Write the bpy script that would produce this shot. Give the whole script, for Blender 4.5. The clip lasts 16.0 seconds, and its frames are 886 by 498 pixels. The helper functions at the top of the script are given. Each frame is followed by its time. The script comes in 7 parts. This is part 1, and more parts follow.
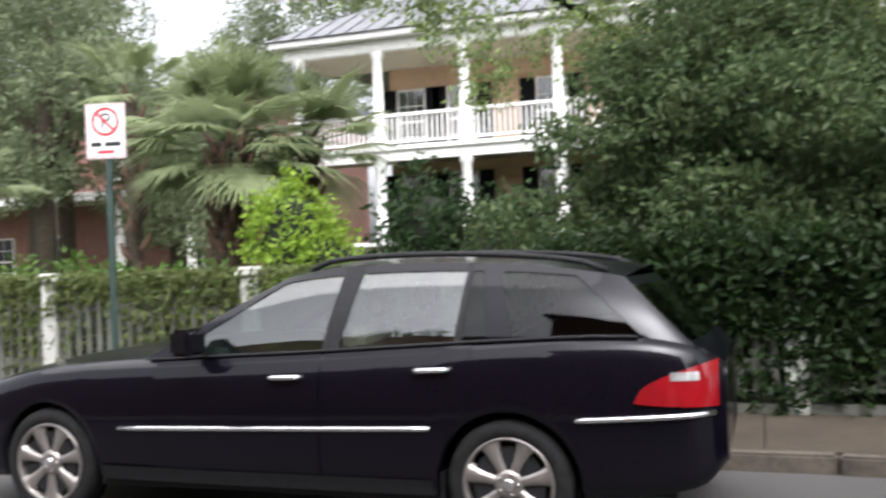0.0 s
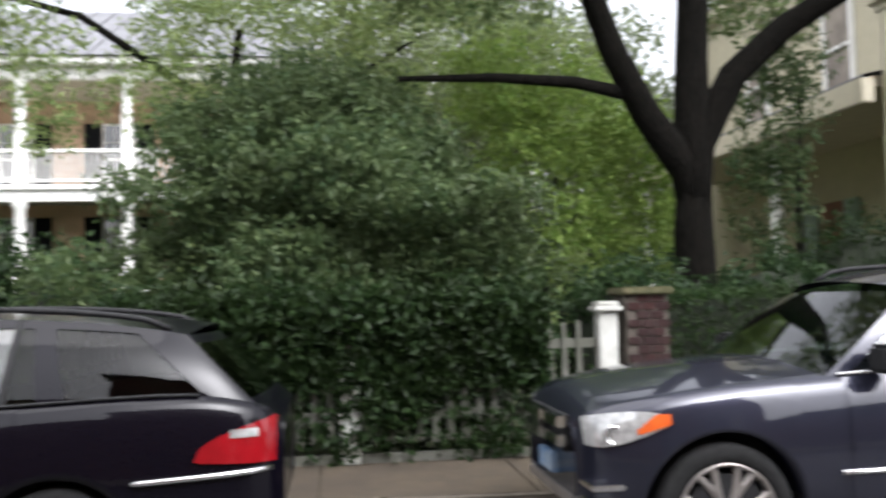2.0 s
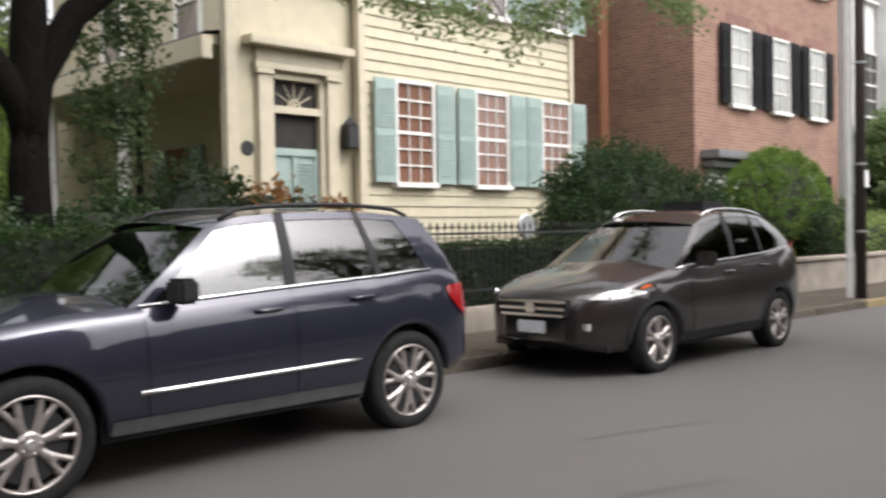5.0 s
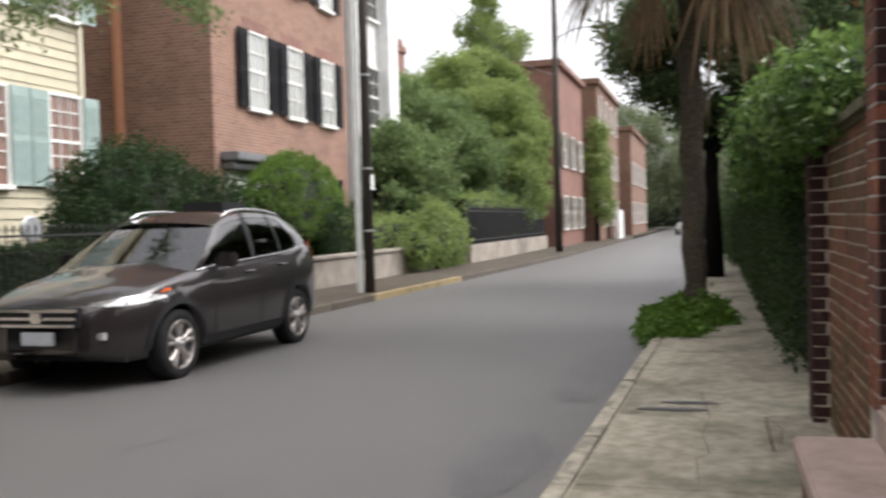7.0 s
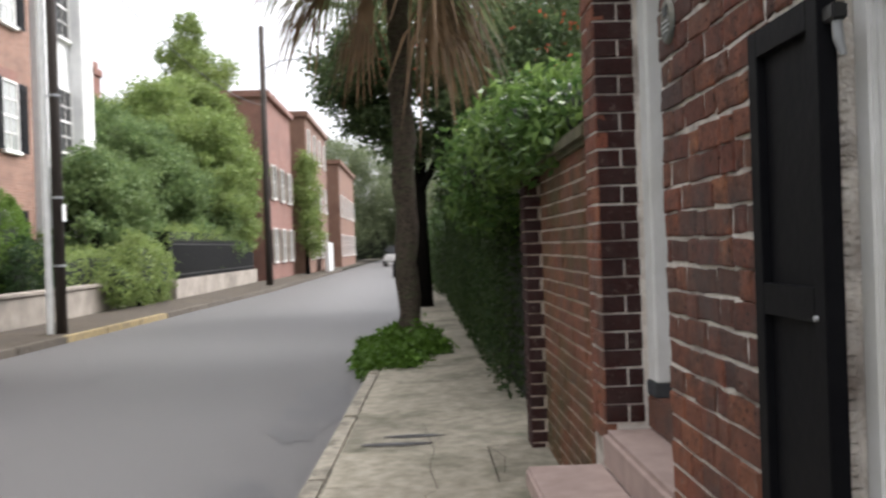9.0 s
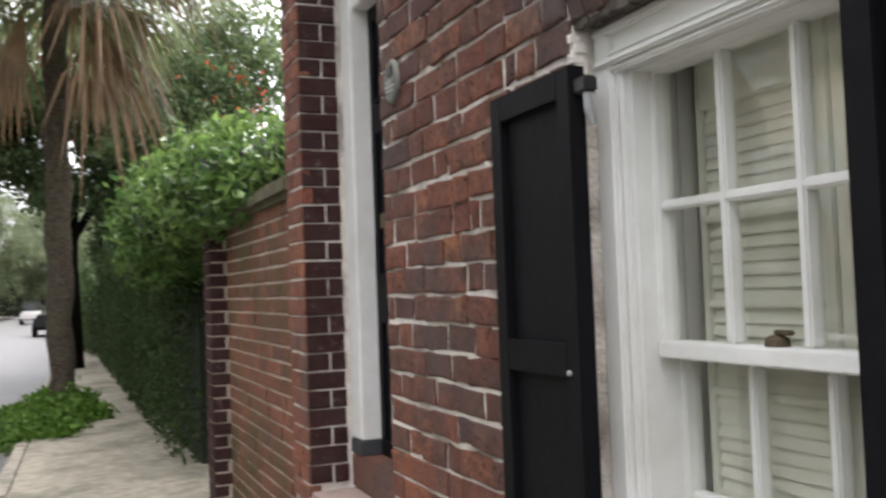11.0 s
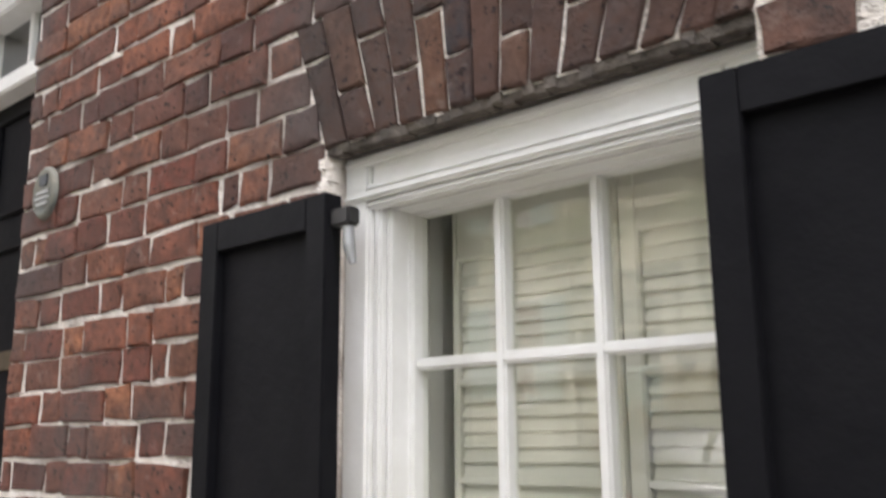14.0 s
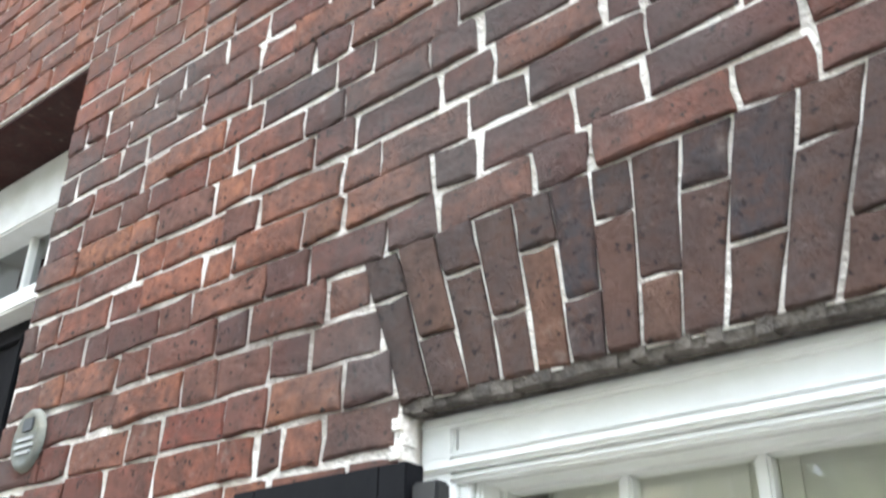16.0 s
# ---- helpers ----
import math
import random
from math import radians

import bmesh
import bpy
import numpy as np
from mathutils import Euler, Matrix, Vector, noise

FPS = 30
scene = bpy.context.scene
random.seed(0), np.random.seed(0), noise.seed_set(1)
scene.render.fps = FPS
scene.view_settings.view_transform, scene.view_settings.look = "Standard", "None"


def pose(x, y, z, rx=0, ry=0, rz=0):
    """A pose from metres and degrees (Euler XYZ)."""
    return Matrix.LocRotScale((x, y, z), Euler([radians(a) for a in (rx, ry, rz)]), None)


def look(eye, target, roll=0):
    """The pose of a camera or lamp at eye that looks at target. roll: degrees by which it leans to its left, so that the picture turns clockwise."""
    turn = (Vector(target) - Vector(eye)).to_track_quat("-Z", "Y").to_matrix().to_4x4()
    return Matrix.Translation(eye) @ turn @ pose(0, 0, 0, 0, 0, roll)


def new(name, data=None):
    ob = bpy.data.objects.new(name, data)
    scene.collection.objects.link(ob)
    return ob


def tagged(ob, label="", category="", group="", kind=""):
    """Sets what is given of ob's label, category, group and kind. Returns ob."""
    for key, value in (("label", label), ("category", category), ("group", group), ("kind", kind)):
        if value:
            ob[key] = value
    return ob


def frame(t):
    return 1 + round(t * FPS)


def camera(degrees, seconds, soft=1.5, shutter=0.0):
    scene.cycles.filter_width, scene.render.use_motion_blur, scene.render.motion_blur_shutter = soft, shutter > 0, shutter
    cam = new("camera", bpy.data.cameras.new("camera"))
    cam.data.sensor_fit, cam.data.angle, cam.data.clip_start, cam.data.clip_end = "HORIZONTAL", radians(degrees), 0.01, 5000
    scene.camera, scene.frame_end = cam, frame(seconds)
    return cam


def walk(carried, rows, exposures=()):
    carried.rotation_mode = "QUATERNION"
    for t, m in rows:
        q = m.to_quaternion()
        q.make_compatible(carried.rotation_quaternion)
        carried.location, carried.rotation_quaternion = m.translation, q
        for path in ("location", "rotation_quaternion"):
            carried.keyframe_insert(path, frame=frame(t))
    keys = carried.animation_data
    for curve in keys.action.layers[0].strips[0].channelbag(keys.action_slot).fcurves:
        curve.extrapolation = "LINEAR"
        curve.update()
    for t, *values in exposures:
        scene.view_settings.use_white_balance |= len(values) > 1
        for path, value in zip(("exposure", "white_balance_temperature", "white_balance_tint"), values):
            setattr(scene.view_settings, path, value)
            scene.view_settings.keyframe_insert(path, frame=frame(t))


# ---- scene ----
cam = camera(51.14, 16.0, soft=2.4, shutter=0.6)
PATH = [
    (0.0, 0.000, 0.000, 1.478, 19.19, 0.46, 2.11),
    (0.5, 0.018, -0.017, 1.481, 13.88, 1.88, 1.86),
    (1.0, 0.021, -0.015, 1.490, 8.68, 3.39, 1.54),
    (1.5, 0.012, -0.056, 1.492, 1.22, 3.53, 1.51),
    (2.0, 0.033, -0.107, 1.486, -7.04, 3.20, 1.30),
    (2.5, 0.096, -0.189, 1.483, -14.58, 2.40, 1.52),
    (3.0, 0.104, -0.300, 1.485, -21.57, 1.31, 0.79),
    (3.5, 0.100, -0.399, 1.497, -27.11, -0.05, 0.37),
    (3.7, 0.093, -0.429, 1.494, -30.19, -0.41, 0.44),
    (5.8, 0.257, -0.619, 1.456, -55.67, -2.16, 1.36),
    (6.0, 0.288, -0.629, 1.453, -59.31, -2.55, 1.43),
    (6.5, 0.300, -0.557, 1.451, -66.99, -2.33, 1.37),
    (7.0, 0.297, -0.509, 1.455, -73.78, -1.69, 1.53),
    (7.5, 0.343, -0.485, 1.446, -79.15, -1.49, 1.65),
    (8.0, 0.415, -0.442, 1.438, -83.30, -0.21, 1.71),
    (8.2, 0.480, -0.438, 1.432, -84.96, -0.25, 1.83),
    (10.3, 0.667, -0.248, 1.459, -105.43, 2.25, 2.02),
    (10.5, 0.683, -0.229, 1.458, -108.03, 2.76, 2.13),
    (11.0, 0.731, -0.224, 1.454, -112.67, 2.46, 2.09),
    (11.5, 0.803, -0.249, 1.442, -117.69, 1.69, 2.54),
    (12.0, 0.874, -0.282, 1.437, -122.78, 1.67, 1.73),
    (12.5, 0.914, -0.289, 1.438, -127.67, 1.35, 0.30),
    (13.0, 0.976, -0.225, 1.445, -134.62, 2.76, -0.06),
    (13.5, 1.048, -0.178, 1.455, -139.05, 8.31, 0.03),
    (14.0, 1.128, -0.158, 1.462, -138.65, 12.04, 0.43),
    (14.5, 1.196, -0.164, 1.490, -138.24, 15.01, 0.70),
    (15.0, 1.301, -0.195, 1.508, -139.23, 17.65, 1.26),
    (15.5, 1.398, -0.220, 1.536, -140.60, 23.43, 1.28),
    (16.0, 1.439, -0.222, 1.566, -141.42, 27.02, -0.73),
]
EXPOSURES = [(0.0, 1.7, 6200, 13), (1.0, 1.58, 6200, 13), (1.5, 1.5, 6250, 13), (2.0, 1.7, 6200, 13), (2.5, 1.7, 6250, 13), (3.5, 1.6, 6450, 15), (6.0, 1.3, 6500, 13), (8.0, 1.5, 6350, 13), (10.5, 1.98, 6300, 13), (12.5, 2.75, 6450, 16), (14.5, 2.78, 6400, 15), (16.0, 3.55, 5800, 7)]
walk(cam, [(t, pose(x, y, z, 90 + p, r, w)) for t, x, y, z, w, p, r in PATH], EXPOSURES)

# ---- overcast daylight ----
world = bpy.data.worlds.new("world")
scene.world = world
world.use_nodes = True
wn, wl = world.node_tree.nodes, world.node_tree.links
sky = wn.new("ShaderNodeTexSky")
sky.sky_type = "NISHITA"
sky.sun_disc = False
sky.sun_elevation = radians(52)
sky.sun_rotation = radians(150)
sky.dust_density = 6.0
sky.air_density = 1.0
soft_sky = wn.new("ShaderNodeHueSaturation")
soft_sky.inputs["Saturation"].default_value = 0.12
wl.new(sky.outputs[0], soft_sky.inputs["Color"])
wl.new(soft_sky.outputs[0], wn["Background"].inputs[0])
wn["Background"].inputs[1].default_value = 0.15
sun_data = bpy.data.lights.new("sun", "SUN")
sun_data.energy = 0.6
sun_data.angle = radians(60)
sun_data.color = (1.0, 0.97, 0.92)
sun = new("sun", sun_data)
sun.matrix_world = look((-13, 4, 28), (0, 2, 0))

# ---- materials ----
def ramp_mix(nt, fac, c1, c2):
    m = nt.nodes.new("ShaderNodeMix")
    m.data_type = "RGBA"
    if hasattr(fac, "is_linked"):
        nt.links.new(fac, m.inputs[0])
    else:
        m.inputs[0].default_value = fac
    for i, c in ((6, c1), (7, c2)):
        if hasattr(c, "is_linked"):
            nt.links.new(c, m.inputs[i])
        else:
            m.inputs[i].default_value = (*c, 1)
    return m.outputs[2]


def noise_of(nt, scale, detail=4.0, lo=0.35, hi=0.65, stretch=None, rough=0.6):
    geo = nt.nodes.new("ShaderNodeNewGeometry")
    src = geo.outputs["Position"]
    if stretch:
        mp = nt.nodes.new("ShaderNodeMapping")
        mp.inputs["Scale"].default_value = stretch
        nt.links.new(src, mp.inputs[0])
        src = mp.outputs[0]
    n = nt.nodes.new("ShaderNodeTexNoise")
    n.inputs["Scale"].default_value = scale
    n.inputs["Detail"].default_value = detail
    n.inputs["Roughness"].default_value = rough
    nt.links.new(src, n.inputs["Vector"])
    r = nt.nodes.new("ShaderNodeMapRange")
    r.inputs[1].default_value, r.inputs[2].default_value = lo, hi
    nt.links.new(n.outputs[0], r.inputs[0])
    return r.outputs[0]


def mat(name, c1, c2=None, scale=3.0, rough=0.7, metal=0.0, bump=0.0, bscale=60.0, c3=None, scale3=0.7, stretch=None,
        spec=0.5, coat=0.0, vary=0.0, ior=1.5, deep=0.01):
    """A painted, grown or mineral surface: two colours mixed by fine noise, a third by coarse noise."""
    m = bpy.data.materials.new(name)
    m.use_nodes = True
    nt = m.node_tree
    b = nt.nodes["Principled BSDF"]
    c2 = c2 or tuple(v * 0.8 for v in c1)
    col = ramp_mix(nt, noise_of(nt, scale, stretch=stretch), c1, c2)
    if c3:
        col = ramp_mix(nt, noise_of(nt, scale3, lo=0.48, hi=0.72, stretch=stretch), col, c3)
    if vary:
        info = nt.nodes.new("ShaderNodeObjectInfo")
        hsv = nt.nodes.new("ShaderNodeHueSaturation")
        mr = nt.nodes.new("ShaderNodeMapRange")
        mr.inputs[3].default_value, mr.inputs[4].default_value = 1 - vary, 1 + vary
        nt.links.new(info.outputs["Random"], mr.inputs[0])
        nt.links.new(mr.outputs[0], hsv.inputs["Value"])
        nt.links.new(col, hsv.inputs["Color"])
        col = hsv.outputs[0]
    nt.links.new(col, b.inputs["Base Color"])
    b.inputs["Roughness"].default_value = rough
    b.inputs["Metallic"].default_value = metal
    b.inputs["Specular IOR Level"].default_value = spec
    b.inputs["Coat Weight"].default_value = coat
    b.inputs["Coat Roughness"].default_value = 0.03
    b.inputs["IOR"].default_value = ior
    if bump:
        bp = nt.nodes.new("ShaderNodeBump")
        bp.inputs["Strength"].default_value = bump
        bp.inputs["Distance"].default_value = deep
        nt.links.new(noise_of(nt, bscale, lo=0.2, hi=0.8, stretch=stretch), bp.inputs["Height"])
        nt.links.new(bp.outputs[0], b.inputs["Normal"])
    return m


def leaf_mat(name, dark, light, tip=None, gloss=0.45):
    """Foliage: each leaf has its own tone and lets some light through."""
    m = bpy.data.materials.new(name)
    m.use_nodes = True
    nt = m.node_tree
    b = nt.nodes["Principled BSDF"]
    geo = nt.nodes.new("ShaderNodeNewGeometry")
    col = ramp_mix(nt, geo.outputs["Random Per Island"], dark, light)
    col = ramp_mix(nt, noise_of(nt, 1.1, lo=0.4, hi=0.7), col, tip or tuple(0.6 * v for v in light))
    nt.links.new(col, b.inputs["Base Color"])
    b.inputs["Roughness"].default_value = gloss
    b.inputs["Specular IOR Level"].default_value = 0.22
    tr = nt.nodes.new("ShaderNodeBsdfTranslucent")
    nt.links.new(col, tr.inputs["Color"])
    mx = nt.nodes.new("ShaderNodeMixShader")
    mx.inputs[0].default_value = 0.42
    nt.links.new(b.outputs[0], mx.inputs[1])
    nt.links.new(tr.outputs[0], mx.inputs[2])
    nt.links.new(mx.outputs[0], nt.nodes["Material Output"].inputs[0])
    return m


def glass_mat(name, tint, base=0.08, rough=0.0):
    """Thin glass: clear with a tint, a mirror at a glance."""
    m = bpy.data.materials.new(name)
    m.use_nodes = True
    nt = m.node_tree
    tr = nt.nodes.new("ShaderNodeBsdfTransparent")
    tr.inputs[0].default_value = (*tint, 1)
    gl = nt.nodes.new("ShaderNodeBsdfGlossy")
    gl.inputs["Roughness"].default_value = rough
    lw = nt.nodes.new("ShaderNodeLayerWeight")
    lw.inputs[0].default_value = 0.5
    pw = nt.nodes.new("ShaderNodeMath")
    pw.operation = "POWER"
    pw.inputs[1].default_value = 5.0
    nt.links.new(lw.outputs["Facing"], pw.inputs[0])
    mr = nt.nodes.new("ShaderNodeMapRange")
    mr.inputs[3].default_value = base
    nt.links.new(pw.outputs[0], mr.inputs[0])
    mx = nt.nodes.new("ShaderNodeMixShader")
    nt.links.new(mr.outputs[0], mx.inputs[0])
    nt.links.new(tr.outputs[0], mx.inputs[1])
    nt.links.new(gl.outputs[0], mx.inputs[2])
    nt.links.new(mx.outputs[0], nt.nodes["Material Output"].inputs[0])
    return m


def brick_mat(name, tones, stain, stain_lo=0.5, stain_hi=0.7, island=False, bump=0.9):
    """Hand-made brick: a tone for each piece, pitted face, sooty staining in patches."""
    m = bpy.data.materials.new(name)
    m.use_nodes = True
    nt = m.node_tree
    b = nt.nodes["Principled BSDF"]
    if island:
        rnd = nt.nodes.new("ShaderNodeNewGeometry").outputs["Random Per Island"]
    else:
        rnd = nt.nodes.new("ShaderNodeObjectInfo").outputs["Random"]
    cr = nt.nodes.new("ShaderNodeValToRGB")
    el = cr.color_ramp.elements
    while len(el) < len(tones):
        el.new(0.5)
    for i, c in enumerate(tones):
        el[i].position = i / (len(tones) - 1)
        el[i].color = (*c, 1)
    nt.links.new(rnd, cr.inputs[0])
    col = ramp_mix(nt, noise_of(nt, 38, lo=0.3, hi=0.75), cr.outputs[0], tuple(v * 0.62 for v in tones[len(tones) // 2]))
    col = ramp_mix(nt, noise_of(nt, 11, lo=0.42, hi=0.72, detail=7), col, ramp_mix(nt, 0.6, col, (0.06, 0.04, 0.036)))
    col = ramp_mix(nt, noise_of(nt, 24, lo=0.6, hi=0.8, detail=6), col, ramp_mix(nt, 0.3, col, (0.5, 0.42, 0.36)))
    fleck = noise_of(nt, 70, lo=0.6, hi=0.67)
    col = ramp_mix(nt, fleck, col, (0.03, 0.02, 0.018))
    col = ramp_mix(nt, noise_of(nt, 1.6, lo=stain_lo, hi=stain_hi, detail=6), col, ramp_mix(nt, 0.72, col, stain))
    nt.links.new(col, b.inputs["Base Color"])
    b.inputs["Roughness"].default_value = 0.88
    b.inputs["Specular IOR Level"].default_value = 0.25
    bp = nt.nodes.new("ShaderNodeBump")
    bp.inputs["Strength"].default_value = bump
    bp.inputs["Distance"].default_value = 0.011
    nt.links.new(noise_of(nt, 42, lo=0.3, hi=0.7, detail=8, rough=0.75), bp.inputs["Height"])
    nt.links.new(bp.outputs[0], b.inputs["Normal"])
    return m


def far_brick_mat(name, c1, c2, mortar, scale=1.0, axis="x"):
    """Brickwork too far off to pick apart: coursed by a brick texture at true size."""
    m = bpy.data.materials.new(name)
    m.use_nodes = True
    nt = m.node_tree
    b = nt.nodes["Principled BSDF"]
    geo = nt.nodes.new("ShaderNodeNewGeometry")
    sep = nt.nodes.new("ShaderNodeSeparateXYZ")
    nt.links.new(geo.outputs["Position"], sep.inputs[0])
    add = nt.nodes.new("ShaderNodeMath")
    nt.links.new(sep.outputs[0], add.inputs[0])
    nt.links.new(sep.outputs[1], add.inputs[1])
    cmb = nt.nodes.new("ShaderNodeCombineXYZ")
    nt.links.new(add.outputs[0], cmb.inputs[0])
    nt.links.new(sep.outputs[2], cmb.inputs[1])
    br = nt.nodes.new("ShaderNodeTexBrick")
    br.inputs["Scale"].default_value = 1.0
    br.inputs["Brick Width"].default_value = 0.22 * scale
    br.inputs["Row Height"].default_value = 0.076 * scale
    br.inputs["Mortar Size"].default_value = 0.007 * scale
    br.inputs["Color1"].default_value = (*c1, 1)
    br.inputs["Color2"].default_value = (*c2, 1)
    br.inputs["Mortar"].default_value = (*mortar, 1)
    nt.links.new(cmb.outputs[0], br.inputs["Vector"])
    col = ramp_mix(nt, noise_of(nt, 0.8, lo=0.45, hi=0.75, detail=6), br.outputs[0], ramp_mix(nt, 0.5, br.outputs[0], (0.09, 0.05, 0.04)))
    nt.links.new(col, b.inputs["Base Color"])
    b.inputs["Roughness"].default_value = 0.9
    bp = nt.nodes.new("ShaderNodeBump")
    bp.inputs["Strength"].default_value = 0.5
    bp.inputs["Distance"].default_value = 0.01
    nt.links.new(br.outputs[1], bp.inputs["Height"])
    bp.invert = True
    nt.links.new(bp.outputs[0], b.inputs["Normal"])
    return m


WHITE = mat("white_paint", (0.82, 0.82, 0.8), (0.74, 0.74, 0.71), 9, 0.45, bump=0.12, bscale=25, c3=(0.66, 0.65, 0.6), scale3=2.5)
# Picket tone set far darker than the post paint.
FENCE_PAINT = mat("dark_grey_fence_paint", (0.136, 0.136, 0.116), (0.104, 0.104, 0.086), 9, 0.7, c3=(0.069, 0.071, 0.051), scale3=2.0)
POST_PAINT = mat("old_post_paint", (0.58, 0.58, 0.54), (0.48, 0.48, 0.44), 7, 0.6, c3=(0.36, 0.36, 0.32), scale3=2.0)
WHITE_FAR = mat("white_trim_paint", (0.8, 0.79, 0.75), (0.7, 0.69, 0.66), 4, 0.5)
BLACK = mat("black_paint", (0.0045, 0.0045, 0.006), (0.007, 0.007, 0.0085), 12, 0.6, bump=0.1, bscale=30, spec=0.1)
MORTAR = mat("lime_mortar", (0.9, 0.85, 0.78), (0.76, 0.69, 0.61), 26, 0.95, bump=0.9, bscale=90, c3=(0.22, 0.175, 0.145), scale3=4)
MORTAR_OLD = mat("old_mortar", (0.62, 0.51, 0.42), (0.38, 0.31, 0.25), 20, 0.95, bump=0.8, bscale=90, c3=(0.140, 0.140, 0.070), scale3=1.1)
# Dark mortar of the fence pier, also the drawn shadow under the window arch.
MORTAR_DARK = mat("dark_mortar", (0.13, 0.11, 0.09), (0.06, 0.05, 0.042), 25, 0.95, bump=0.9, bscale=90)
BRICK = brick_mat("brick_red", [(0.091, 0.062, 0.061), (0.200, 0.072, 0.052), (0.307, 0.106, 0.067), (0.399, 0.157, 0.088), (0.231, 0.112, 0.083), (0.293, 0.088, 0.059), (0.445, 0.187, 0.099), (0.161, 0.088, 0.070), (0.353, 0.124, 0.072)], (0.105, 0.093, 0.088), 0.44, 0.62, bump=0.9)
BRICK_ARCH = brick_mat("brick_gauged", [(0.050, 0.049, 0.056), (0.091, 0.071, 0.062), (0.127, 0.080, 0.066), (0.068, 0.065, 0.067), (0.173, 0.086, 0.058), (0.101, 0.080, 0.072), (0.218, 0.114, 0.072), (0.055, 0.053, 0.058)], (0.053, 0.050, 0.048), 0.52, 0.7, bump=0.9)
BRICK_JOIN = brick_mat("brick_wall_red", [(0.105, 0.065, 0.059), (0.226, 0.082, 0.059), (0.300, 0.109, 0.070), (0.392, 0.157, 0.088), (0.226, 0.109, 0.082), (0.285, 0.090, 0.061), (0.348, 0.138, 0.082)], (0.11, 0.09, 0.08), 0.45, 0.65, island=True, bump=0.8)
BRICK_MOSS = brick_mat("brick_mossy", [(0.084, 0.055, 0.048), (0.181, 0.068, 0.048), (0.242, 0.091, 0.058), (0.315, 0.131, 0.071), (0.181, 0.091, 0.067), (0.230, 0.076, 0.049), (0.279, 0.115, 0.067)], (0.056, 0.061, 0.024), 0.42, 0.62, island=True, bump=0.5)
# Dark reveal brick; its tone also holds shade in soffit, gate recess and pier.
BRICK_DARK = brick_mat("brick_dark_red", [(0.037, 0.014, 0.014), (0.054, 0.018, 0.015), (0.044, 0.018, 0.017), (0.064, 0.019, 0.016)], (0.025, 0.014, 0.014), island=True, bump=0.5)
STONE = mat("brown_stone", (0.4, 0.3, 0.265), (0.33, 0.245, 0.215), 8, 0.8, bump=0.3, bscale=80, c3=(0.26, 0.19, 0.165), scale3=3)
SLATE = mat("dark_slate", (0.06, 0.065, 0.07), (0.04, 0.045, 0.05), 9, 0.6, bump=0.2)
ASPHALT = mat("asphalt", (0.094, 0.089, 0.085), (0.07, 0.067, 0.064), 40, 0.52, bump=0.5, bscale=260, c3=(0.078, 0.074, 0.07), scale3=0.45)
PATCH = mat("asphalt_patch", (0.062, 0.06, 0.059), (0.047, 0.045, 0.045), 12, 0.5, c3=(0.08, 0.076, 0.073), scale3=1.5, bump=0.4, bscale=260)
CONCRETE = mat("old_concrete", (0.330, 0.297, 0.235), (0.210, 0.191, 0.145), 9, 0.92, bump=0.45, bscale=120, c3=(0.087, 0.087, 0.055), scale3=1.7, vary=0.14)
# Far pavement brown, darkened further for the shade of the trees over it.
CONCRETE_FAR = mat("shaded_brown_concrete", (0.055, 0.041, 0.024), (0.039, 0.029, 0.018), 5, 0.92, bump=0.3, bscale=120, c3=(0.030, 0.021, 0.014), scale3=0.9, vary=0.08)
KERB = mat("kerb_stone", (0.31, 0.28, 0.22), (0.2, 0.18, 0.145), 12, 0.9, bump=0.6, bscale=70, c3=(0.1, 0.09, 0.07), scale3=3, vary=0.12)
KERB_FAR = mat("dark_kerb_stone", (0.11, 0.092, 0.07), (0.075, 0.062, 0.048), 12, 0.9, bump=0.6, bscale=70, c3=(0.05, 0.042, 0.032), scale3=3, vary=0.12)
KERB_YELLOW = mat("yellow_kerb_paint", (0.34, 0.26, 0.12), (0.22, 0.175, 0.1), 6, 0.8, bump=0.4, bscale=70)
SOIL = mat("soil", (0.06, 0.048, 0.03), (0.035, 0.03, 0.02), 14, 0.95, bump=0.8, bscale=40)
LAWN = mat("garden_ground", (0.05, 0.065, 0.02), (0.04, 0.045, 0.02), 6, 0.95, bump=0.8, bscale=30)
CREAM = mat("cream_clapboard_paint", (0.5, 0.455, 0.325), (0.445, 0.405, 0.29), 4, 0.6, bump=0.1, bscale=20, vary=0.05)
CREAM_TRIM = mat("cream_trim_paint", (0.53, 0.48, 0.36), (0.47, 0.425, 0.32), 5, 0.6)
PEACH = mat("peach_clapboard_paint", (0.6, 0.42, 0.29), (0.54, 0.38, 0.26), 4, 0.7, vary=0.04)
AQUA = mat("blue_green_shutter_paint", (0.30, 0.385, 0.355), (0.26, 0.34, 0.315), 6, 0.55, vary=0.06)
CURTAIN = mat("red_curtain", (0.23, 0.105, 0.07), (0.15, 0.07, 0.046), 3, 0.9, stretch=(9, 9, 0.4))
NET_CURTAIN = mat("net_curtain", (0.42, 0.43, 0.43), (0.3, 0.31, 0.31), 2, 0.9, stretch=(6, 6, 0.4))
DARK_VOID = mat("dark_interior", (0.02, 0.018, 0.016), (0.03, 0.028, 0.025), 4, 0.9)
ROOF_METAL = mat("grey_metal_roof", (0.2, 0.2, 0.21), (0.15, 0.15, 0.16), 3, 0.5, metal=0.3)
FAR_BRICK = far_brick_mat("far_brick", (0.27, 0.145, 0.1), (0.19, 0.1, 0.07), (0.33, 0.25, 0.2))
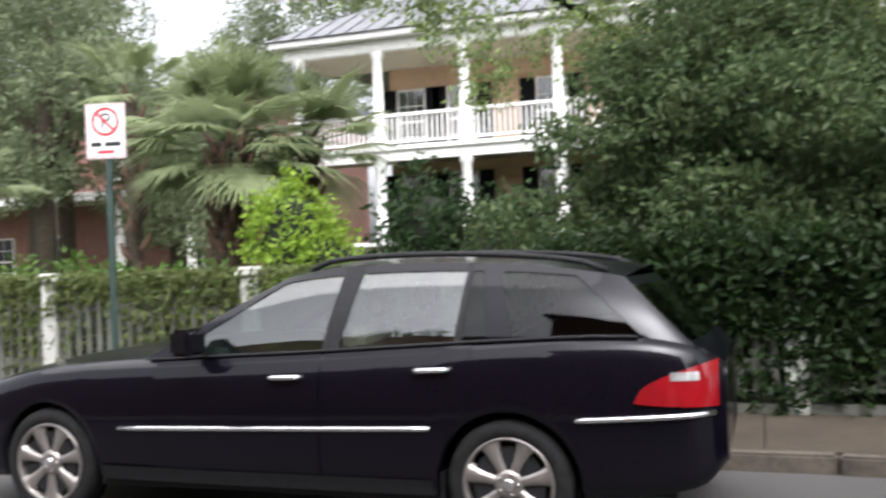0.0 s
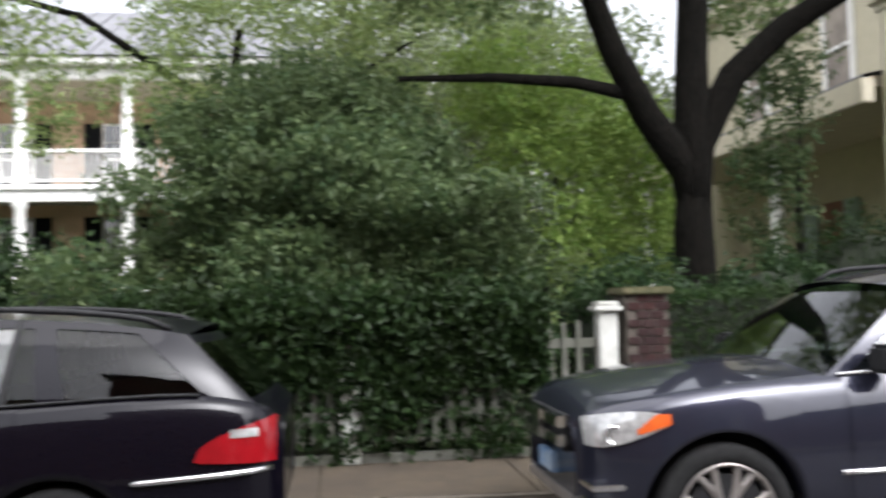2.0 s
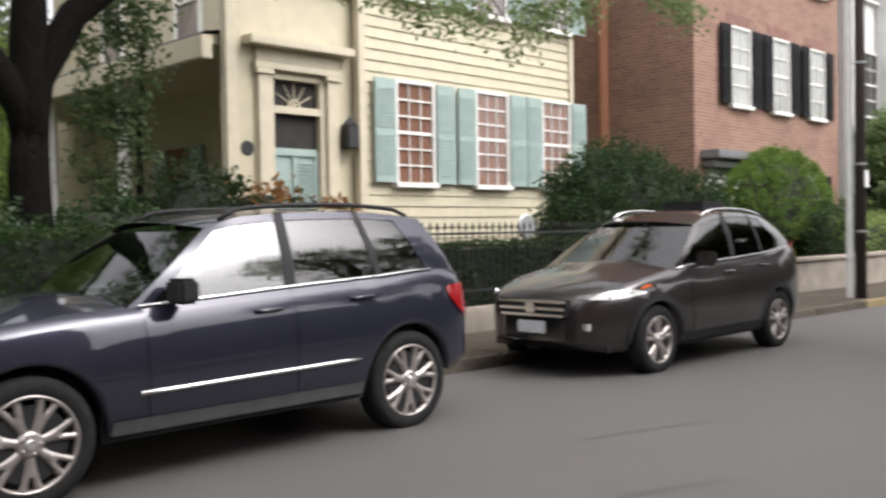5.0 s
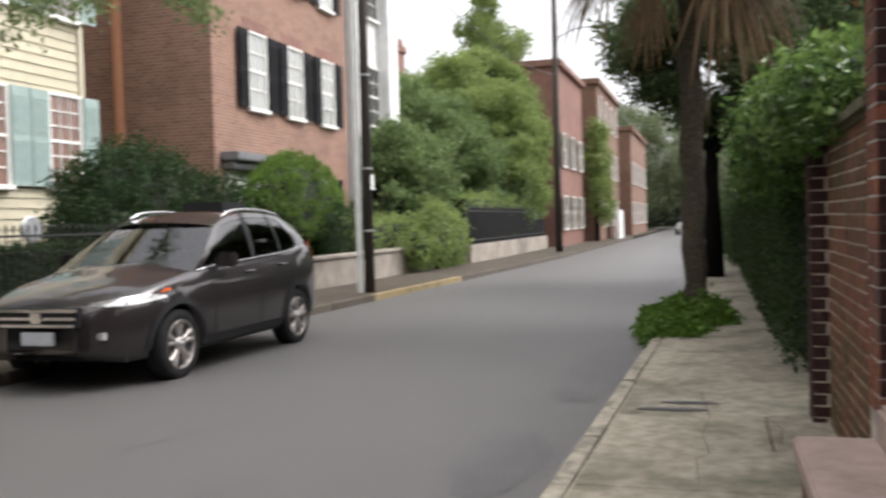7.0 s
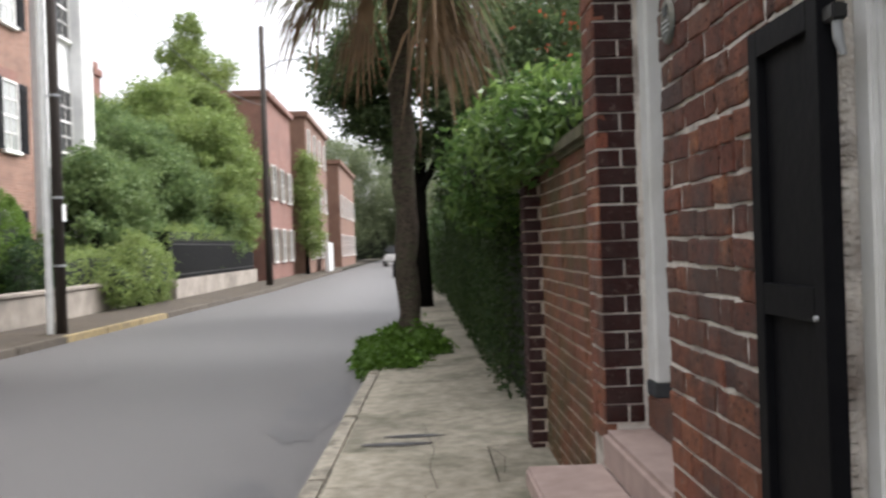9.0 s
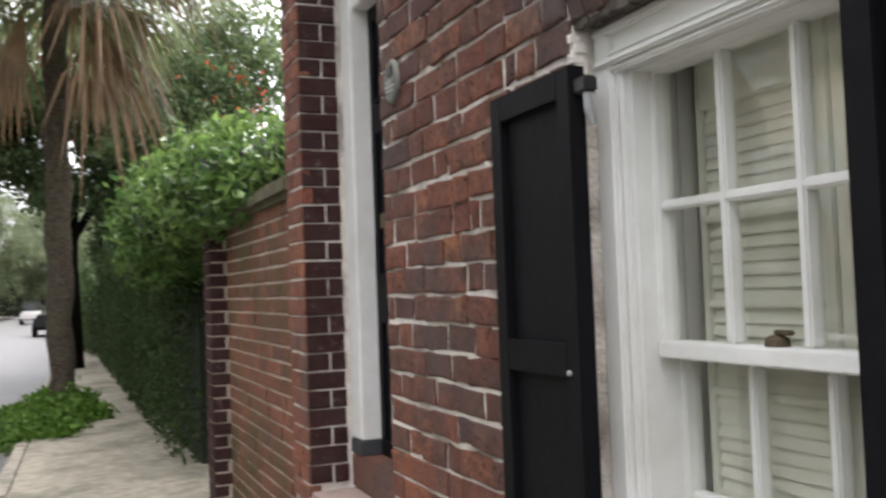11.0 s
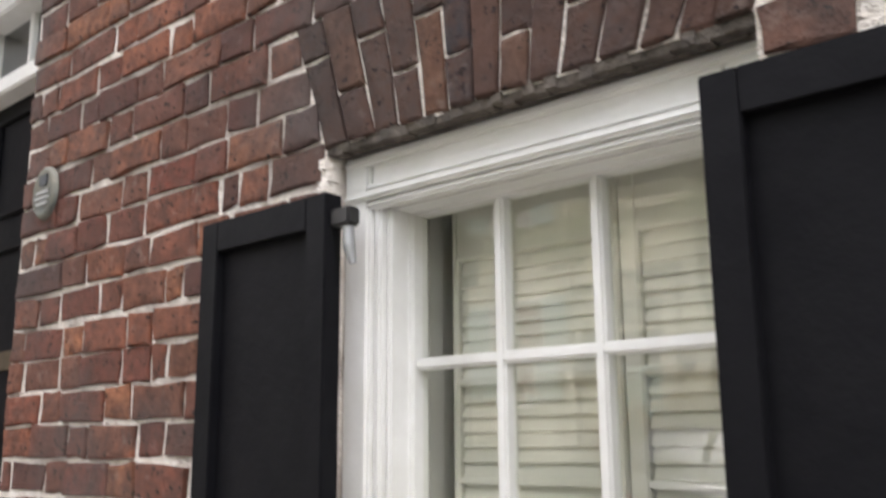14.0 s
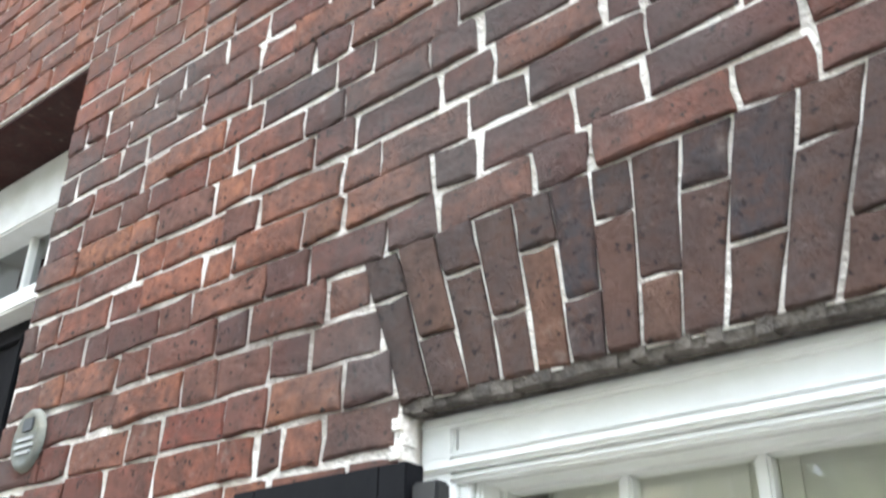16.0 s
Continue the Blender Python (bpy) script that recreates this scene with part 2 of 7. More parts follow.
FAR_BRICK_B = far_brick_mat("far_brick_brown", (0.210, 0.112, 0.075), (0.165, 0.083, 0.060), (0.255, 0.188, 0.143))
FAR_BRICK_R = far_brick_mat("far_brick_red", (0.230, 0.102, 0.076), (0.170, 0.076, 0.060), (0.281, 0.196, 0.162))
STUCCO = mat("white_stucco", (0.72, 0.72, 0.7), (0.63, 0.63, 0.62), 3, 0.8, bump=0.2)
GREY_STUCCO = mat("grey_stucco", (0.33, 0.29, 0.24), (0.23, 0.2, 0.17), 2, 0.9, bump=0.4, bscale=40, c3=(0.14, 0.12, 0.1), scale3=0.8)
WOOD_POLE = mat("creosoted_pole", (0.05, 0.037, 0.03), (0.03, 0.024, 0.02), 6, 0.85, stretch=(12, 12, 0.5), bump=0.5)
STEEL = mat("galvanised_steel", (0.42, 0.43, 0.43), (0.34, 0.35, 0.36), 5, 0.5, metal=0.6)
PIPE_GREY = mat("pale_grey_pipe", (0.72, 0.72, 0.7), (0.62, 0.62, 0.6), 4, 0.6)
POST_GREEN = mat("green_signpost_paint", (0.03, 0.055, 0.045), (0.02, 0.04, 0.033), 5, 0.5)
SIGN_WHITE = mat("sign_white", (0.75, 0.75, 0.73), (0.7, 0.7, 0.68), 3, 0.4)
SIGN_RED = mat("sign_red", (0.55, 0.04, 0.05), (0.5, 0.04, 0.05), 3, 0.4)
SIGN_BLACK = mat("sign_black", (0.02, 0.02, 0.02), (0.02, 0.02, 0.02), 3, 0.4)
IRON = mat("black_iron", (0.012, 0.012, 0.013), (0.02, 0.02, 0.02), 9, 0.5)
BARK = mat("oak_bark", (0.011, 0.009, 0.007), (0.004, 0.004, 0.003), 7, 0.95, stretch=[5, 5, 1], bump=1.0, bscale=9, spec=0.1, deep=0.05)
PALM_BARK = mat("palm_bark", (0.125, 0.098, 0.075), (0.05, 0.04, 0.03), 9, 0.95, stretch=(2, 2, 6), bump=1.0, bscale=8, c3=(0.1, 0.105, 0.06), scale3=2.2, spec=0.15, deep=0.05)
BOOT = mat("palm_boots", (0.135, 0.08, 0.052), (0.08, 0.048, 0.034), 9, 0.9, vary=0.3)
PANE = glass_mat("window_glass", (0.93, 0.94, 0.9), 0.07)
PANE_FAR = glass_mat("far_window_glass", (0.4, 0.42, 0.42), 0.14)
BLIND = mat("louvre_paint", (0.76, 0.75, 0.68), (0.68, 0.67, 0.6), 4, 0.6, c3=(0.56, 0.55, 0.48), scale3=2)
BRASS = mat("old_brass", (0.15, 0.115, 0.07), (0.09, 0.07, 0.045), 14, 0.55, metal=0.5)
PLAQUE = mat("weathered_metal_plaque", (0.2, 0.19, 0.15), (0.12, 0.13, 0.12), 14, 0.6, metal=0.3, bump=0.4)
YELLOW_LEAF = leaf_mat("yellow_green_leaf", (0.14, 0.24, 0.05), (0.31, 0.42, 0.105))
OAK_LEAF = leaf_mat("oak_leaf", (0.094, 0.152, 0.060), (0.242, 0.303, 0.127))
# Paler and greyer, so haze over the foliage sits in the leaf colour.
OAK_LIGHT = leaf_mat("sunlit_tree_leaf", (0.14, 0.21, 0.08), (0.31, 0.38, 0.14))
SHRUB_LEAF = leaf_mat("evergreen_leaf", (0.016, 0.041, 0.015), (0.049, 0.086, 0.030))
EVERGREEN_LEAF = leaf_mat("broad_evergreen_leaf", (0.038, 0.074, 0.029), (0.116, 0.159, 0.064))
HEDGE_LEAF = leaf_mat("hedge_leaf", (0.015, 0.037, 0.011), (0.041, 0.071, 0.020), gloss=0.4)
WALL_IVY = leaf_mat("wall_ivy_leaf", (0.022, 0.048, 0.015), (0.068, 0.105, 0.034))
IVY_LEAF = leaf_mat("ivy_leaf", (0.012, 0.030, 0.009), (0.032, 0.058, 0.017))
IVY_LIGHT = leaf_mat("vine_leaf", (0.075, 0.105, 0.030), (0.165, 0.188, 0.068))
LIME_LEAF = leaf_mat("lime_green_leaf", (0.16, 0.27, 0.025), (0.3, 0.42, 0.06), tip=(0.22, 0.34, 0.04))
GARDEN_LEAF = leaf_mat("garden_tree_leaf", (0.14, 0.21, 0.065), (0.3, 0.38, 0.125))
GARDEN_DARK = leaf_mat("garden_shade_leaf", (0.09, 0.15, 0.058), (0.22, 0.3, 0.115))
DISTANT_LEAF = leaf_mat("distant_leaf", (0.115, 0.149, 0.081), (0.218, 0.253, 0.138))
FERN_LEAF = leaf_mat("fern_leaf", (0.05, 0.11, 0.02), (0.12, 0.2, 0.04))
DOME_LEAF = leaf_mat("clipped_dome_leaf", (0.065, 0.135, 0.022), (0.16, 0.26, 0.045))
FERN_BRIGHT = leaf_mat("bright_fern_leaf", (0.045, 0.104, 0.013), (0.117, 0.216, 0.032))
# Leaf tone range is widened to hold the bush's highlights and shadows.
BRIGHT_BUSH = leaf_mat("glossy_bush_leaf", (0.025, 0.058, 0.015), (0.2, 0.3, 0.08), tip=(0.06, 0.125, 0.03), gloss=0.3)
FROND = leaf_mat("palm_frond", (0.12, 0.17, 0.085), (0.28, 0.33, 0.17))
FROND_DEAD = leaf_mat("dead_palm_frond", (0.098, 0.057, 0.029), (0.209, 0.134, 0.077), tip=(0.083, 0.057, 0.033))
BLOOM = leaf_mat("red_blossom", (0.5, 0.05, 0.03), (0.65, 0.14, 0.06))
RUST_LEAF = leaf_mat("bronze_leaf", (0.2, 0.09, 0.03), (0.33, 0.16, 0.06))

# ---- mesh helpers ----
def link(name, bm, material, parent=None, label="", smooth=False):
    me = bpy.data.meshes.new(name)
    if smooth:
        for f in bm.faces:
            f.smooth = True
    bm.to_mesh(me)
    bm.free()
    me.materials.append(material)
    ob = new(name, me)
    if parent:
        ob.parent = parent
    if label:
        ob["label"] = label
    return ob


def part(name, bm, material, parent, label="", smooth=False):
    return link(name, bm, material, parent, label, smooth)


def thing(name, label, category, group="", at=(0, 0, 0)):
    ob = new(name)
    ob.empty_display_size = 0.2
    ob.location = at
    return tagged(ob, label, category, group)


def add_box(bm, x0, x1, y0, y1, z0, z1):
    v = [bm.verts.new(c) for c in ((x0, y0, z0), (x1, y0, z0), (x1, y1, z0), (x0, y1, z0), (x0, y0, z1), (x1, y0, z1), (x1, y1, z1), (x0, y1, z1))]
    for f in ((3, 2, 1, 0), (4, 5, 6, 7), (0, 1, 5, 4), (1, 2, 6, 5), (2, 3, 7, 6), (3, 0, 4, 7)):
        bm.faces.new([v[i] for i in f])
    return v


def boxes(*rows, bevel=0.0):
    bm = bmesh.new()
    for r in rows:
        add_box(bm, *r)
    if bevel:
        bmesh.ops.bevel(bm, geom=bm.edges[:], offset=bevel, segments=2, affect="EDGES", clamp_overlap=True)
    return bm


def tube(points, radii, sides=8, cap=True, bm=None):
    """A tapered tube along points."""
    bm = bm or bmesh.new()
    pts = [Vector(p) for p in points]
    rings = []
    for i, p in enumerate(pts):
        d = (pts[min(i + 1, len(pts) - 1)] - pts[max(i - 1, 0)]).normalized()
        a = d.orthogonal().normalized() if i == 0 else (side - d * side.dot(d)).normalized()
        side = a
        b = d.cross(a)
        r = radii[i] if hasattr(radii, "__len__") else radii
        rings.append([bm.verts.new(p + (a * math.cos(t) + b * math.sin(t)) * r) for t in (2 * math.pi * k / sides for k in range(sides))])
    for q, s in zip(rings, rings[1:]):
        for k in range(sides):
            bm.faces.new((q[k], q[(k + 1) % sides], s[(k + 1) % sides], s[k]))
    if cap:
        bm.faces.new(rings[0][::-1])
        bm.faces.new(rings[-1])
    return bm


def lathe(profile, axis="z", segments=32, bm=None, at=(0, 0, 0)):
    """Turns (radius, height) pairs round an axis."""
    bm = bm or bmesh.new()
    rings = []
    for r, h in profile:
        ring = []
        for k in range(segments):
            t = 2 * math.pi * k / segments
            c, s = r * math.cos(t), r * math.sin(t)
            p = (c, s, h) if axis == "z" else (c, h, s)
            ring.append(bm.verts.new((p[0] + at[0], p[1] + at[1], p[2] + at[2])))
        rings.append(ring)
    for a, b in zip(rings, rings[1:]):
        for k in range(segments):
            bm.faces.new((a[k], a[(k + 1) % segments], b[(k + 1) % segments], b[k]))
    return bm


def grid_faces(bm, rows):
    vs = [[bm.verts.new(p) for p in r] for r in rows]
    for a, b in zip(vs, vs[1:]):
        for i in range(len(a) - 1):
            bm.faces.new((a[i], a[i + 1], b[i + 1], b[i]))
    return vs


RNG = np.random.default_rng(7)


def leaf_mesh(name, centres, size, material, parent=None, droop=0.0, slim=0.45, label="", kind=""):
    """Leaves: folded four-cornered blades at the centres, each turned its own way."""
    c = np.asarray(centres, float)
    n = len(c)
    d = RNG.normal(size=(n, 3))
    d[:, 2] -= droop
    d /= np.linalg.norm(d, axis=1)[:, None] + 1e-9
    s = np.cross(d, RNG.normal(size=(n, 3)))
    s /= np.linalg.norm(s, axis=1)[:, None] + 1e-9
    up = np.cross(d, s)
    ln = size * RNG.uniform(0.65, 1.3, (n, 1))
    v = np.empty((n, 4, 3))
    v[:, 0] = c - d * ln * 0.5
    v[:, 2] = c + d * ln * 0.5
    v[:, 1] = c + s * ln * slim * 0.5 + up * ln * 0.1
    v[:, 3] = c - s * ln * slim * 0.5 + up * ln * 0.1
    me = bpy.data.meshes.new(name)
    me.from_pydata(v.reshape(-1, 3).tolist(), [], np.arange(4 * n).reshape(n, 4).tolist())
    me.materials.append(material)
    ob = new(name, me)
    if parent:
        ob.parent = parent
    return tagged(ob, label, kind=kind)


def clumps(blobs, per_m2=260, hollow=0.55, clump=0.28, twig=1.0):
    """Leaf places: many small clumps over the shells of ellipsoids (x, y, z, rx, ry, rz)."""
    out = []
    for x, y, z, rx, ry, rz in blobs:
        area = 4 * math.pi * ((rx * ry) ** 1.6 / 3 + (rx * rz) ** 1.6 / 3 + (ry * rz) ** 1.6 / 3) ** (1 / 1.6)
        n = max(int(area * per_m2), 60)
        k = max(int(area / (clump * clump) * 0.9), 8)
        d = RNG.normal(size=(k, 3))
        d /= np.linalg.norm(d, axis=1)[:, None]
        mid = d * RNG.uniform(hollow, 1.03, (k, 1)) * np.array([rx, ry, rz])
        pick = RNG.integers(0, k, n)
        p = mid[pick] + RNG.normal(size=(n, 3)) * clump * 0.42
        out.append(p + np.array([x, y, z]))
    return np.concatenate(out)


def box_leaves(x0, x1, y0, y1, z0, z1, per_m2=420, jitter=0.05, faces="xXyYZ"):
    out = []
    for f in faces:
        if f in "xX":
            n = int(abs(y1 - y0) * (z1 - z0) * per_m2)
            p = np.stack([np.full(n, x0 if f == "x" else x1), RNG.uniform(y0, y1, n), RNG.uniform(z0, z1, n)], 1)
        elif f in "yY":
            n = int(abs(x1 - x0) * (z1 - z0) * per_m2)
            p = np.stack([RNG.uniform(x0, x1, n), np.full(n, y0 if f == "y" else y1), RNG.uniform(z0, z1, n)], 1)
        else:
            n = int(abs(x1 - x0) * (y1 - y0) * per_m2)
            p = np.stack([RNG.uniform(x0, x1, n), RNG.uniform(y0, y1, n), np.full(n, z1)], 1)
        out.append(p + RNG.normal(size=p.shape) * jitter)
    return np.concatenate(out)


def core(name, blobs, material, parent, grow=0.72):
    """A solid core for a bush or hedge, its inner shade put into the colour."""
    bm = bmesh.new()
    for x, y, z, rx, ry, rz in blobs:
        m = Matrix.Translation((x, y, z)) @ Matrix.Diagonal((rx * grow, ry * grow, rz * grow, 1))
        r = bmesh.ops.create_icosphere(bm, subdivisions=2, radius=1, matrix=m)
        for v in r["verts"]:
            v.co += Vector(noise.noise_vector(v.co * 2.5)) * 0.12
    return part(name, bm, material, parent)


# Near-black: the shade deep inside foliage is in this colour.
INNER = mat("inner_shade", (0.014, 0.02, 0.008), (0.008, 0.012, 0.005), 12, 0.95, bump=0.6)

# ---- ground ----
def near_kerb(x):
    return 0.45 - 0.027 * max(x, -6)


def far_kerb(x):
    return 6.36 - 0.046 * min(max(x, 0), 34) - 0.012 * max(x - 34, 0)


def sheet(name, rows, material, kind="structure", label="", category=""):
    bm = bmesh.new()
    grid_faces(bm, rows)
    return tagged(link(name, bm, material), label, category, kind=kind)


XS = [-60, -30, -12, -6, -2, 0, 2, 5, 8, 11, 14, 18, 24, 30, 36, 45, 60, 90, 140]
sheet("ground", [[(x, y, -0.03) for x in (-900, -200, -60, 90, 300, 900)] for y in (-900, -100, -20, 20, 120, 900)], LAWN)
sheet("road", [[(x, near_kerb(x) - 0.02, 0.0) for x in XS], [(x, (near_kerb(x) + far_kerb(x)) / 2, 0.035) for x in XS], [(x, far_kerb(x) + 0.02, 0.0) for x in XS]][::-1], ASPHALT)


def ribbon(bm, points, width, z):
    """A thin uneven strip on the ground."""
    rows = [[], []]
    for i, (x, y) in enumerate(points):
        w = width * (0.6 + 0.8 * abs(noise.noise((x * 3, y * 3, 0))))
        rows[0].append((x, y - w, z))
        rows[1].append((x, y + w, z))
    grid_faces(bm, rows[::-1])


def road_z(x, y):
    a, b = near_kerb(x), far_kerb(x)
    return 0.035 * max(0.0, 1 - abs(2 * (y - a) / (b - a) - 1))


def blot(name, x, y, rx, ry, z, material, seed, on_road=True):
    """A ragged flat stain or repair."""
    bm = bmesh.new()
    rows = []
    for q in range(5):
        row = []
        for k in range(41):
            t = 2 * math.pi * k / 40
            r = (1 + 0.3 * noise.noise((math.cos(t) * 2 + seed, math.sin(t) * 2, seed)) + 0.1 * noise.noise((math.cos(t) * 9, math.sin(t) * 9, seed))) * q / 4
            px, py = x + rx * r * math.cos(t), max(y + ry * r * math.sin(t), near_kerb(x) + 0.02 if on_road else -9)
            row.append((px, py, z + (road_z(px, py) if on_road else 0)))
        rows.append(row)
    grid_faces(bm, rows[::-1])
    return link(name, bm, material)


road_marks = bmesh.new()
for pts in ([(5.2, 3.2), (5.9, 3.0), (6.6, 2.75), (7.1, 2.7)], [(3.3, 2.2), (4.2, 2.3), (5.0, 2.0)], [(10, 3.6), (11.4, 3.3), (13, 3.35)]):
    ribbon(road_marks, pts, 0.007, 0.04)
tagged(link("road_crack", road_marks, PATCH), kind="structure")
tagged(blot("asphalt_patch", 5.7, 0.72, 0.8, 0.26, 0.004, PATCH, 3), kind="structure")
tagged(blot("asphalt_patch", 9.2, 0.55, 1.6, 0.3, 0.004, PATCH, 9), kind="structure")

# near pavement: cast slabs with open joints
pave = sheet("pavement", [[(x, -1.6, 0.10) for x in XS], [(x, near_kerb(x) - 0.13, 0.10) for x in XS]][::-1], SOIL)
slab_edges = [-12, -10.6, -9.2, -7.8, -6.4, -5.0, -3.6, -2.2, -0.8, 0.6, 2.0, 3.4, 4.9, 5.75, 6.65, 7.75, 9.6, 11.4, 13.2, 15, 17, 19, 21, 23, 26, 29, 32, 36, 40, 45]
for i, (a, b) in enumerate(zip(slab_edges, slab_edges[1:])):
    cuts = [(-1.6, -0.82), (-0.82, None)] if a == 5.75 else [(-1.6, None)]
    for y0, y1 in cuts:
        bm = bmesh.new()
        tilt = 0.006 * math.sin(i * 2.3)
        e = 0.005
        lo, hi = (y0 + e, y0 + e), ((y1 - e,) * 2 if y1 is not None else (near_kerb(a) - 0.135, near_kerb(b) - 0.135))
        top = [(a + e, lo[0], 0.122 + tilt), (b - e, lo[1], 0.122 - tilt), (b - e, hi[1], 0.12), (a + e, hi[0], 0.12)]
        tv = [bm.verts.new(p) for p in top]
        bv = [bm.verts.new((p[0], p[1], 0.06)) for p in top]
        bm.faces.new(tv)
        for k in range(4):
            bm.faces.new((tv[k], bv[k], bv[(k + 1) % 4], tv[(k + 1) % 4]))
        bmesh.ops.bevel(bm, geom=[ed for ed in bm.edges if ed.verts[0] in tv and ed.verts[1] in tv], offset=0.006, segments=1, affect="EDGES")
        part("paving_slab", bm, CONCRETE, pave)
kerb = tagged(new("kerb"), kind="structure")
x = -12.0
i = 0
while x < 45:
    ln = 1.5 + 0.5 * math.sin(i * 1.7)
    bm = boxes((0, ln - 0.015, -0.07, 0.06, -0.05, 0.118 + 0.006 * math.sin(i * 3.1)), bevel=0.018)
    k = part("kerb_stone", bm, KERB, kerb)
    k.matrix_local = pose(x, near_kerb(x) - 0.06, 0, 0, 0, -1.55)
    x += ln
    i += 1
crack = bmesh.new()
ribbon(crack, [(5.0, -0.42), (5.5, -0.40), (5.62, -0.47), (6.1, -0.43), (6.6, -0.47), (7.5, -0.4)], 0.003, 0.126)
ribbon(crack, [(5.9, -0.86), (6.3, -0.9), (6.6, -0.83)], 0.003, 0.127)
tagged(link("pavement_crack", crack, SOIL), kind="structure")
for j, (sx, sy, rx, ry) in enumerate([(7.05, -0.33, 0.05, 0.2), (6.8, -0.22, 0.05, 0.24)]):
    tagged(blot("pavement_stain", sx, sy, rx, ry, 0.1285, PATCH, j, False), kind="structure")

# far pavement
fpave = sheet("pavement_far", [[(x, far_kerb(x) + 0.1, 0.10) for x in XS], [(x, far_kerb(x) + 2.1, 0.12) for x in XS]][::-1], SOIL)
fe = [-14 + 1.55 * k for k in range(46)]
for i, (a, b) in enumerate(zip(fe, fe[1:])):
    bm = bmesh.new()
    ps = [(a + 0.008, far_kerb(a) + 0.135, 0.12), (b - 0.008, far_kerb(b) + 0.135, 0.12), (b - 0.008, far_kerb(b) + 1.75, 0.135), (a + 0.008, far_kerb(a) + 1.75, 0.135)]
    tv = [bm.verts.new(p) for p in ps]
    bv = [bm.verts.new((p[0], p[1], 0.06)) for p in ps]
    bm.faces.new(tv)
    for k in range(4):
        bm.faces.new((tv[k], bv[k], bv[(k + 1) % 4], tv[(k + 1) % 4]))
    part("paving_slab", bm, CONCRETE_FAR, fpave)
fkerb = tagged(new("kerb_far"), kind="structure")
x, i = -14.0, 0
while x < 60:
    ln = 1.8
    bm = boxes((0, ln - 0.012, -0.06, 0.07, -0.05, 0.122), bevel=0.018)
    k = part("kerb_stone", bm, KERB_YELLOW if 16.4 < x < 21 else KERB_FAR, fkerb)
    k.matrix_local = pose(x, far_kerb(x) + 0.06, 0, 0, 0, -2.64 if 0 <= x < 34 else (-0.7 if x >= 34 else 0))
    x += ln
    i += 1

# ---- near brick house ----
WY = -1.152
OPEN_X0, OPEN_X1, OPEN_Z0, OPEN_Z1 = 1.515, 2.265, 0.72, 1.955
DOOR_X0, DOOR_X1, DOOR_Z0, DOOR_Z1 = 3.40, 4.42, 0.66, 3.10
END_X = 4.68
HOUSE_H = 6.3
HOUSE_X = -2.3
bm = boxes(
    (HOUSE_X, OPEN_X0, -1.5, WY - 0.0058, 0, HOUSE_H), (OPEN_X0, OPEN_X1, -1.5, WY - 0.0058, 0, OPEN_Z0), (OPEN_X0, OPEN_X1, -1.5, WY - 0.0058, OPEN_Z1, HOUSE_H),
    (OPEN_X1, DOOR_X0, -1.5, WY - 0.0058, 0, HOUSE_H), (DOOR_X0, DOOR_X1, -1.5, WY - 0.0058, 0, DOOR_Z0 - 0.05), (DOOR_X0, DOOR_X1, -1.5, WY - 0.0058, DOOR_Z1, HOUSE_H),
    (DOOR_X1 + 0.012, END_X - 0.012, -1.5, WY - 0.0058, 0, HOUSE_H), (END_X - 0.3, END_X - 0.012, -9, -1.5, 0, HOUSE_H), (HOUSE_X, HOUSE_X + 0.3, -9, -1.5, 0, HOUSE_H), (HOUSE_X + 0.3, END_X - 0.3, -9, -8.7, 0, HOUSE_H))
wall_near = tagged(link("wall_near", bm, MORTAR), "old red brick house wall with pale lime mortar joints", kind="structure")
bm = bmesh.new()
add_box(bm, HOUSE_X - 0.3, END_X + 0.25, -9.3, WY + 0.12, HOUSE_H, HOUSE_H + 0.14)
v = [bm.verts.new(p) for p in ((HOUSE_X - 0.3, -9.3, HOUSE_H + 0.14), (END_X + 0.25, -9.3, HOUSE_H + 0.14), (END_X + 0.25, WY + 0.12, HOUSE_H + 0.14), (HOUSE_X - 0.3, WY + 0.12, HOUSE_H + 0.14), (0, -5.2, 8.3), (2.4, -5.2, 8.3))]
for f in ((0, 1, 5, 4), (2, 3, 4, 5), (1, 2, 5), (3, 0, 4)):
    bm.faces.new([v[i] for i in f])
tagged(link("roof_near", bm, ROOF_METAL), kind="structure")
# Unseen wall, added to give the parked cars something dark to reflect.
tagged(link("unseen_dark_wall", boxes((-34, HOUSE_X - 0.02, -1.6, -1.3, 0, 4.4), bevel=0.02), FAR_BRICK_B), kind="structure")
tagged(link("floor_inside", boxes((HOUSE_X + 0.35, END_X - 0.32, -8.6, -1.52, 0.5, 0.55)), DARK_VOID), kind="structure")


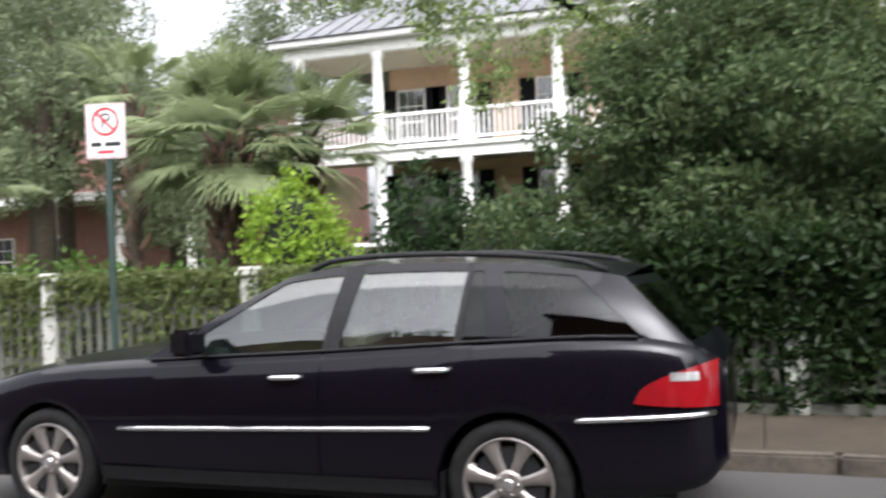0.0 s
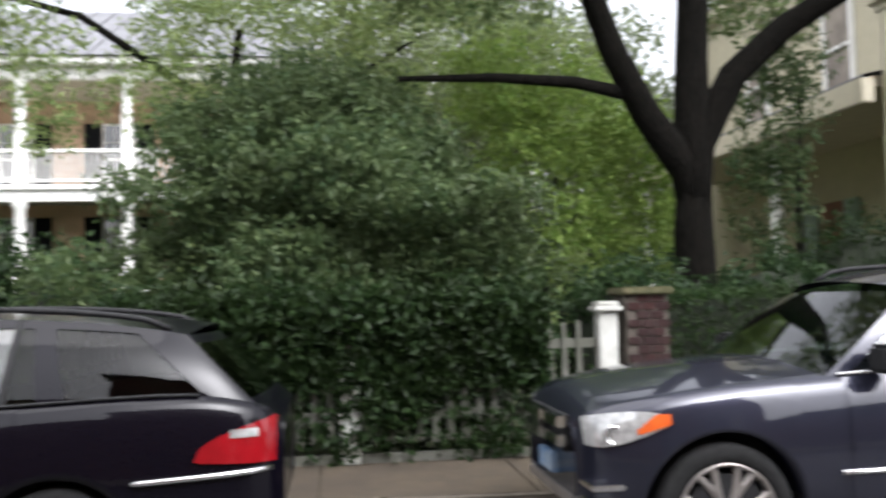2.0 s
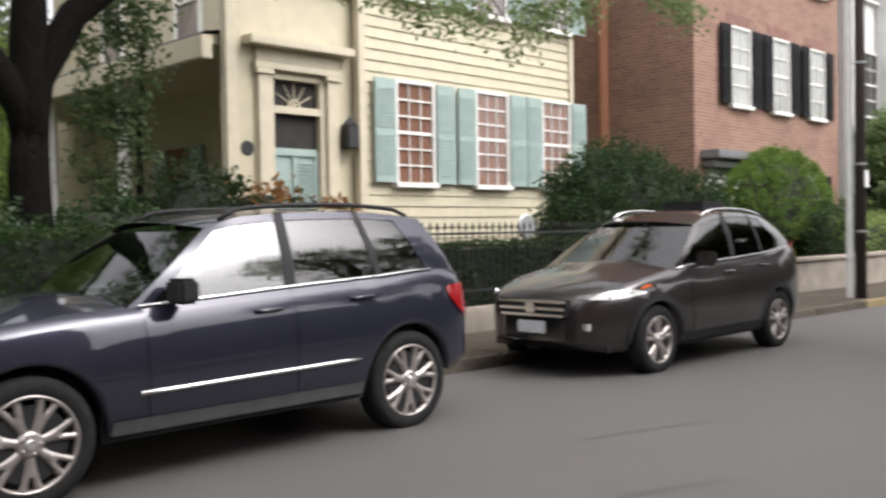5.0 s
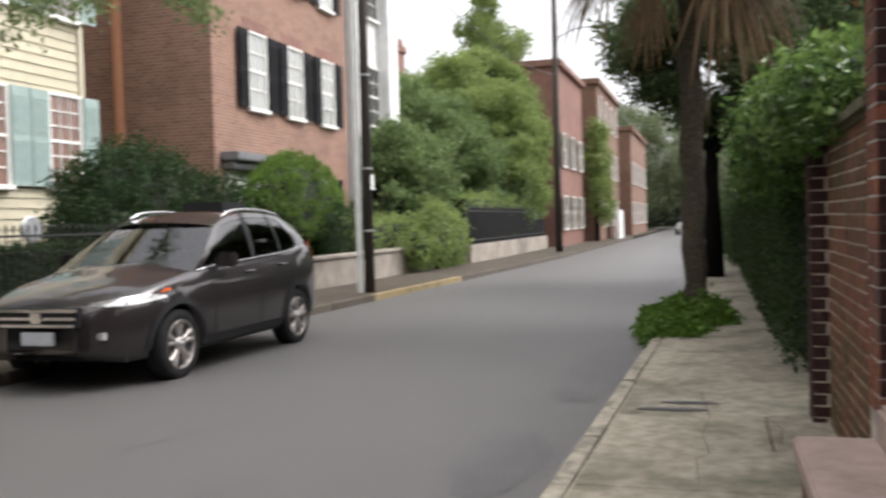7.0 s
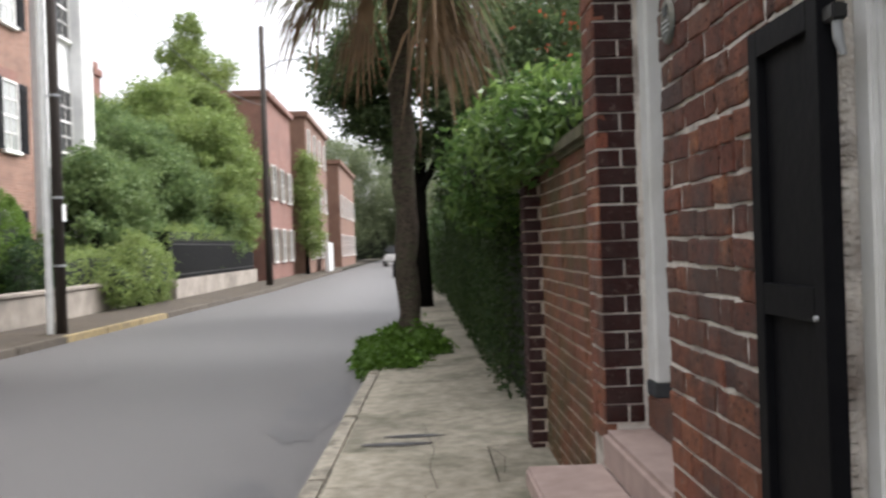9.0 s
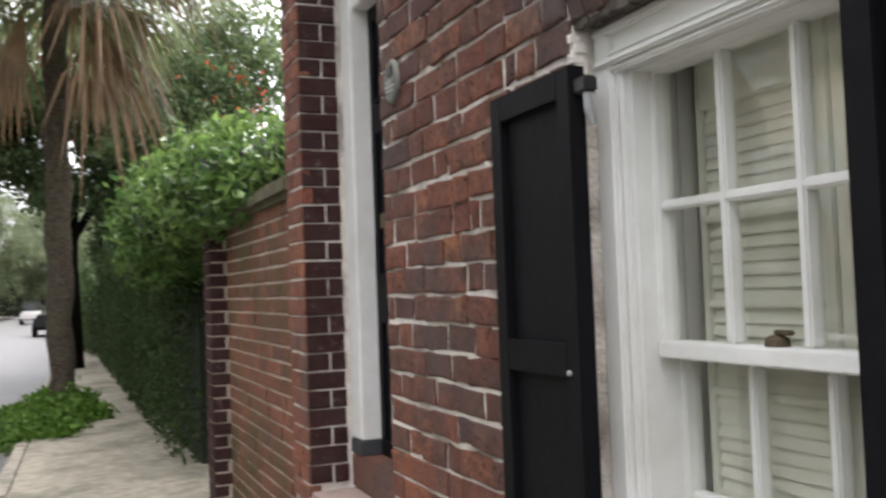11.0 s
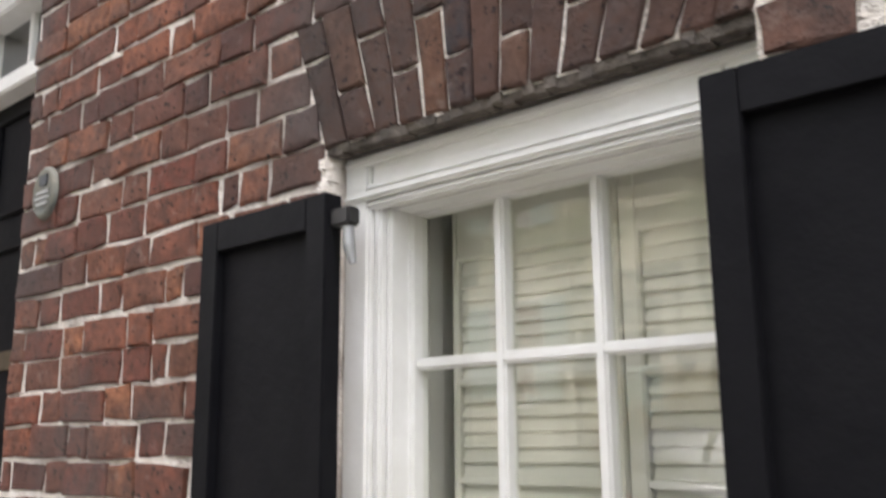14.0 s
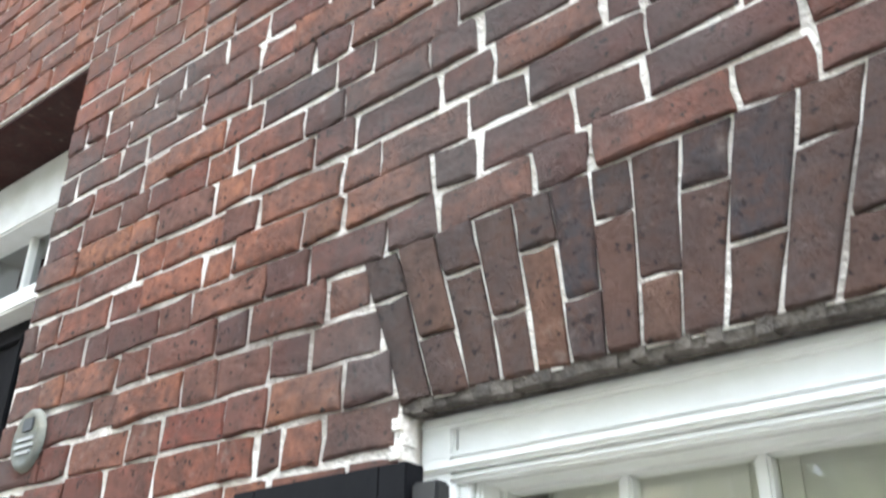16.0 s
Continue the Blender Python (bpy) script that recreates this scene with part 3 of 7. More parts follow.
def worn_face(bm, ring, depth, c, rnd, rough=0.0035):
    """A worn brick on an outline of eight points (x, z), front towards +y: eroded arrises and a dented face."""
    j = lambda a: (rnd.random() - 0.5) * 2 * a
    cx, cz = sum(p[0] for p in ring) / 8, sum(p[1] for p in ring) / 8
    vb = [bm.verts.new((p[0], -depth, p[1])) for p in ring]
    vm = [bm.verts.new((p[0] + j(rough * 0.6), -0.003, p[1] + j(rough * 0.6))) for p in ring]
    vf = []
    for p in ring:
        d = Vector((cx - p[0], cz - p[1]))
        d = d.normalized() * (c + abs(j(rough)))
        vf.append(bm.verts.new((p[0] + d.x, j(0.0012), p[1] + d.y)))
    ctr = bm.verts.new((cx + j(0.01), 0.001 + j(0.002), cz + j(0.006)))
    for k in range(8):
        q = (k + 1) % 8
        if k % 2 == 0:
            bm.faces.new((vb[(k + 2) % 8], vb[k], vm[k], vm[q], vm[(k + 2) % 8]))
        bm.faces.new((vm[q], vm[k], vf[k], vf[q]))
        bm.faces.new((vf[q], vf[k], ctr))


def eight(quad):
    out = []
    for k in range(4):
        p, q = quad[k], quad[(k + 1) % 4]
        out += [p, ((p[0] + q[0]) / 2, (p[1] + q[1]) / 2)]
    return out


def rough_brick(w, h, depth, rnd):
    bm = bmesh.new()
    q = [(sx * w / 2 + rnd.uniform(-0.004, 0.003) * sx, sz * h / 2 + rnd.uniform(-0.004, 0.003) * sz) for sx, sz in ((-1, -1), (1, -1), (1, 1), (-1, 1))]
    worn_face(bm, eight(q), depth, 0.003, rnd, 0.006)
    me = bpy.data.meshes.new("brick")
    bm.to_mesh(me)
    bm.free()
    return me


BR = random.Random(11)
COURSE = 0.0757
brick_pool = {}


def brick_of(w):
    key = round(w / 0.006)
    pool = brick_pool.setdefault(key, [])
    if len(pool) < 9:
        me = rough_brick(key * 0.006, COURSE - 0.0092, 0.05, BR)
        me.materials.append(BRICK)
        pool.append(me)
        return me
    return BR.choice(pool)


def level(x, z):
    """How far a course over or past the window has settled out of level."""
    rise = 0.042 * min(max(2.35 - x, 0), 1.1)
    if z > 2.19:
        return rise
    return rise * min(max((z - 0.1) / 2.1, 0), 1) if x < OPEN_X0 - 0.1 else 0.0


def blocked(z, a, b):
    """Stretches of a course from a to b that the openings leave, at height z."""
    holes = []
    if OPEN_Z0 - 0.02 < z < OPEN_Z1:
        holes.append((OPEN_X0, OPEN_X1))
    elif OPEN_Z1 <= z < 2.215:
        grow = (z - OPEN_Z1) / 0.26 * 0.085
        holes.append((OPEN_X0 - grow, OPEN_X1 + grow))
    if DOOR_Z0 - 0.05 < z < DOOR_Z1:
        holes.append((DOOR_X0, DOOR_X1))
    runs, x = [], a
    for h0, h1 in holes:
        if h0 > x:
            runs.append((x, min(h0, b)))
        x = max(x, h1)
    if x < b:
        runs.append((x, b))
    return [r for r in runs if r[1] - r[0] > 0.02]


def lay(x0, x1, z0, z1):
    """Flemish bond, hand laid: (centre x, centre z, width) of each brick, the courses a little out of level."""
    out = []
    n0, n1 = int(z0 / COURSE), int(z1 / COURSE)
    for n in range(n0, n1):
        z = (n + 0.5) * COURSE
        for a, b in blocked(z, x0, x1):
            x, k = a, n
            while x < b - 0.015:
                w = (0.188 if (k % 2) else 0.097) * BR.uniform(0.87, 1.12)
                if BR.random() < 0.07:
                    w = BR.choice((0.06, 0.15, 0.13))
                if x == a and n % 2:
                    w = 0.152 if BR.random() < 0.6 else 0.104
                if b - (x + w) < 0.05:
                    w = b - x
                xc = x + w / 2
                out.append((xc, z + level(xc, z) + 0.005 * noise.noise((x * 1.2, n * 0.7, 0)), w - 0.009 + BR.uniform(-0.004, 0.003)))
                x += w
                k += 1
    return out


singles, rest = [], []
for b in lay(HOUSE_X, DOOR_X0, 0.08, HOUSE_H) + lay(DOOR_X0, DOOR_X1, DOOR_Z1 + 0.03, HOUSE_H) + lay(DOOR_X1, END_X, 0.62, HOUSE_H):
    (singles if 1.35 < b[0] < 3.4 and 0.95 < b[1] < 2.9 else rest).append(b)
singles.sort(key=lambda b: abs(b[0] - 2.3) + abs(b[1] - 1.9))
rest += singles[300:]
for bx, bz, w in singles[:300]:
    ob = new("brick", brick_of(w))
    ob.parent = wall_near
    ob.matrix_local = pose(bx, WY + BR.uniform(-0.003, 0.005), bz, BR.uniform(-2.2, 2.2), BR.uniform(-1.0, 1.0) + (2.4 if level(bx, bz) > 0 else 0), BR.uniform(-1.0, 1.0))


def joined_bricks(name, rows, material, parent, turn=None, gap=0.0095):
    """Bricks (x, z, width) of a wall whose face is y = 0, joined."""
    vs, fs = [], []
    for bx, bz, w in rows:
        h = COURSE - gap + BR.uniform(-0.0035, 0.002)
        bz += BR.uniform(-0.0015, 0.0015)
        c = 0.0035
        d = BR.uniform(-0.003, 0.003)
        o = len(vs)
        for sx, sz in ((-1, -1), (1, -1), (1, 1), (-1, 1)):
            vs.append((bx + sx * w / 2, -0.05, bz + sz * h / 2))
        for sx, sz in ((-1, -1), (1, -1), (1, 1), (-1, 1)):
            vs.append((bx + sx * w / 2, -0.0025, bz + sz * h / 2))
        for sx, sz in ((-1, -1), (1, -1), (1, 1), (-1, 1)):
            vs.append((bx + sx * (w / 2 - c) + BR.uniform(-0.004, 0.004), d + BR.uniform(-0.003, 0.003), bz + sz * (h / 2 - c) + BR.uniform(-0.004, 0.004)))
        for k in range(4):
            q = (k + 1) % 4
            fs += [(o + q, o + k, o + 4 + k, o + 4 + q), (o + 4 + q, o + 4 + k, o + 8 + k, o + 8 + q)]
        fs.append((o + 11, o + 10, o + 9, o + 8))
    me = bpy.data.meshes.new(name)
    me.from_pydata(vs, [], fs)
    me.materials.append(material)
    ob = new(name, me)
    ob.parent = parent
    if turn:
        ob.matrix_local = turn
    return tagged(ob, kind="stuff")


joined_bricks("brick_courses", rest, BRICK_JOIN, wall_near, pose(0, WY, 0))

# flat arch of rubbed bricks over the window: each voussoir is cut to its slope
SKEW_LO = [2.266, 2.207, 2.146, 2.092, 2.039, 1.987, 1.938, 1.892, 1.842, 1.789, 1.728, 1.668, 1.615, 1.565, 1.514]
SKEW_HI = [2.353, 2.281, 2.209, 2.139, 2.071, 2.009, 1.947, 1.886, 1.818, 1.748, 1.667, 1.588, 1.52, 1.47, 1.427]
for i in range(len(SKEW_LO) - 1):
    cut = (0.70, 0.33)[i % 2] + BR.uniform(-0.03, 0.03)
    for f0, f1 in ((0.0, cut), (cut, 1.0)):
        g = BR.uniform(0.0022, 0.0036)
        quad = []
        for k, f, sg, sz in ((i + 1, f0, 1, 1), (i, f0, -1, 1), (i, f1, -1, -1), (i + 1, f1, 1, -1)):
            px = SKEW_LO[k] + (SKEW_HI[k] - SKEW_LO[k]) * f
            quad.append((px + sg * g, OPEN_Z1 + (0.245 + level(px, 2.3)) * f + sz * g))
        cx, cz = sum(p[0] for p in quad) / 4, sum(p[1] for p in quad) / 4
        bm = bmesh.new()
        worn_face(bm, eight([(px - cx, pz - cz) for px, pz in quad]), 0.04, 0.003, BR, 0.005)
        b = part("voussoir", bm, BRICK_ARCH, wall_near)
        b.location = (cx, WY + BR.uniform(-0.002, 0.004), cz)

# ---- sash window ----
win = tagged(new("window_1"), "white six over six sash window in a brick wall", kind="structure")
GX0, GX1 = 1.637, 2.166
G_Y = -1.285


def bars(*rows, bevel=0.004):
    return boxes(*rows, bevel=bevel)


part("window_frame", bars((OPEN_X0, 1.575, -1.35, WY - 0.046, OPEN_Z0, OPEN_Z1 - 0.012), (2.205, OPEN_X1, -1.35, WY - 0.046, OPEN_Z0, OPEN_Z1 - 0.012),
                          (1.575, 2.205, -1.35, WY - 0.052, 1.876, OPEN_Z1 - 0.012), bevel=0.006), WHITE, win)
part("architrave", bars((1.575, 1.592, -1.312, WY - 0.058, 0.8, 1.874), (2.188, 2.205, -1.312, WY - 0.058, 0.8, 1.874), (1.592, 2.188, -1.312, WY - 0.058, 1.86, 1.874),
                        (1.592, 1.604, -1.312, WY - 0.07, 0.8, 1.86), (2.176, 2.188, -1.312, WY - 0.07, 0.8, 1.86), (1.604, 2.176, -1.312, WY - 0.07, 1.848, 1.86), bevel=0.004), WHITE, win)
part("head_moulding", bars((OPEN_X0 + 0.005, OPEN_X1 - 0.005, WY - 0.065, WY - 0.038, 1.864, 1.879), (OPEN_X0 + 0.02, OPEN_X1 - 0.02, WY - 0.07, WY - 0.047, 1.85, 1.8635),
                           (OPEN_X0 + 0.012, OPEN_X1 - 0.012, WY - 0.07, WY - 0.045, 1.8795, 1.893), (OPEN_X0 + 0.004, OPEN_X1 - 0.004, WY - 0.07, WY - 0.04, 1.924, 1.942), bevel=0.005), WHITE, win)
part("inner_lining", boxes((2.207, 2.226, -1.5, -1.352, 0.74, 1.95), (1.554, 1.573, -1.5, -1.352, 0.74, 1.95)), BLIND, win)
part("window_sill", bars((OPEN_X0 - 0.04, OPEN_X1 + 0.04, -1.42, WY + 0.06, 0.66, OPEN_Z0), bevel=0.008), WHITE, win)


def sash(z0, z1, y, bottom, top, parent, lip=0.0):
    """Frame, muntins and six panes of one sash; lip: how far its bottom rail stands out."""
    s = part("sash", bars((GX0 - 0.036, GX0, y - 0.02, y + 0.02, z0, z1), (GX1, GX1 + 0.036, y - 0.02, y + 0.02, z0, z1),
                          (GX0 - (0.036 if lip else 0), GX1 + (0.003 if lip else 0), y - 0.02 + (0.041 if lip else 0), y + 0.02 + (lip + 0.001 if lip else 0), z0, z0 + bottom), (GX0, GX1, y - 0.0195, y + 0.0195, z0, z0 + bottom), (GX0, GX1, y - 0.02, y + 0.02, z1 - top, z1), bevel=0.003), WHITE, parent)
    a, b = z0 + bottom, z1 - top
    w = (GX1 - GX0) / 3
    mz = (a + b) / 2
    for k in (1, 2):
        part("muntin", bars((GX0 + w * k - 0.0095, GX0 + w * k + 0.0095, y - 0.014, y + 0.016, a, b), bevel=0.004), WHITE, s)
    part("muntin", bars((GX0, GX1, y - 0.013, y + 0.015, mz - 0.0095, mz + 0.0095), bevel=0.004), WHITE, s)
    for k in range(3):
        for p, q in ((a, mz - 0.0095), (mz + 0.0095, b)):
            x0, x1 = GX0 + w * k + 0.0095 * (k > 0), GX0 + w * (k + 1) - 0.0095 * (k < 2)
            bm = bmesh.new()
            wob = [BR.uniform(-0.001, 0.001) for _ in range(4)]
            grid_faces(bm, [[(x0 - 0.003, y - 0.004 + wob[0], p - 0.003), (x1 + 0.003, y - 0.004 + wob[1], p - 0.003)], [(x0 - 0.003, y - 0.004 + wob[2], q + 0.003), (x1 + 0.003, y - 0.004 + wob[3], q + 0.003)]])
            g = part("pane", bm, PANE, s)
            g.visible_shadow = False
    return s


sash(1.312, 1.862, G_Y, 0.031, 0.018, win, 0.012)
sash(0.745, 1.334, G_Y - 0.0405, 0.055, 0.03, win)
lock = thing("sash_lock", "tarnished brass sash lock on the meeting rail", "lock", at=(1.888, G_Y + 0.006, 1.343))
part("cam", lathe([(0.0, 0.0), (0.02, 0.0), (0.02, 0.012), (0.011, 0.018), (0.0, 0.02)], segments=16), BRASS, lock)
lever = boxes((-0.035, 0.004, -0.007, 0.007, 0.018, 0.027), bevel=0.003)
part("lever", lever, BRASS, lock)

# louvred inside shutters behind the panes, their slats almost shut
for x0, x1 in ((1.48, 1.822), (1.826, 2.152)):
    sh = thing("interior_shutter", "off-white louvred interior shutter behind the window glass", "shutter", "interior shutters", (x0, -1.362, 0.74))
    w = x1 - x0
    rails = [(0, 0.06), (0.31, 0.325), (0.50, 0.515), (0.660, 0.674), (0.818, 0.832), (1.032, 1.13)]
    part("shutter_frame", boxes((0, 0.03, -0.012, 0.014, 0, 1.13), (w - (0.03 if x0 < 1.6 else 0.012), w, -0.012, 0.014, 0, 1.13), *[(0.03, w - (0.03 if x0 < 1.6 else 0.012), -0.012, 0.014, a, b) for a, b in rails], bevel=0.003), BLIND, sh)
    slat = None
    for (_, lo), (hi, _) in zip(rails, rails[1:]):
        n = round((hi - lo) / 0.0235)
        for k in range(n):
            z = lo + (hi - lo) * (k + 0.5) / n
            if slat is None:
                slat = part("louvre", boxes((0.031, w - (0.031 if x0 < 1.6 else 0.013), -0.016, 0.016, -0.0022, 0.0022), bevel=0.0015), BLIND, sh)
                o = slat
            else:
                o = slat.copy()
                scene.collection.objects.link(o)
            o.matrix_local = pose(0, 0, z, -74 + 4 * math.sin(k * 4.1 + x0 * 9))
tagged(link("ceiling_inside", boxes((1.3, 2.5, -2.6, -1.52, 2.2, 2.24), (1.3, 2.5, -2.64, -2.6, 0.5, 2.2), (1.26, 1.3, -2.6, -1.52, 0.5, 2.2), (2.5, 2.54, -2.6, -1.52, 0.5, 2.2)), BLIND), kind="structure")


def panel_shutter(x0, x1, y0, z0, z1, tone):
    """Panelled outside shutter, hooked open flat to the wall."""
    s = thing("window_shutter", tone, "shutter", "black window shutters", (x0, y0, z0))
    w, h = x1 - x0, z1 - z0
    t = 0.036
    st = 0.048
    midz = 1.31 - z0
    part("stile", boxes((0, st, 0, t, 0, h), bevel=0.002), BLACK, s)
    part("stile", boxes((w - st, w, 0, t, 0, h), bevel=0.002), BLACK, s)
    for a, b in ((0, 0.09), (midz - 0.032, midz + 0.032), (h - 0.055, h)):
        part("rail", boxes((st, w - st, 0.0, t, a, b), bevel=0.0012), BLACK, s)
    for a, b in ((0.09, midz - 0.032), (midz + 0.032, h - 0.055)):
        part("panel", boxes((st, w - st, 0.006, t - 0.017, a, b)), BLACK, s)
    return s


ls = panel_shutter(2.212, 2.55, WY + 0.006, 0.79, 1.862, "black panelled wooden shutter hooked open beside the sash window")
part("hinge", boxes((-0.045, -0.001, 0.0, 0.028, 1.015, 1.045), bevel=0.004), IRON, ls)
part("pintle", tube([(-0.034, 0.006, 0.955), (-0.03, 0.012, 0.985), (-0.03, 0.014, 1.015)], [0.006, 0.01, 0.009], 10), STEEL, ls, "worn bare metal hinge pin")
part("screw", lathe([(0.0, 0.043), (0.005, 0.042), (0.006, 0.036)], "y", 10, at=(0.036, 0, 0.497)), STEEL, ls, "bright worn screw head")
rs = panel_shutter(1.235, 1.57, WY + 0.006, 0.79, 1.878, "black panelled wooden shutter fixed open near the doorway window")
# crumbling mortar strip beside the frame
bm = bmesh.new()
for k in range(60):
    z = 0.74 + k * 0.02
    add_box(bm, OPEN_X1 - 0.006 + BR.uniform(-0.004, 0.002), OPEN_X1 + BR.uniform(0.004, 0.016), WY - 0.03, WY + BR.uniform(-0.006, 0.004), z, z + BR.uniform(0.012, 0.0198))
part("pointing_and_shadow", bm, MORTAR, wall_near)
# Soffit shadow under the arch, drawn as a ragged dark strip above the frame.
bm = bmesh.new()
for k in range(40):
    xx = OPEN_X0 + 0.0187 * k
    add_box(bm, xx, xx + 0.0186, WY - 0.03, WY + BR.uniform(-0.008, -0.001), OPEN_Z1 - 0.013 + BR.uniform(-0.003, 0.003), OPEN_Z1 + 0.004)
part("pointing_and_shadow", bm, MORTAR_DARK, wall_near)

# small oval plaque
pl = thing("wall_plaque", "small weathered oval metal plaque on the brick wall", "plaque", at=(3.262, WY + 0.004, 2.065))
bm = lathe([(0.0, 0.012), (0.042, 0.011), (0.05, 0.014), (0.056, 0.008), (0.058, 0.0)], "y", 28)
bmesh.ops.scale(bm, vec=(0.95, 1, 1.15), verts=bm.verts)
part("plate", bm, PLAQUE, pl, smooth=True)
for z, w in ((0.0, 0.03), (-0.014, 0.034), (-0.028, 0.026)):
    part("raised_line", boxes((-w, w, 0.011, 0.015, z - 0.003, z + 0.003)), STEEL, pl)
part("emblem", boxes((-0.02, 0.02, 0.011, 0.0145, 0.016, 0.045), bevel=0.002), SLATE, pl)

# ---- doorway ----
DY = -1.40
# far reveal in dark brick, its face towards -x
rows = []
for n in range(int(DOOR_Z0 / COURSE) + 1, int(DOOR_Z1 / COURSE) + 1):
    z = (n + 0.5) * COURSE
    if n % 2:
        rows += [(0.05, z, 0.09), (0.135, z, 0.06)]
    else:
        rows += [(0.083, z, 0.155)]
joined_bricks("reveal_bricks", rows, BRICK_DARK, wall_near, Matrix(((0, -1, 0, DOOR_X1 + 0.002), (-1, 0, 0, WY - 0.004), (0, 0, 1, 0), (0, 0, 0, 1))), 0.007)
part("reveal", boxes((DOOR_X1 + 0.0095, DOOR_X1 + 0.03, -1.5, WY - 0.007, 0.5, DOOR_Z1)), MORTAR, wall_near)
# Shade under the door head, put in as a dark sheet.
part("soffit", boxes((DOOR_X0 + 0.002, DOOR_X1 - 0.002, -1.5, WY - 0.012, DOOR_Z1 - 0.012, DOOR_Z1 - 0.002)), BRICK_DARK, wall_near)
door = tagged(new("door_1"), "black panelled front door with white frame in a brick recess", kind="structure")
part("door_frame", bars((DOOR_X1 - 0.13, DOOR_X1, DY - 0.1, DY + 0.06, 0.86, DOOR_Z1), (DOOR_X0, DOOR_X0 + 0.13, DY - 0.1, DY + 0.06, 0.86, DOOR_Z1),
                        (DOOR_X0 + 0.13, DOOR_X1 - 0.13, DY - 0.1, DY + 0.06, 2.89, DOOR_Z1 - 0.014), (DOOR_X0 + 0.13, DOOR_X1 - 0.13, DY - 0.1, DY + 0.05, 2.60, 2.66), bevel=0.006), WHITE, door)
part("plinth", bars((DOOR_X1 - 0.135, DOOR_X1, DY - 0.1, DY + 0.068, 0.80, 0.86), (DOOR_X0, DOOR_X0 + 0.135, DY - 0.1, DY + 0.068, 0.80, 0.86), bevel=0.005), SLATE, door)
leaf = part("door_leaf", boxes((DOOR_X0 + 0.13, DOOR_X1 - 0.13, DY - 0.06, DY - 0.02, 0.72, 2.60)), BLACK, door)
for x0, x1 in ((3.60, 3.87), (3.95, 4.22)):
    for a, b in ((0.85, 1.35), (1.5, 2.1), (2.2, 2.55)):
        part("moulding", bars((x0, x1, DY - 0.02, DY - 0.006, a, a + 0.02), (x0, x1, DY - 0.02, DY - 0.006, b - 0.02, b), (x0, x0 + 0.02, DY - 0.02, DY - 0.006, a + 0.02, b - 0.02),
                             (x1 - 0.02, x1, DY - 0.02, DY - 0.006, a + 0.02, b - 0.02), bevel=0.004), BLACK, leaf)
part("letter_plate", bars((3.97, 4.2, DY - 0.02, DY - 0.012, 1.70, 1.76), bevel=0.003), BRASS, leaf, "dull brass letter plate")
tp = part("transom_pane", boxes((DOOR_X0 + 0.13, DOOR_X1 - 0.13, DY - 0.03, DY - 0.026, 2.66, 2.89)), glass_mat("transom_glass", (0.12, 0.13, 0.13), 0.3), door)
for k in (1, 2):
    xx = DOOR_X0 + 0.13 + k * 0.76 / 3
    part("muntin", bars((xx - 0.01, xx + 0.01, DY - 0.04, DY - 0.005, 2.66, 2.89)), WHITE, door)
part("threshold", bars((DOOR_X0 + 0.004, DOOR_X1 - 0.004, -1.46, WY + 0.015, DOOR_Z0 - 0.16, DOOR_Z0), bevel=0.02), STONE, door, "worn brown stone threshold")
part("sill_step", bars((DOOR_X0 + 0.01, DOOR_X1 - 0.01, -1.46, DY + 0.07, DOOR_Z0 + 0.004, 0.80), bevel=0.008), BRICK_JOIN, door)
step = thing("door_step", "flat brown sandstone step in front of the doorway", "step", at=(3.3, -0.82, 0.12))
part("tread", boxes((-0.1, 1.16, -0.33, 0.0, 0.30, 0.39), bevel=0.012), STONE, step)
part("base", boxes((-0.06, 1.12, -0.33, -0.03, 0.0, 0.30), bevel=0.008), BRICK_JOIN, step)

# ---- garden wall ----
GY = -1.2
gw = tagged(link("garden_wall", boxes((END_X, 6.53, -1.5, GY - 0.006, 0, 1.88)), MORTAR_OLD), "mossy old brick garden wall with a stone cap", kind="structure")
rows = []
for n in range(1, 25):
    z = (n + 0.5) * COURSE
    x, k = END_X + (0.05 if n % 2 else 0.0), n
    while x < 6.5:
        w = (0.212 if k % 2 else 0.104) * BR.uniform(0.95, 1.05)
        w = min(w, 6.52 - x)
        if w > 0.03:
            rows.append((x + w / 2, z, w - 0.0105))
        x += w
        k += 1
joined_bricks("brick_courses", rows, BRICK_MOSS, gw, pose(0, GY, 0), 0.012)
MOSS = mat("mossy_cap", (0.11, 0.1, 0.05), (0.06, 0.06, 0.025), 9, 0.95, bump=0.8, bscale=60, c3=(0.16, 0.12, 0.09), scale3=2)
part("cap", boxes((END_X + 0.01, 6.56, -1.56, GY + 0.05, 1.885, 1.99), bevel=0.03), MOSS, gw)
pier = tagged(link("gate_pier", boxes((6.55, 6.8, -1.5, GY + 0.09, 0, 2.0)), MORTAR_OLD), kind="structure")
rows = [(6.675 + dx, (n + 0.5) * COURSE, w) for n in range(1, 26) for dx, w in (((-0.065, 0.11), (0.065, 0.11)) if n % 2 else ((0.0, 0.245),))]
# Shadows of the ivy are part of this pier's dark brick tone.
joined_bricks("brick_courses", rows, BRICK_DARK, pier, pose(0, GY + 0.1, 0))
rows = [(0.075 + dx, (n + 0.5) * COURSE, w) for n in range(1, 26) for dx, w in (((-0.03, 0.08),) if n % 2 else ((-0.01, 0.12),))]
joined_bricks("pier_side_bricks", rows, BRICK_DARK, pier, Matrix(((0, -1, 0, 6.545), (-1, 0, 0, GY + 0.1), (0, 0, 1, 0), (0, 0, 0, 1))))
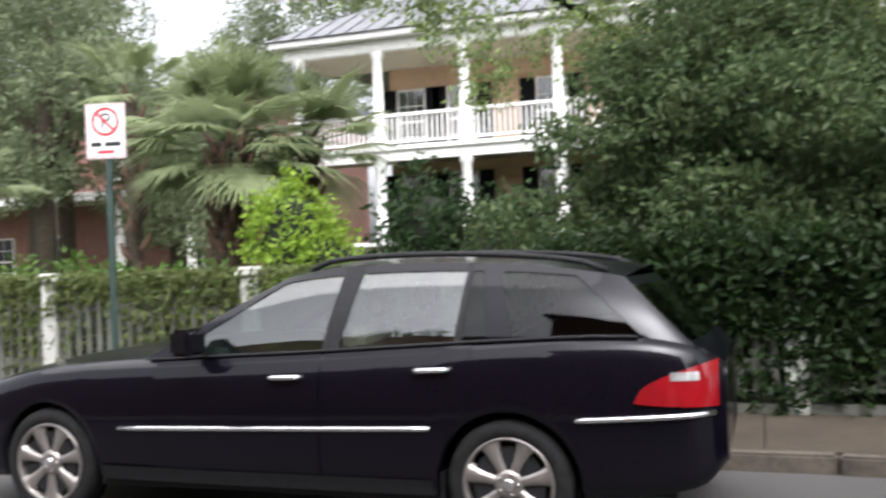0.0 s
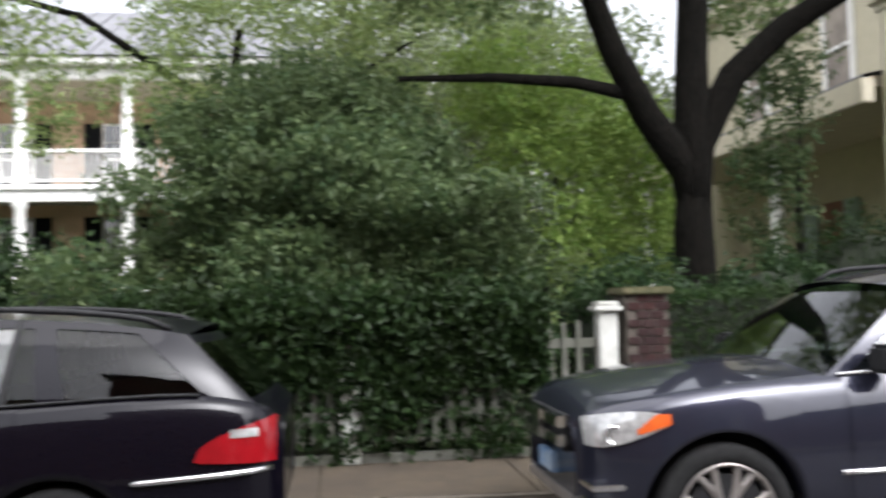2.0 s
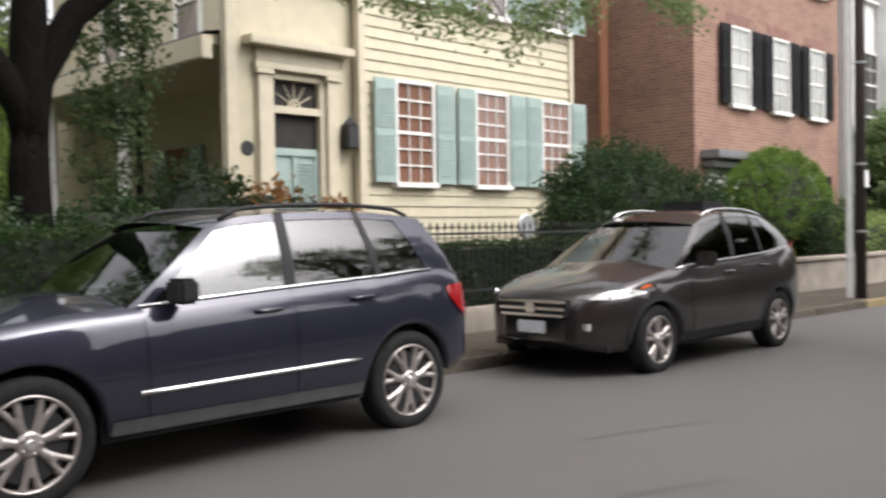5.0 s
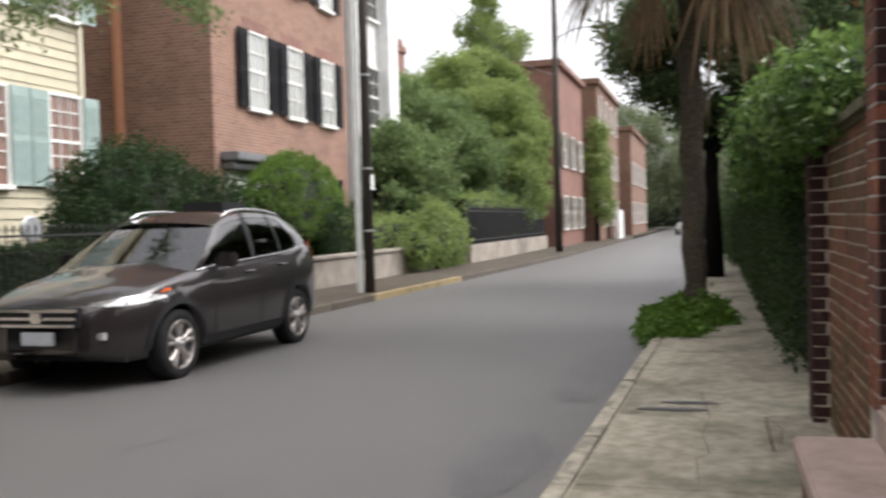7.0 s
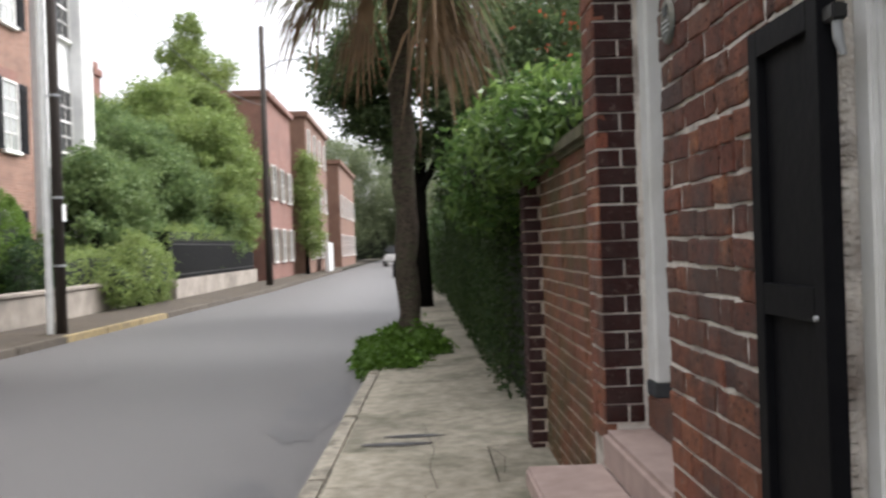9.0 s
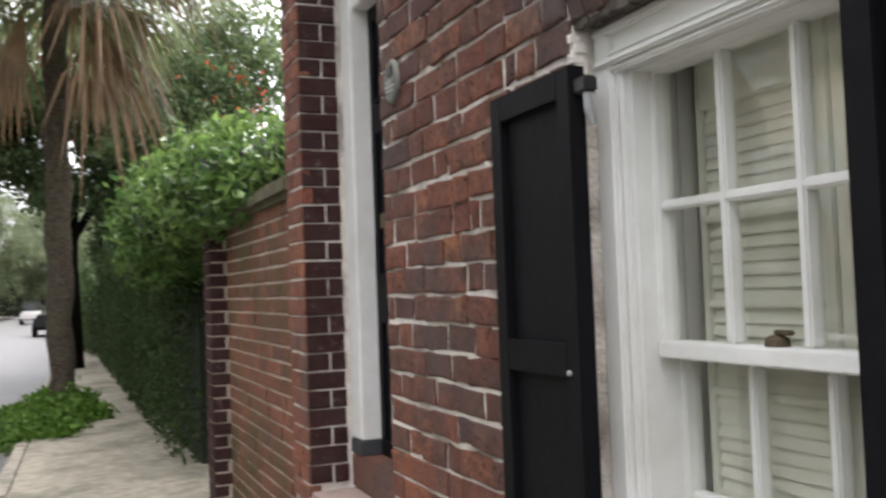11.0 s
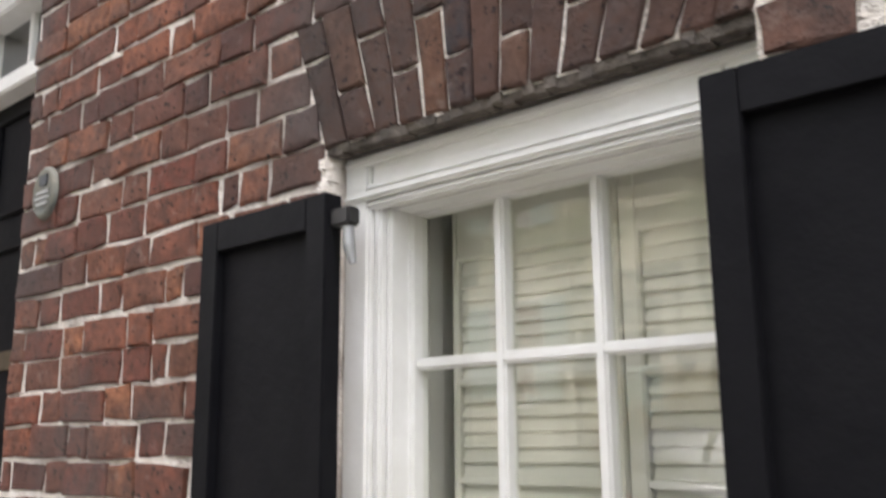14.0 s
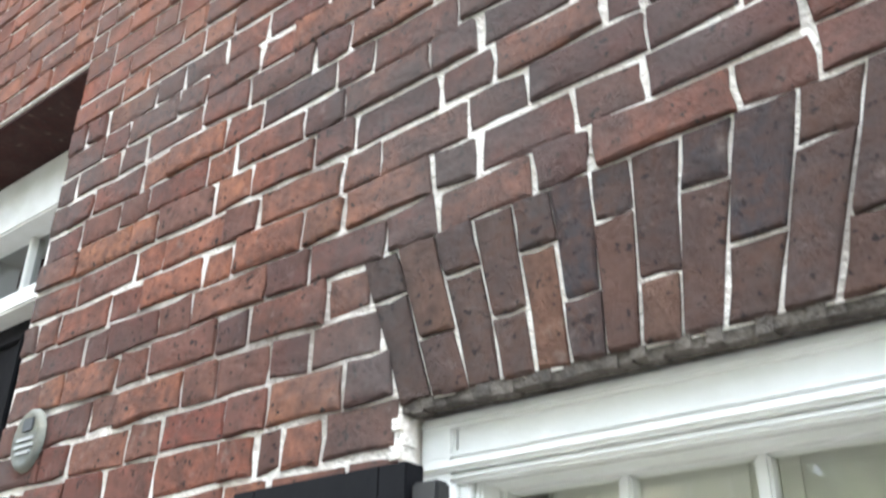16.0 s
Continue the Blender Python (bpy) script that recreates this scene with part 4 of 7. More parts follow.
gate = thing("garden_gate", "dark boarded garden gate set back under ivy", "gate", at=(6.95, -2.3, 0.12))
for k in range(10):
    part("board", boxes((k * 0.14, k * 0.14 + 0.132, -0.03, 0.0, 0.04, 1.75), bevel=0.004), WOOD_POLE, gate)
for zz in (0.3, 1.3):
    part("ledge", boxes((0, 1.38, -0.06, -0.031, zz, zz + 0.12)), WOOD_POLE, gate)
# Shade under the overhanging bush is put into these near-black walls.
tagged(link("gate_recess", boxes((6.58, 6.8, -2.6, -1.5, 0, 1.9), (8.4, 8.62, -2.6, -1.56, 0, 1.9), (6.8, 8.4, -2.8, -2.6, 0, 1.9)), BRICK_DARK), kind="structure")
# Wall coloured near-black so gaps between the ivy leaves look shaded.
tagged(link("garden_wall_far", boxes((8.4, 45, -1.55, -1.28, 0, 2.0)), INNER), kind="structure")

# ---- far side houses ----
def sash_window(parent, x, y, z0, w, h, frame_mat, inside, cols=3, rows=6, shutters=None, glass=None, sill=True):
    """A sash window on a wall that faces -y: surround, sill, bars, panes, and shutters folded back if any."""
    wd = part("window", boxes((x - w / 2, x + w / 2, y - 0.02, y + 0.06, z0, z0 + h)), inside, parent)
    t = 0.06
    part("frame", boxes((x - w / 2 - t, x - w / 2, y - 0.07, y + 0.05, z0 - 0.02, z0 + h + t), (x + w / 2, x + w / 2 + t, y - 0.07, y + 0.05, z0 - 0.02, z0 + h + t),
                        (x - w / 2, x + w / 2, y - 0.07, y + 0.05, z0 + h, z0 + h + t), bevel=0.008), frame_mat, wd)
    if sill:
        part("sill", boxes((x - w / 2 - t - 0.04, x + w / 2 + t + 0.04, y - 0.13, y + 0.05, z0 - 0.11, z0 - 0.02), bevel=0.01), frame_mat, wd)
    bm = bmesh.new()
    for k in range(1, cols):
        xx = x - w / 2 + w * k / cols
        add_box(bm, xx - 0.008, xx + 0.008, y - 0.045, y - 0.024, z0, z0 + h)
    for k in range(1, rows):
        zz = z0 + h * k / rows
        g = 0.028 if k == rows // 2 else 0.013
        add_box(bm, x - w / 2, x + w / 2, y - 0.05, y - 0.026, zz - g, zz + g)
    part("glazing_grid", bm, frame_mat, wd)
    bm = bmesh.new()
    grid_faces(bm, [[(x - w / 2, y - 0.0345, z0), (x + w / 2, y - 0.0345, z0)], [(x - w / 2, y - 0.0345, z0 + h), (x + w / 2, y - 0.0345, z0 + h)]])
    g = part("pane", bm, glass or PANE_FAR, wd)
    g.visible_shadow = False
    if shutters:
        sw = w / 2 + 0.06
        for s in (-1, 1):
            c = x + s * (w / 2 + t + 0.02 + sw / 2)
            sh = part("shutter", boxes((c - sw / 2, c + sw / 2, y - 0.10, y - 0.06, z0 - 0.03, z0 + h + 0.05), bevel=0.006), shutters, wd)
            for a, b in ((0.06, 0.47), (0.53, 0.94)):
                bm = bmesh.new()
                n = 12
                for q in range(n):
                    zz = z0 + h * (a + (b - a) * (q + 0.5) / n)
                    add_box(bm, c - sw / 2 + 0.05, c + sw / 2 - 0.05, y - 0.112, y - 0.098, zz - 0.016, zz + 0.016)
                part("louvre_bank", bm, shutters, sh)
    return wd


# cream clapboard house with street door
CY = 11.5
cream = thing("cream_house", "cream clapboard house with blue-green shutters and a street door", "house", at=(0, 0, 0))
part("wall", boxes((10.25, 16.1, CY + 0.03, 24, 0.0, 8.6)), CREAM, cream)
n = 0
z = 0.75
plank_a = boxes((10.36, 16.0, -0.028, 0.0, 0, 0.192))
for v in plank_a.verts:
    if v.co.z > 0.1:
        v.co.y += 0.024 if v.co.y < -0.01 else 0
pl_a = part("clapboard", plank_a, CREAM, cream)
pl_a.location = (0, CY + 0.03, 0.75)
while z < 8.4:
    z += 0.192
    o = pl_a.copy()
    scene.collection.objects.link(o)
    o.location = (0, CY + 0.03, z)
for a, b in ((10.2, 10.36), (16.0, 16.14)):
    part("corner_board", boxes((a, b, CY - 0.03, CY + 0.12, 0.3, 8.6), bevel=0.006), CREAM_TRIM, cream)
part("plinth", boxes((10.2, 16.14, CY - 0.02, CY + 0.1, 0.0, 0.75)), GREY_STUCCO, cream)
for wx in (11.47, 13.51, 15.5):
    sash_window(cream, wx, CY, 2.33, 0.84, 1.72, WHITE_FAR, CURTAIN, 3, 6, AQUA, PANE)
    sash_window(cream, wx, CY, 5.6, 0.84, 1.6, WHITE_FAR, CURTAIN, 3, 4, AQUA)
part("cornice", boxes((9.95, 16.4, CY - 0.3, 24.2, 8.6, 8.85), bevel=0.03), CREAM_TRIM, cream)
bm = bmesh.new()
v = [bm.verts.new(p) for p in ((9.9, CY - 0.35, 8.86), (16.5, CY - 0.35, 8.86), (16.5, 24.3, 8.86), (9.9, 24.3, 8.86), (13.2, 15, 11.2), (13.2, 21, 11.2))]
for f in ((0, 1, 4), (1, 2, 5, 4), (2, 3, 5), (3, 0, 4, 5)):
    bm.faces.new([v[i] for i in f])
part("roof", bm, ROOF_METAL, cream)
# side windows above the piazza roof
for wy in (17.0, 20.5):
    sw = part("window", boxes((10.2, 10.26, wy - 0.45, wy + 0.45, 5.5, 7.2)), GREY_STUCCO, cream)
    part("frame", boxes((10.16, 10.24, wy - 0.55, wy - 0.45, 5.4, 7.3), (10.16, 10.24, wy + 0.45, wy + 0.55, 5.4, 7.3), (10.16, 10.24, wy - 0.45, wy + 0.45, 7.2, 7.3),
                        (10.16, 10.24, wy - 0.45, wy + 0.45, 5.4, 5.5), (10.16, 10.24, wy - 0.45, wy + 0.45, 6.32, 6.38)), WHITE_FAR, sw)
# door bay: screen wall at the end of the piazza
DBY = CY + 0.18
part("screen_wall", boxes((7.8, 8.42, DBY, DBY + 0.18, 0.3, 5.5), (9.72, 10.22, DBY, DBY + 0.18, 0.3, 5.5), (8.42, 9.72, DBY, DBY + 0.18, 3.98, 5.5)), CREAM, cream)
part("parapet_cornice", boxes((7.65, 10.3, DBY - 0.16, DBY + 0.3, 5.5, 5.7), (7.72, 10.3, DBY - 0.08, DBY + 0.2, 5.38, 5.5), bevel=0.02), CREAM_TRIM, cream)
part("corner_pilaster", boxes((7.74, 7.95, DBY - 0.05, DBY + 0.12, 0.3, 5.38), bevel=0.01), CREAM_TRIM, cream)
surround = part("door_surround", boxes((8.28, 8.52, DBY - 0.1, DBY + 0.02, 0.9, 4.0), (9.62, 9.86, DBY - 0.1, DBY + 0.02, 0.9, 4.0), bevel=0.015), CREAM_TRIM, cream)
for a, b in ((8.24, 8.56), (9.58, 9.9)):
    part("capital", boxes((a, b, DBY - 0.14, DBY + 0.02, 3.94, 4.02), bevel=0.01), CREAM_TRIM, surround)
part("entablature", boxes((8.22, 9.92, DBY - 0.12, DBY + 0.02, 4.02, 4.14), (8.26, 9.88, DBY - 0.08, DBY + 0.02, 4.14, 4.36), (8.05, 10.08, DBY - 0.28, DBY + 0.02, 4.36, 4.5), bevel=0.012), CREAM_TRIM, surround)
dr = part("door", boxes((8.62, 9.52, DBY + 0.1, DBY + 0.16, 0.9, 2.78)), AQUA, cream)
part("door_top", boxes((8.62, 9.52, DBY + 0.1, DBY + 0.14, 2.78, 3.36)), DARK_VOID, dr)
bm = bmesh.new()
for k in range(16):
    add_box(bm, 9.1, 9.44, DBY + 0.06, DBY + 0.1, 1.75 + k * 0.055, 1.78 + k * 0.055)
part("louvre_bank", bm, AQUA, dr)
part("lock_rail", boxes((8.62, 9.52, DBY + 0.06, DBY + 0.105, 2.7, 2.82), (8.62, 8.7, DBY + 0.06, DBY + 0.105, 0.9, 2.7), (9.02, 9.1, DBY + 0.06, DBY + 0.105, 0.9, 2.7), (9.44, 9.52, DBY + 0.06, DBY + 0.105, 0.9, 2.7), bevel=0.006), AQUA, dr)
part("door_jamb", boxes((8.5, 8.62, DBY - 0.02, DBY + 0.14, 0.9, 3.98), (9.52, 9.64, DBY - 0.02, DBY + 0.14, 0.9, 3.98), (8.62, 9.52, DBY - 0.02, DBY + 0.14, 3.36, 3.48), (8.62, 9.52, DBY - 0.02, DBY + 0.14, 3.9, 3.98), bevel=0.008), CREAM_TRIM, dr)
fan = part("fanlight", boxes((8.62, 9.52, DBY + 0.1, DBY + 0.12, 3.48, 3.9)), DARK_VOID, dr)
bm = bmesh.new()
for k in range(1, 6):
    a = math.pi * k / 6
    tube([(9.07, DBY + 0.08, 3.5), (9.07 + 0.4 * math.cos(a), DBY + 0.08, 3.5 + 0.38 * math.sin(a))], 0.01, 5, bm=bm)
lathe([(0.12, 0.0), (0.12, -0.03), (0.09, -0.03)], "y", 20, bm, (9.07, DBY + 0.09, 3.5))
part("fan_bars", bm, CREAM_TRIM, fan)
part("step", boxes((8.2, 9.95, DBY - 0.9, DBY + 0.1, 0.5, 0.88), (8.2, 9.95, DBY - 1.3, DBY - 0.9, 0.3, 0.55), (8.2, 9.95, DBY - 1.7, DBY - 1.3, 0.1, 0.32)), STONE, cream)
lan = thing("wall_lantern", "dark iron wall lantern beside the street door", "lantern", at=(10.02, DBY, 3.05))
part("cage", boxes((-0.12, 0.12, -0.28, -0.06, -0.2, 0.2), bevel=0.02), IRON, lan)
part("bracket", boxes((-0.02, 0.02, -0.07, 0.0, 0.05, 0.1)), IRON, lan)
part("cap", lathe([(0.16, 0.2), (0.05, 0.3), (0.0, 0.34)], segments=4, at=(0, -0.17, 0)), IRON, lan)
pq = thing("round_plaque", "small dark round plaque on the cream pilaster", "plaque", at=(8.12, DBY, 2.78))
part("disc", lathe([(0.0, -0.03), (0.1, -0.03), (0.12, 0.0)], "y", 20), IRON, pq)
# piazza beside the house
part("piazza_floor", boxes((7.8, 10.25, DBY + 0.18, 23, 0.3, 0.88)), GREY_STUCCO, cream)
part("piazza_ceiling", boxes((7.6, 10.25, DBY + 0.18, 23, 4.35, 4.5)), CREAM_TRIM, cream)
bm = bmesh.new()
v = [bm.verts.new(p) for p in ((7.45, DBY + 0.1, 4.5), (7.45, 23.1, 4.5), (10.25, 23.1, 5.1), (10.25, DBY + 0.1, 5.1), (7.45, DBY + 0.1, 4.4), (7.45, 23.1, 4.4))]
bm.faces.new((v[0], v[3], v[2], v[1]))
bm.faces.new((v[0], v[1], v[5], v[4]))
part("piazza_roof", bm, ROOF_METAL, cream)
part("eave_board", boxes((7.42, 7.62, DBY + 0.1, 23, 4.1, 4.46), bevel=0.02), CREAM_TRIM, cream)
for cy in (14.9, 18.0, 21.2):
    part("column", lathe([(0.16, 0.88), (0.16, 1.0), (0.12, 1.05), (0.1, 3.9), (0.15, 4.0), (0.15, 4.1)], segments=16, at=(7.7, cy, 0)), WHITE_FAR, cream, smooth=True)
for wy in (14.0, 17.5):
    pd = part("piazza_window", boxes((10.2, 10.245, wy - 0.5, wy + 0.5, 0.95, 3.3)), CURTAIN, cream)
    part("shutter", boxes((10.14, 10.2, wy - 1.02, wy - 0.52, 0.95, 3.3), (10.14, 10.2, wy + 0.52, wy + 1.02, 0.95, 3.3)), AQUA, pd)

# piazza house: two storeys of white columns
PY = 25.0
PF, PM, PT = 1.95, 4.6, 7.65
pz = thing("piazza_house", "two-storey peach clapboard house with white double piazza and metal roof", "house")
part("wall", boxes((-11.4, 6, PY + 3.0, PY + 11, 0.0, 7.9)), PEACH, pz)
pk = boxes((-11.35, 6, -0.03, 0.0, 0, 0.2))
for v in pk.verts:
    if v.co.z > 0.1 and v.co.y < -0.01:
        v.co.y += 0.025
pk = part("clapboard", pk, PEACH, pz)
pk.location = (0, PY + 3.0, 1.95)
for k in range(1, 28):
    o = pk.copy()
    scene.collection.objects.link(o)
    o.location = (0, PY + 3.0, 1.95 + 0.2 * k)
part("base", boxes((-13.6, 6, PY, PY + 3, 0, PF)), GREY_STUCCO, pz)
part("floor_edge", boxes((-13.7, 6, PY - 0.12, PY + 3, PF - 0.12, PF), bevel=0.02), WHITE_FAR, pz)
part("gallery_floor", boxes((-13.7, 6, PY - 0.12, PY + 3, PM, PM + 0.14), (-13.55, 6, PY - 0.02, PY + 0.16, PM - 0.3, PM), bevel=0.02), WHITE_FAR, pz)
part("gallery_ceiling", boxes((-13.5, 6, PY + 0.2, PY + 3, PM - 0.08, PM - 0.04), (-13.5, 6, PY + 0.2, PY + 3, PT - 0.06, PT)), CREAM_TRIM, pz)
part("eave", boxes((-13.9, 6, PY - 0.4, PY + 3.2, PT + 0.22, PT + 0.42), (-13.6, 6, PY - 0.05, PY + 0.2, PT - 0.12, PT + 0.22), bevel=0.03), WHITE_FAR, pz)
bm = bmesh.new()
v = [bm.verts.new(p) for p in ((-14.0, PY - 0.5, PT + 0.42), (6.2, PY - 0.5, PT + 0.42), (6.2, PY + 11.4, PT + 0.42), (-14.0, PY + 11.4, PT + 0.42), (-9.5, PY + 5.5, PT + 3.4), (3, PY + 5.5, PT + 3.4))]
for f in ((0, 1, 5, 4), (1, 2, 5), (2, 3, 4, 5), (3, 0, 4)):
    bm.faces.new([v[i] for i in f])
roof = part("roof", bm, ROOF_METAL, pz)
bm = bmesh.new()
for k in range(34):
    xx = -13.6 + k * 0.58
    tx = min(max(xx, -9.5), 3)
    f = 1 if -9.5 <= xx <= 3 else (xx + 14.0) / 4.5 if xx < -9.5 else (6.2 - xx) / 3.2
    tube([(xx, PY - 0.5, PT + 0.45), (xx, PY - 0.5 + 6 * f, PT + 0.45 + 2.98 * f)], 0.03, 4, bm=bm)
part("standing_seams", bm, ROOF_METAL, roof)
for cx in (-13.1, -10.55, -7.9, -5.2, -2.5, 0.2, 2.9, 5.6):
    for a, b in ((PF, PM - 0.3), (PM + 0.14, PT - 0.12)):
        part("column", lathe([(0.2, a), (0.2, a + 0.18), (0.165, a + 0.22), (0.15, b - 0.2), (0.2, b - 0.14), (0.2, b)], segments=14, at=(cx, PY + 0.06, 0)), WHITE_FAR, pz, smooth=True)
for a in (PM + 0.14,):
    rail = part("balustrade", boxes((-13.5, 6, PY + 0.0, PY + 0.12, a + 0.86, a + 0.95), (-13.5, 6, PY + 0.02, PY + 0.1, a + 0.08, a + 0.15), bevel=0.008), WHITE_FAR, pz)
    bal = None
    for k in range(126):
        xx = -13.4 + k * 0.155
        if bal is None:
            bal = part("baluster", boxes((-0.022, 0.022, -0.022, 0.022, 0, 0.72)), WHITE_FAR, rail)
            bal.location = (xx, PY + 0.06, a + 0.14)
        else:
            o = bal.copy()
            scene.collection.objects.link(o)
            o.location = (xx, PY + 0.06, a + 0.14)
for wx in (-10.6, -8.9, -6.0, -3.2, -0.4):
    for z0 in (2.1, 4.85):
        sash_window(pz, wx, PY + 2.96, z0, 0.85, 2.0, WHITE_FAR, DARK_VOID, 3, 4, BLACK, sill=False)
# red brick house far left, behind trees
rb = thing("red_brick_house", "dark red brick house with white porch columns behind trees", "house")
part("wall", boxes((-36, -17.5, 30, 40, 0, 8)), FAR_BRICK_R, rb)
part("porch_roof", boxes((-33, -18, 27.6, 30, 4.0, 4.3)), WHITE_FAR, rb)
for cx in (-31, -28, -25, -22, -19):
    part("column", lathe([(0.2, 0), (0.2, 0.3), (0.16, 0.35), (0.15, 3.8), (0.2, 4.0)], segments=12, at=(cx, 27.8, 0)), WHITE_FAR, rb, smooth=True)
for wx in (-29.5, -26.5, -23.5, -20.5):
    for z0 in (1.0, 5.0):
        sash_window(rb, wx, 30, z0, 1.0, 1.8, WHITE_FAR, DARK_VOID, 2, 4)
part("roof", boxes((-36.4, -17.1, 29.5, 40.5, 8, 8.3)), ROOF_METAL, rb)

# three-storey brick house
BY, BX0, BX1 = 10.0, 18.55, 26.35
bh = thing("brick_house", "three-storey brick house with black shutters and white sash windows", "house")
part("wall", boxes((BX0, BX1, BY, 23, 0, 11.2)), FAR_BRICK, bh)
part("cornice", boxes((BX0 - 0.3, BX1 + 0.3, BY - 0.35, 23.3, 11.2, 11.6), bevel=0.05), WHITE_FAR, bh)
part("downpipe", tube([(BX0 - 0.06, 12.35, 0.3), (BX0 - 0.06, 12.35, 11.2)], 0.12, 10), mat("terracotta_pipe", (0.42, 0.19, 0.1), (0.36, 0.16, 0.09), 4, 0.7), bh, "painted terracotta-coloured downpipe")
for wx in (20.62, 22.72, 24.85):
    sash_window(bh, wx, BY, 4.3, 0.86, 1.75, WHITE_FAR, NET_CURTAIN, 2, 4, BLACK, PANE)
    sash_window(bh, wx, BY, 7.6, 0.86, 1.75, WHITE_FAR, NET_CURTAIN, 2, 4, BLACK, PANE)
sash_window(bh, 24.6, BY, 1.0, 0.9, 1.7, WHITE_FAR, NET_CURTAIN, 2, 4, BLACK, PANE)
part("garage_door", boxes((19.0, 21.6, BY - 0.05, BY + 0.05, 0.1, 2.75), bevel=0.01), WHITE_FAR, bh)
part("door_hood", boxes((18.8, 21.9, BY - 0.45, BY + 0.05, 2.95, 3.15), (18.9, 21.8, BY - 0.3, BY + 0.05, 2.76, 2.95), bevel=0.03), ROOF_METAL, bh)
for k in range(1, 4):
    part("lintel", boxes((20.62 + 2.1 * (k - 1) - 0.6, 20.62 + 2.1 * (k - 1) + 0.6, BY - 0.012, BY + 0.02, 6.16, 6.4)), FAR_BRICK_R, bh)
# white house past it
wh = thing("white_house", "narrow white stucco house beside the brick house", "house")
part("wall", boxes((26.7, 29.9, 9.9, 21, 0.0, 12.5)), STUCCO, wh)
for z0 in (1.2, 4.6, 8.0):
    sash_window(wh, 28.4, 9.9, z0, 0.9, 1.8, WHITE_FAR, DARK_VOID, 2, 4, SLATE)
part("bay", boxes((28.9, 29.85, 9.5, 9.9, 3.3, 12.0), bevel=0.03), STUCCO, wh)
# brick building with chimney behind the garden trees
gb = thing("garden_building", "long brick building with a chimney behind garden trees", "building")
part("wall", boxes((36, 56, 19, 26, 0, 8.6)), FAR_BRICK_R, gb)
part("roof", boxes((35.6, 56.4, 18.6, 26.4, 8.6, 8.9)), ROOF_METAL, gb)
ch = part("chimney", boxes((43.7, 44.7, 14.2, 15.2, 0, 9.9), (43.6, 44.8, 14.1, 15.3, 9.9, 10.25), (43.75, 44.65, 14.25, 15.15, 10.25, 10.6), bevel=0.03), FAR_BRICK_R, gb)
# row of brick houses down the street
for nm, x0, x1, y0, h, mt, tone in (("row_house", 43.5, 51.5, 6.3, 8.55, FAR_BRICK_R, "red brick street house with white shutters"), ("row_house", 54, 66, 5.75, 9.1, FAR_BRICK_B, "tall brown brick street house with a parapet"),
                                ("row_house", 70, 86, 5.2, 7.8, FAR_BRICK_B, "brown brick house at the far end of the street")):
    h_ob = thing(nm, tone, "house", "houses down the street")
    part("wall", boxes((x0, x1, y0, y0 + 6, 0, h)), mt, h_ob)
    part("parapet", boxes((x0 - 0.15, x1 + 0.15, y0 - 0.2, y0 + 6.2, h, h + 0.35), bevel=0.05), mt, h_ob)
    k = int((x1 - x0) / 2.6)
    for i in range(k):
        for z0 in (1.0, 4.0, 7.0):
            if z0 + 1.6 < h:
                sash_window(h_ob, x0 + (i + 0.5) * (x1 - x0) / k, y0, z0, 0.9, 1.5, WHITE_FAR, DARK_VOID, 2, 2, GREY_STUCCO if mt is FAR_BRICK_R else None)
wp = thing("white_gate_wall", "low white stucco gate wall down the street", "wall")
part("panel", boxes((58, 61, 5.0, 5.25, 0, 1.9), bevel=0.05), STUCCO, wp)

# low garden walls, iron fences
lw = tagged(link("garden_wall_east", boxes((17.3, 26.2, 7.3, 7.55, 0, 0.72), bevel=0.02), GREY_STUCCO), kind="structure")
part("cap", boxes((17.25, 26.25, 7.25, 7.6, 0.724, 0.80), bevel=0.015), GREY_STUCCO, lw)
lw2 = tagged(link("garden_wall_iron", boxes((28.3, 42.3, 6.75, 7.0, 0, 0.7), bevel=0.02), GREY_STUCCO), kind="structure")
fn = thing("iron_fence", "black iron railing on a low stucco wall", "fence", at=(28.5, 6.87, 0.7))
part("rail", boxes((0, 13.6, -0.02, 0.02, 0.12, 0.16), (0, 13.6, -0.02, 0.02, 1.05, 1.09)), IRON, fn)
bar = None
for k in range(114):
    if bar is None:
        bar = part("picket", tube([(0, 0, 0), (0, 0, 1.15), (0, 0, 1.25)], [0.016, 0.016, 0.002], 5), IRON, fn)
    else:
        bar = bar.copy()
        scene.collection.objects.link(bar)
    bar.location = (0.03 + k * 0.12, 0, 0)
fn2 = thing("iron_fence", "low iron railing with spear heads before the cream house", "fence", at=(6.2, 7.75, 0.45))
part("rail", boxes((0, 7.0, -0.015, 0.015, 0.95, 0.98), (0, 7.0, -0.015, 0.015, 0.2, 0.23)), IRON, fn2)
bar = None
for k in range(54):
    if bar is None:
        bar = part("picket", tube([(0, 0, 0), (0, 0, 1.0), (0, 0, 1.06), (0, 0, 1.12)], [0.009, 0.009, 0.02, 0.002], 5), IRON, fn2)
    else:
        bar = bar.copy()
        scene.collection.objects.link(bar)
    bar.location = (0.05 + k * 0.13, 0, 0)
tagged(link("garden_wall_low", boxes((3.0, 17.2, 7.62, 7.9, 0, 0.45), bevel=0.03), GREY_STUCCO), kind="structure")
med = thing("yard_ornament", "grey round ornament on a post before the cream house", "ornament", at=(11.2, 8.7, 0.0))
part("post", tube([(0, 0, 0), (0, 0, 1.25)], 0.03, 8), IRON, med)
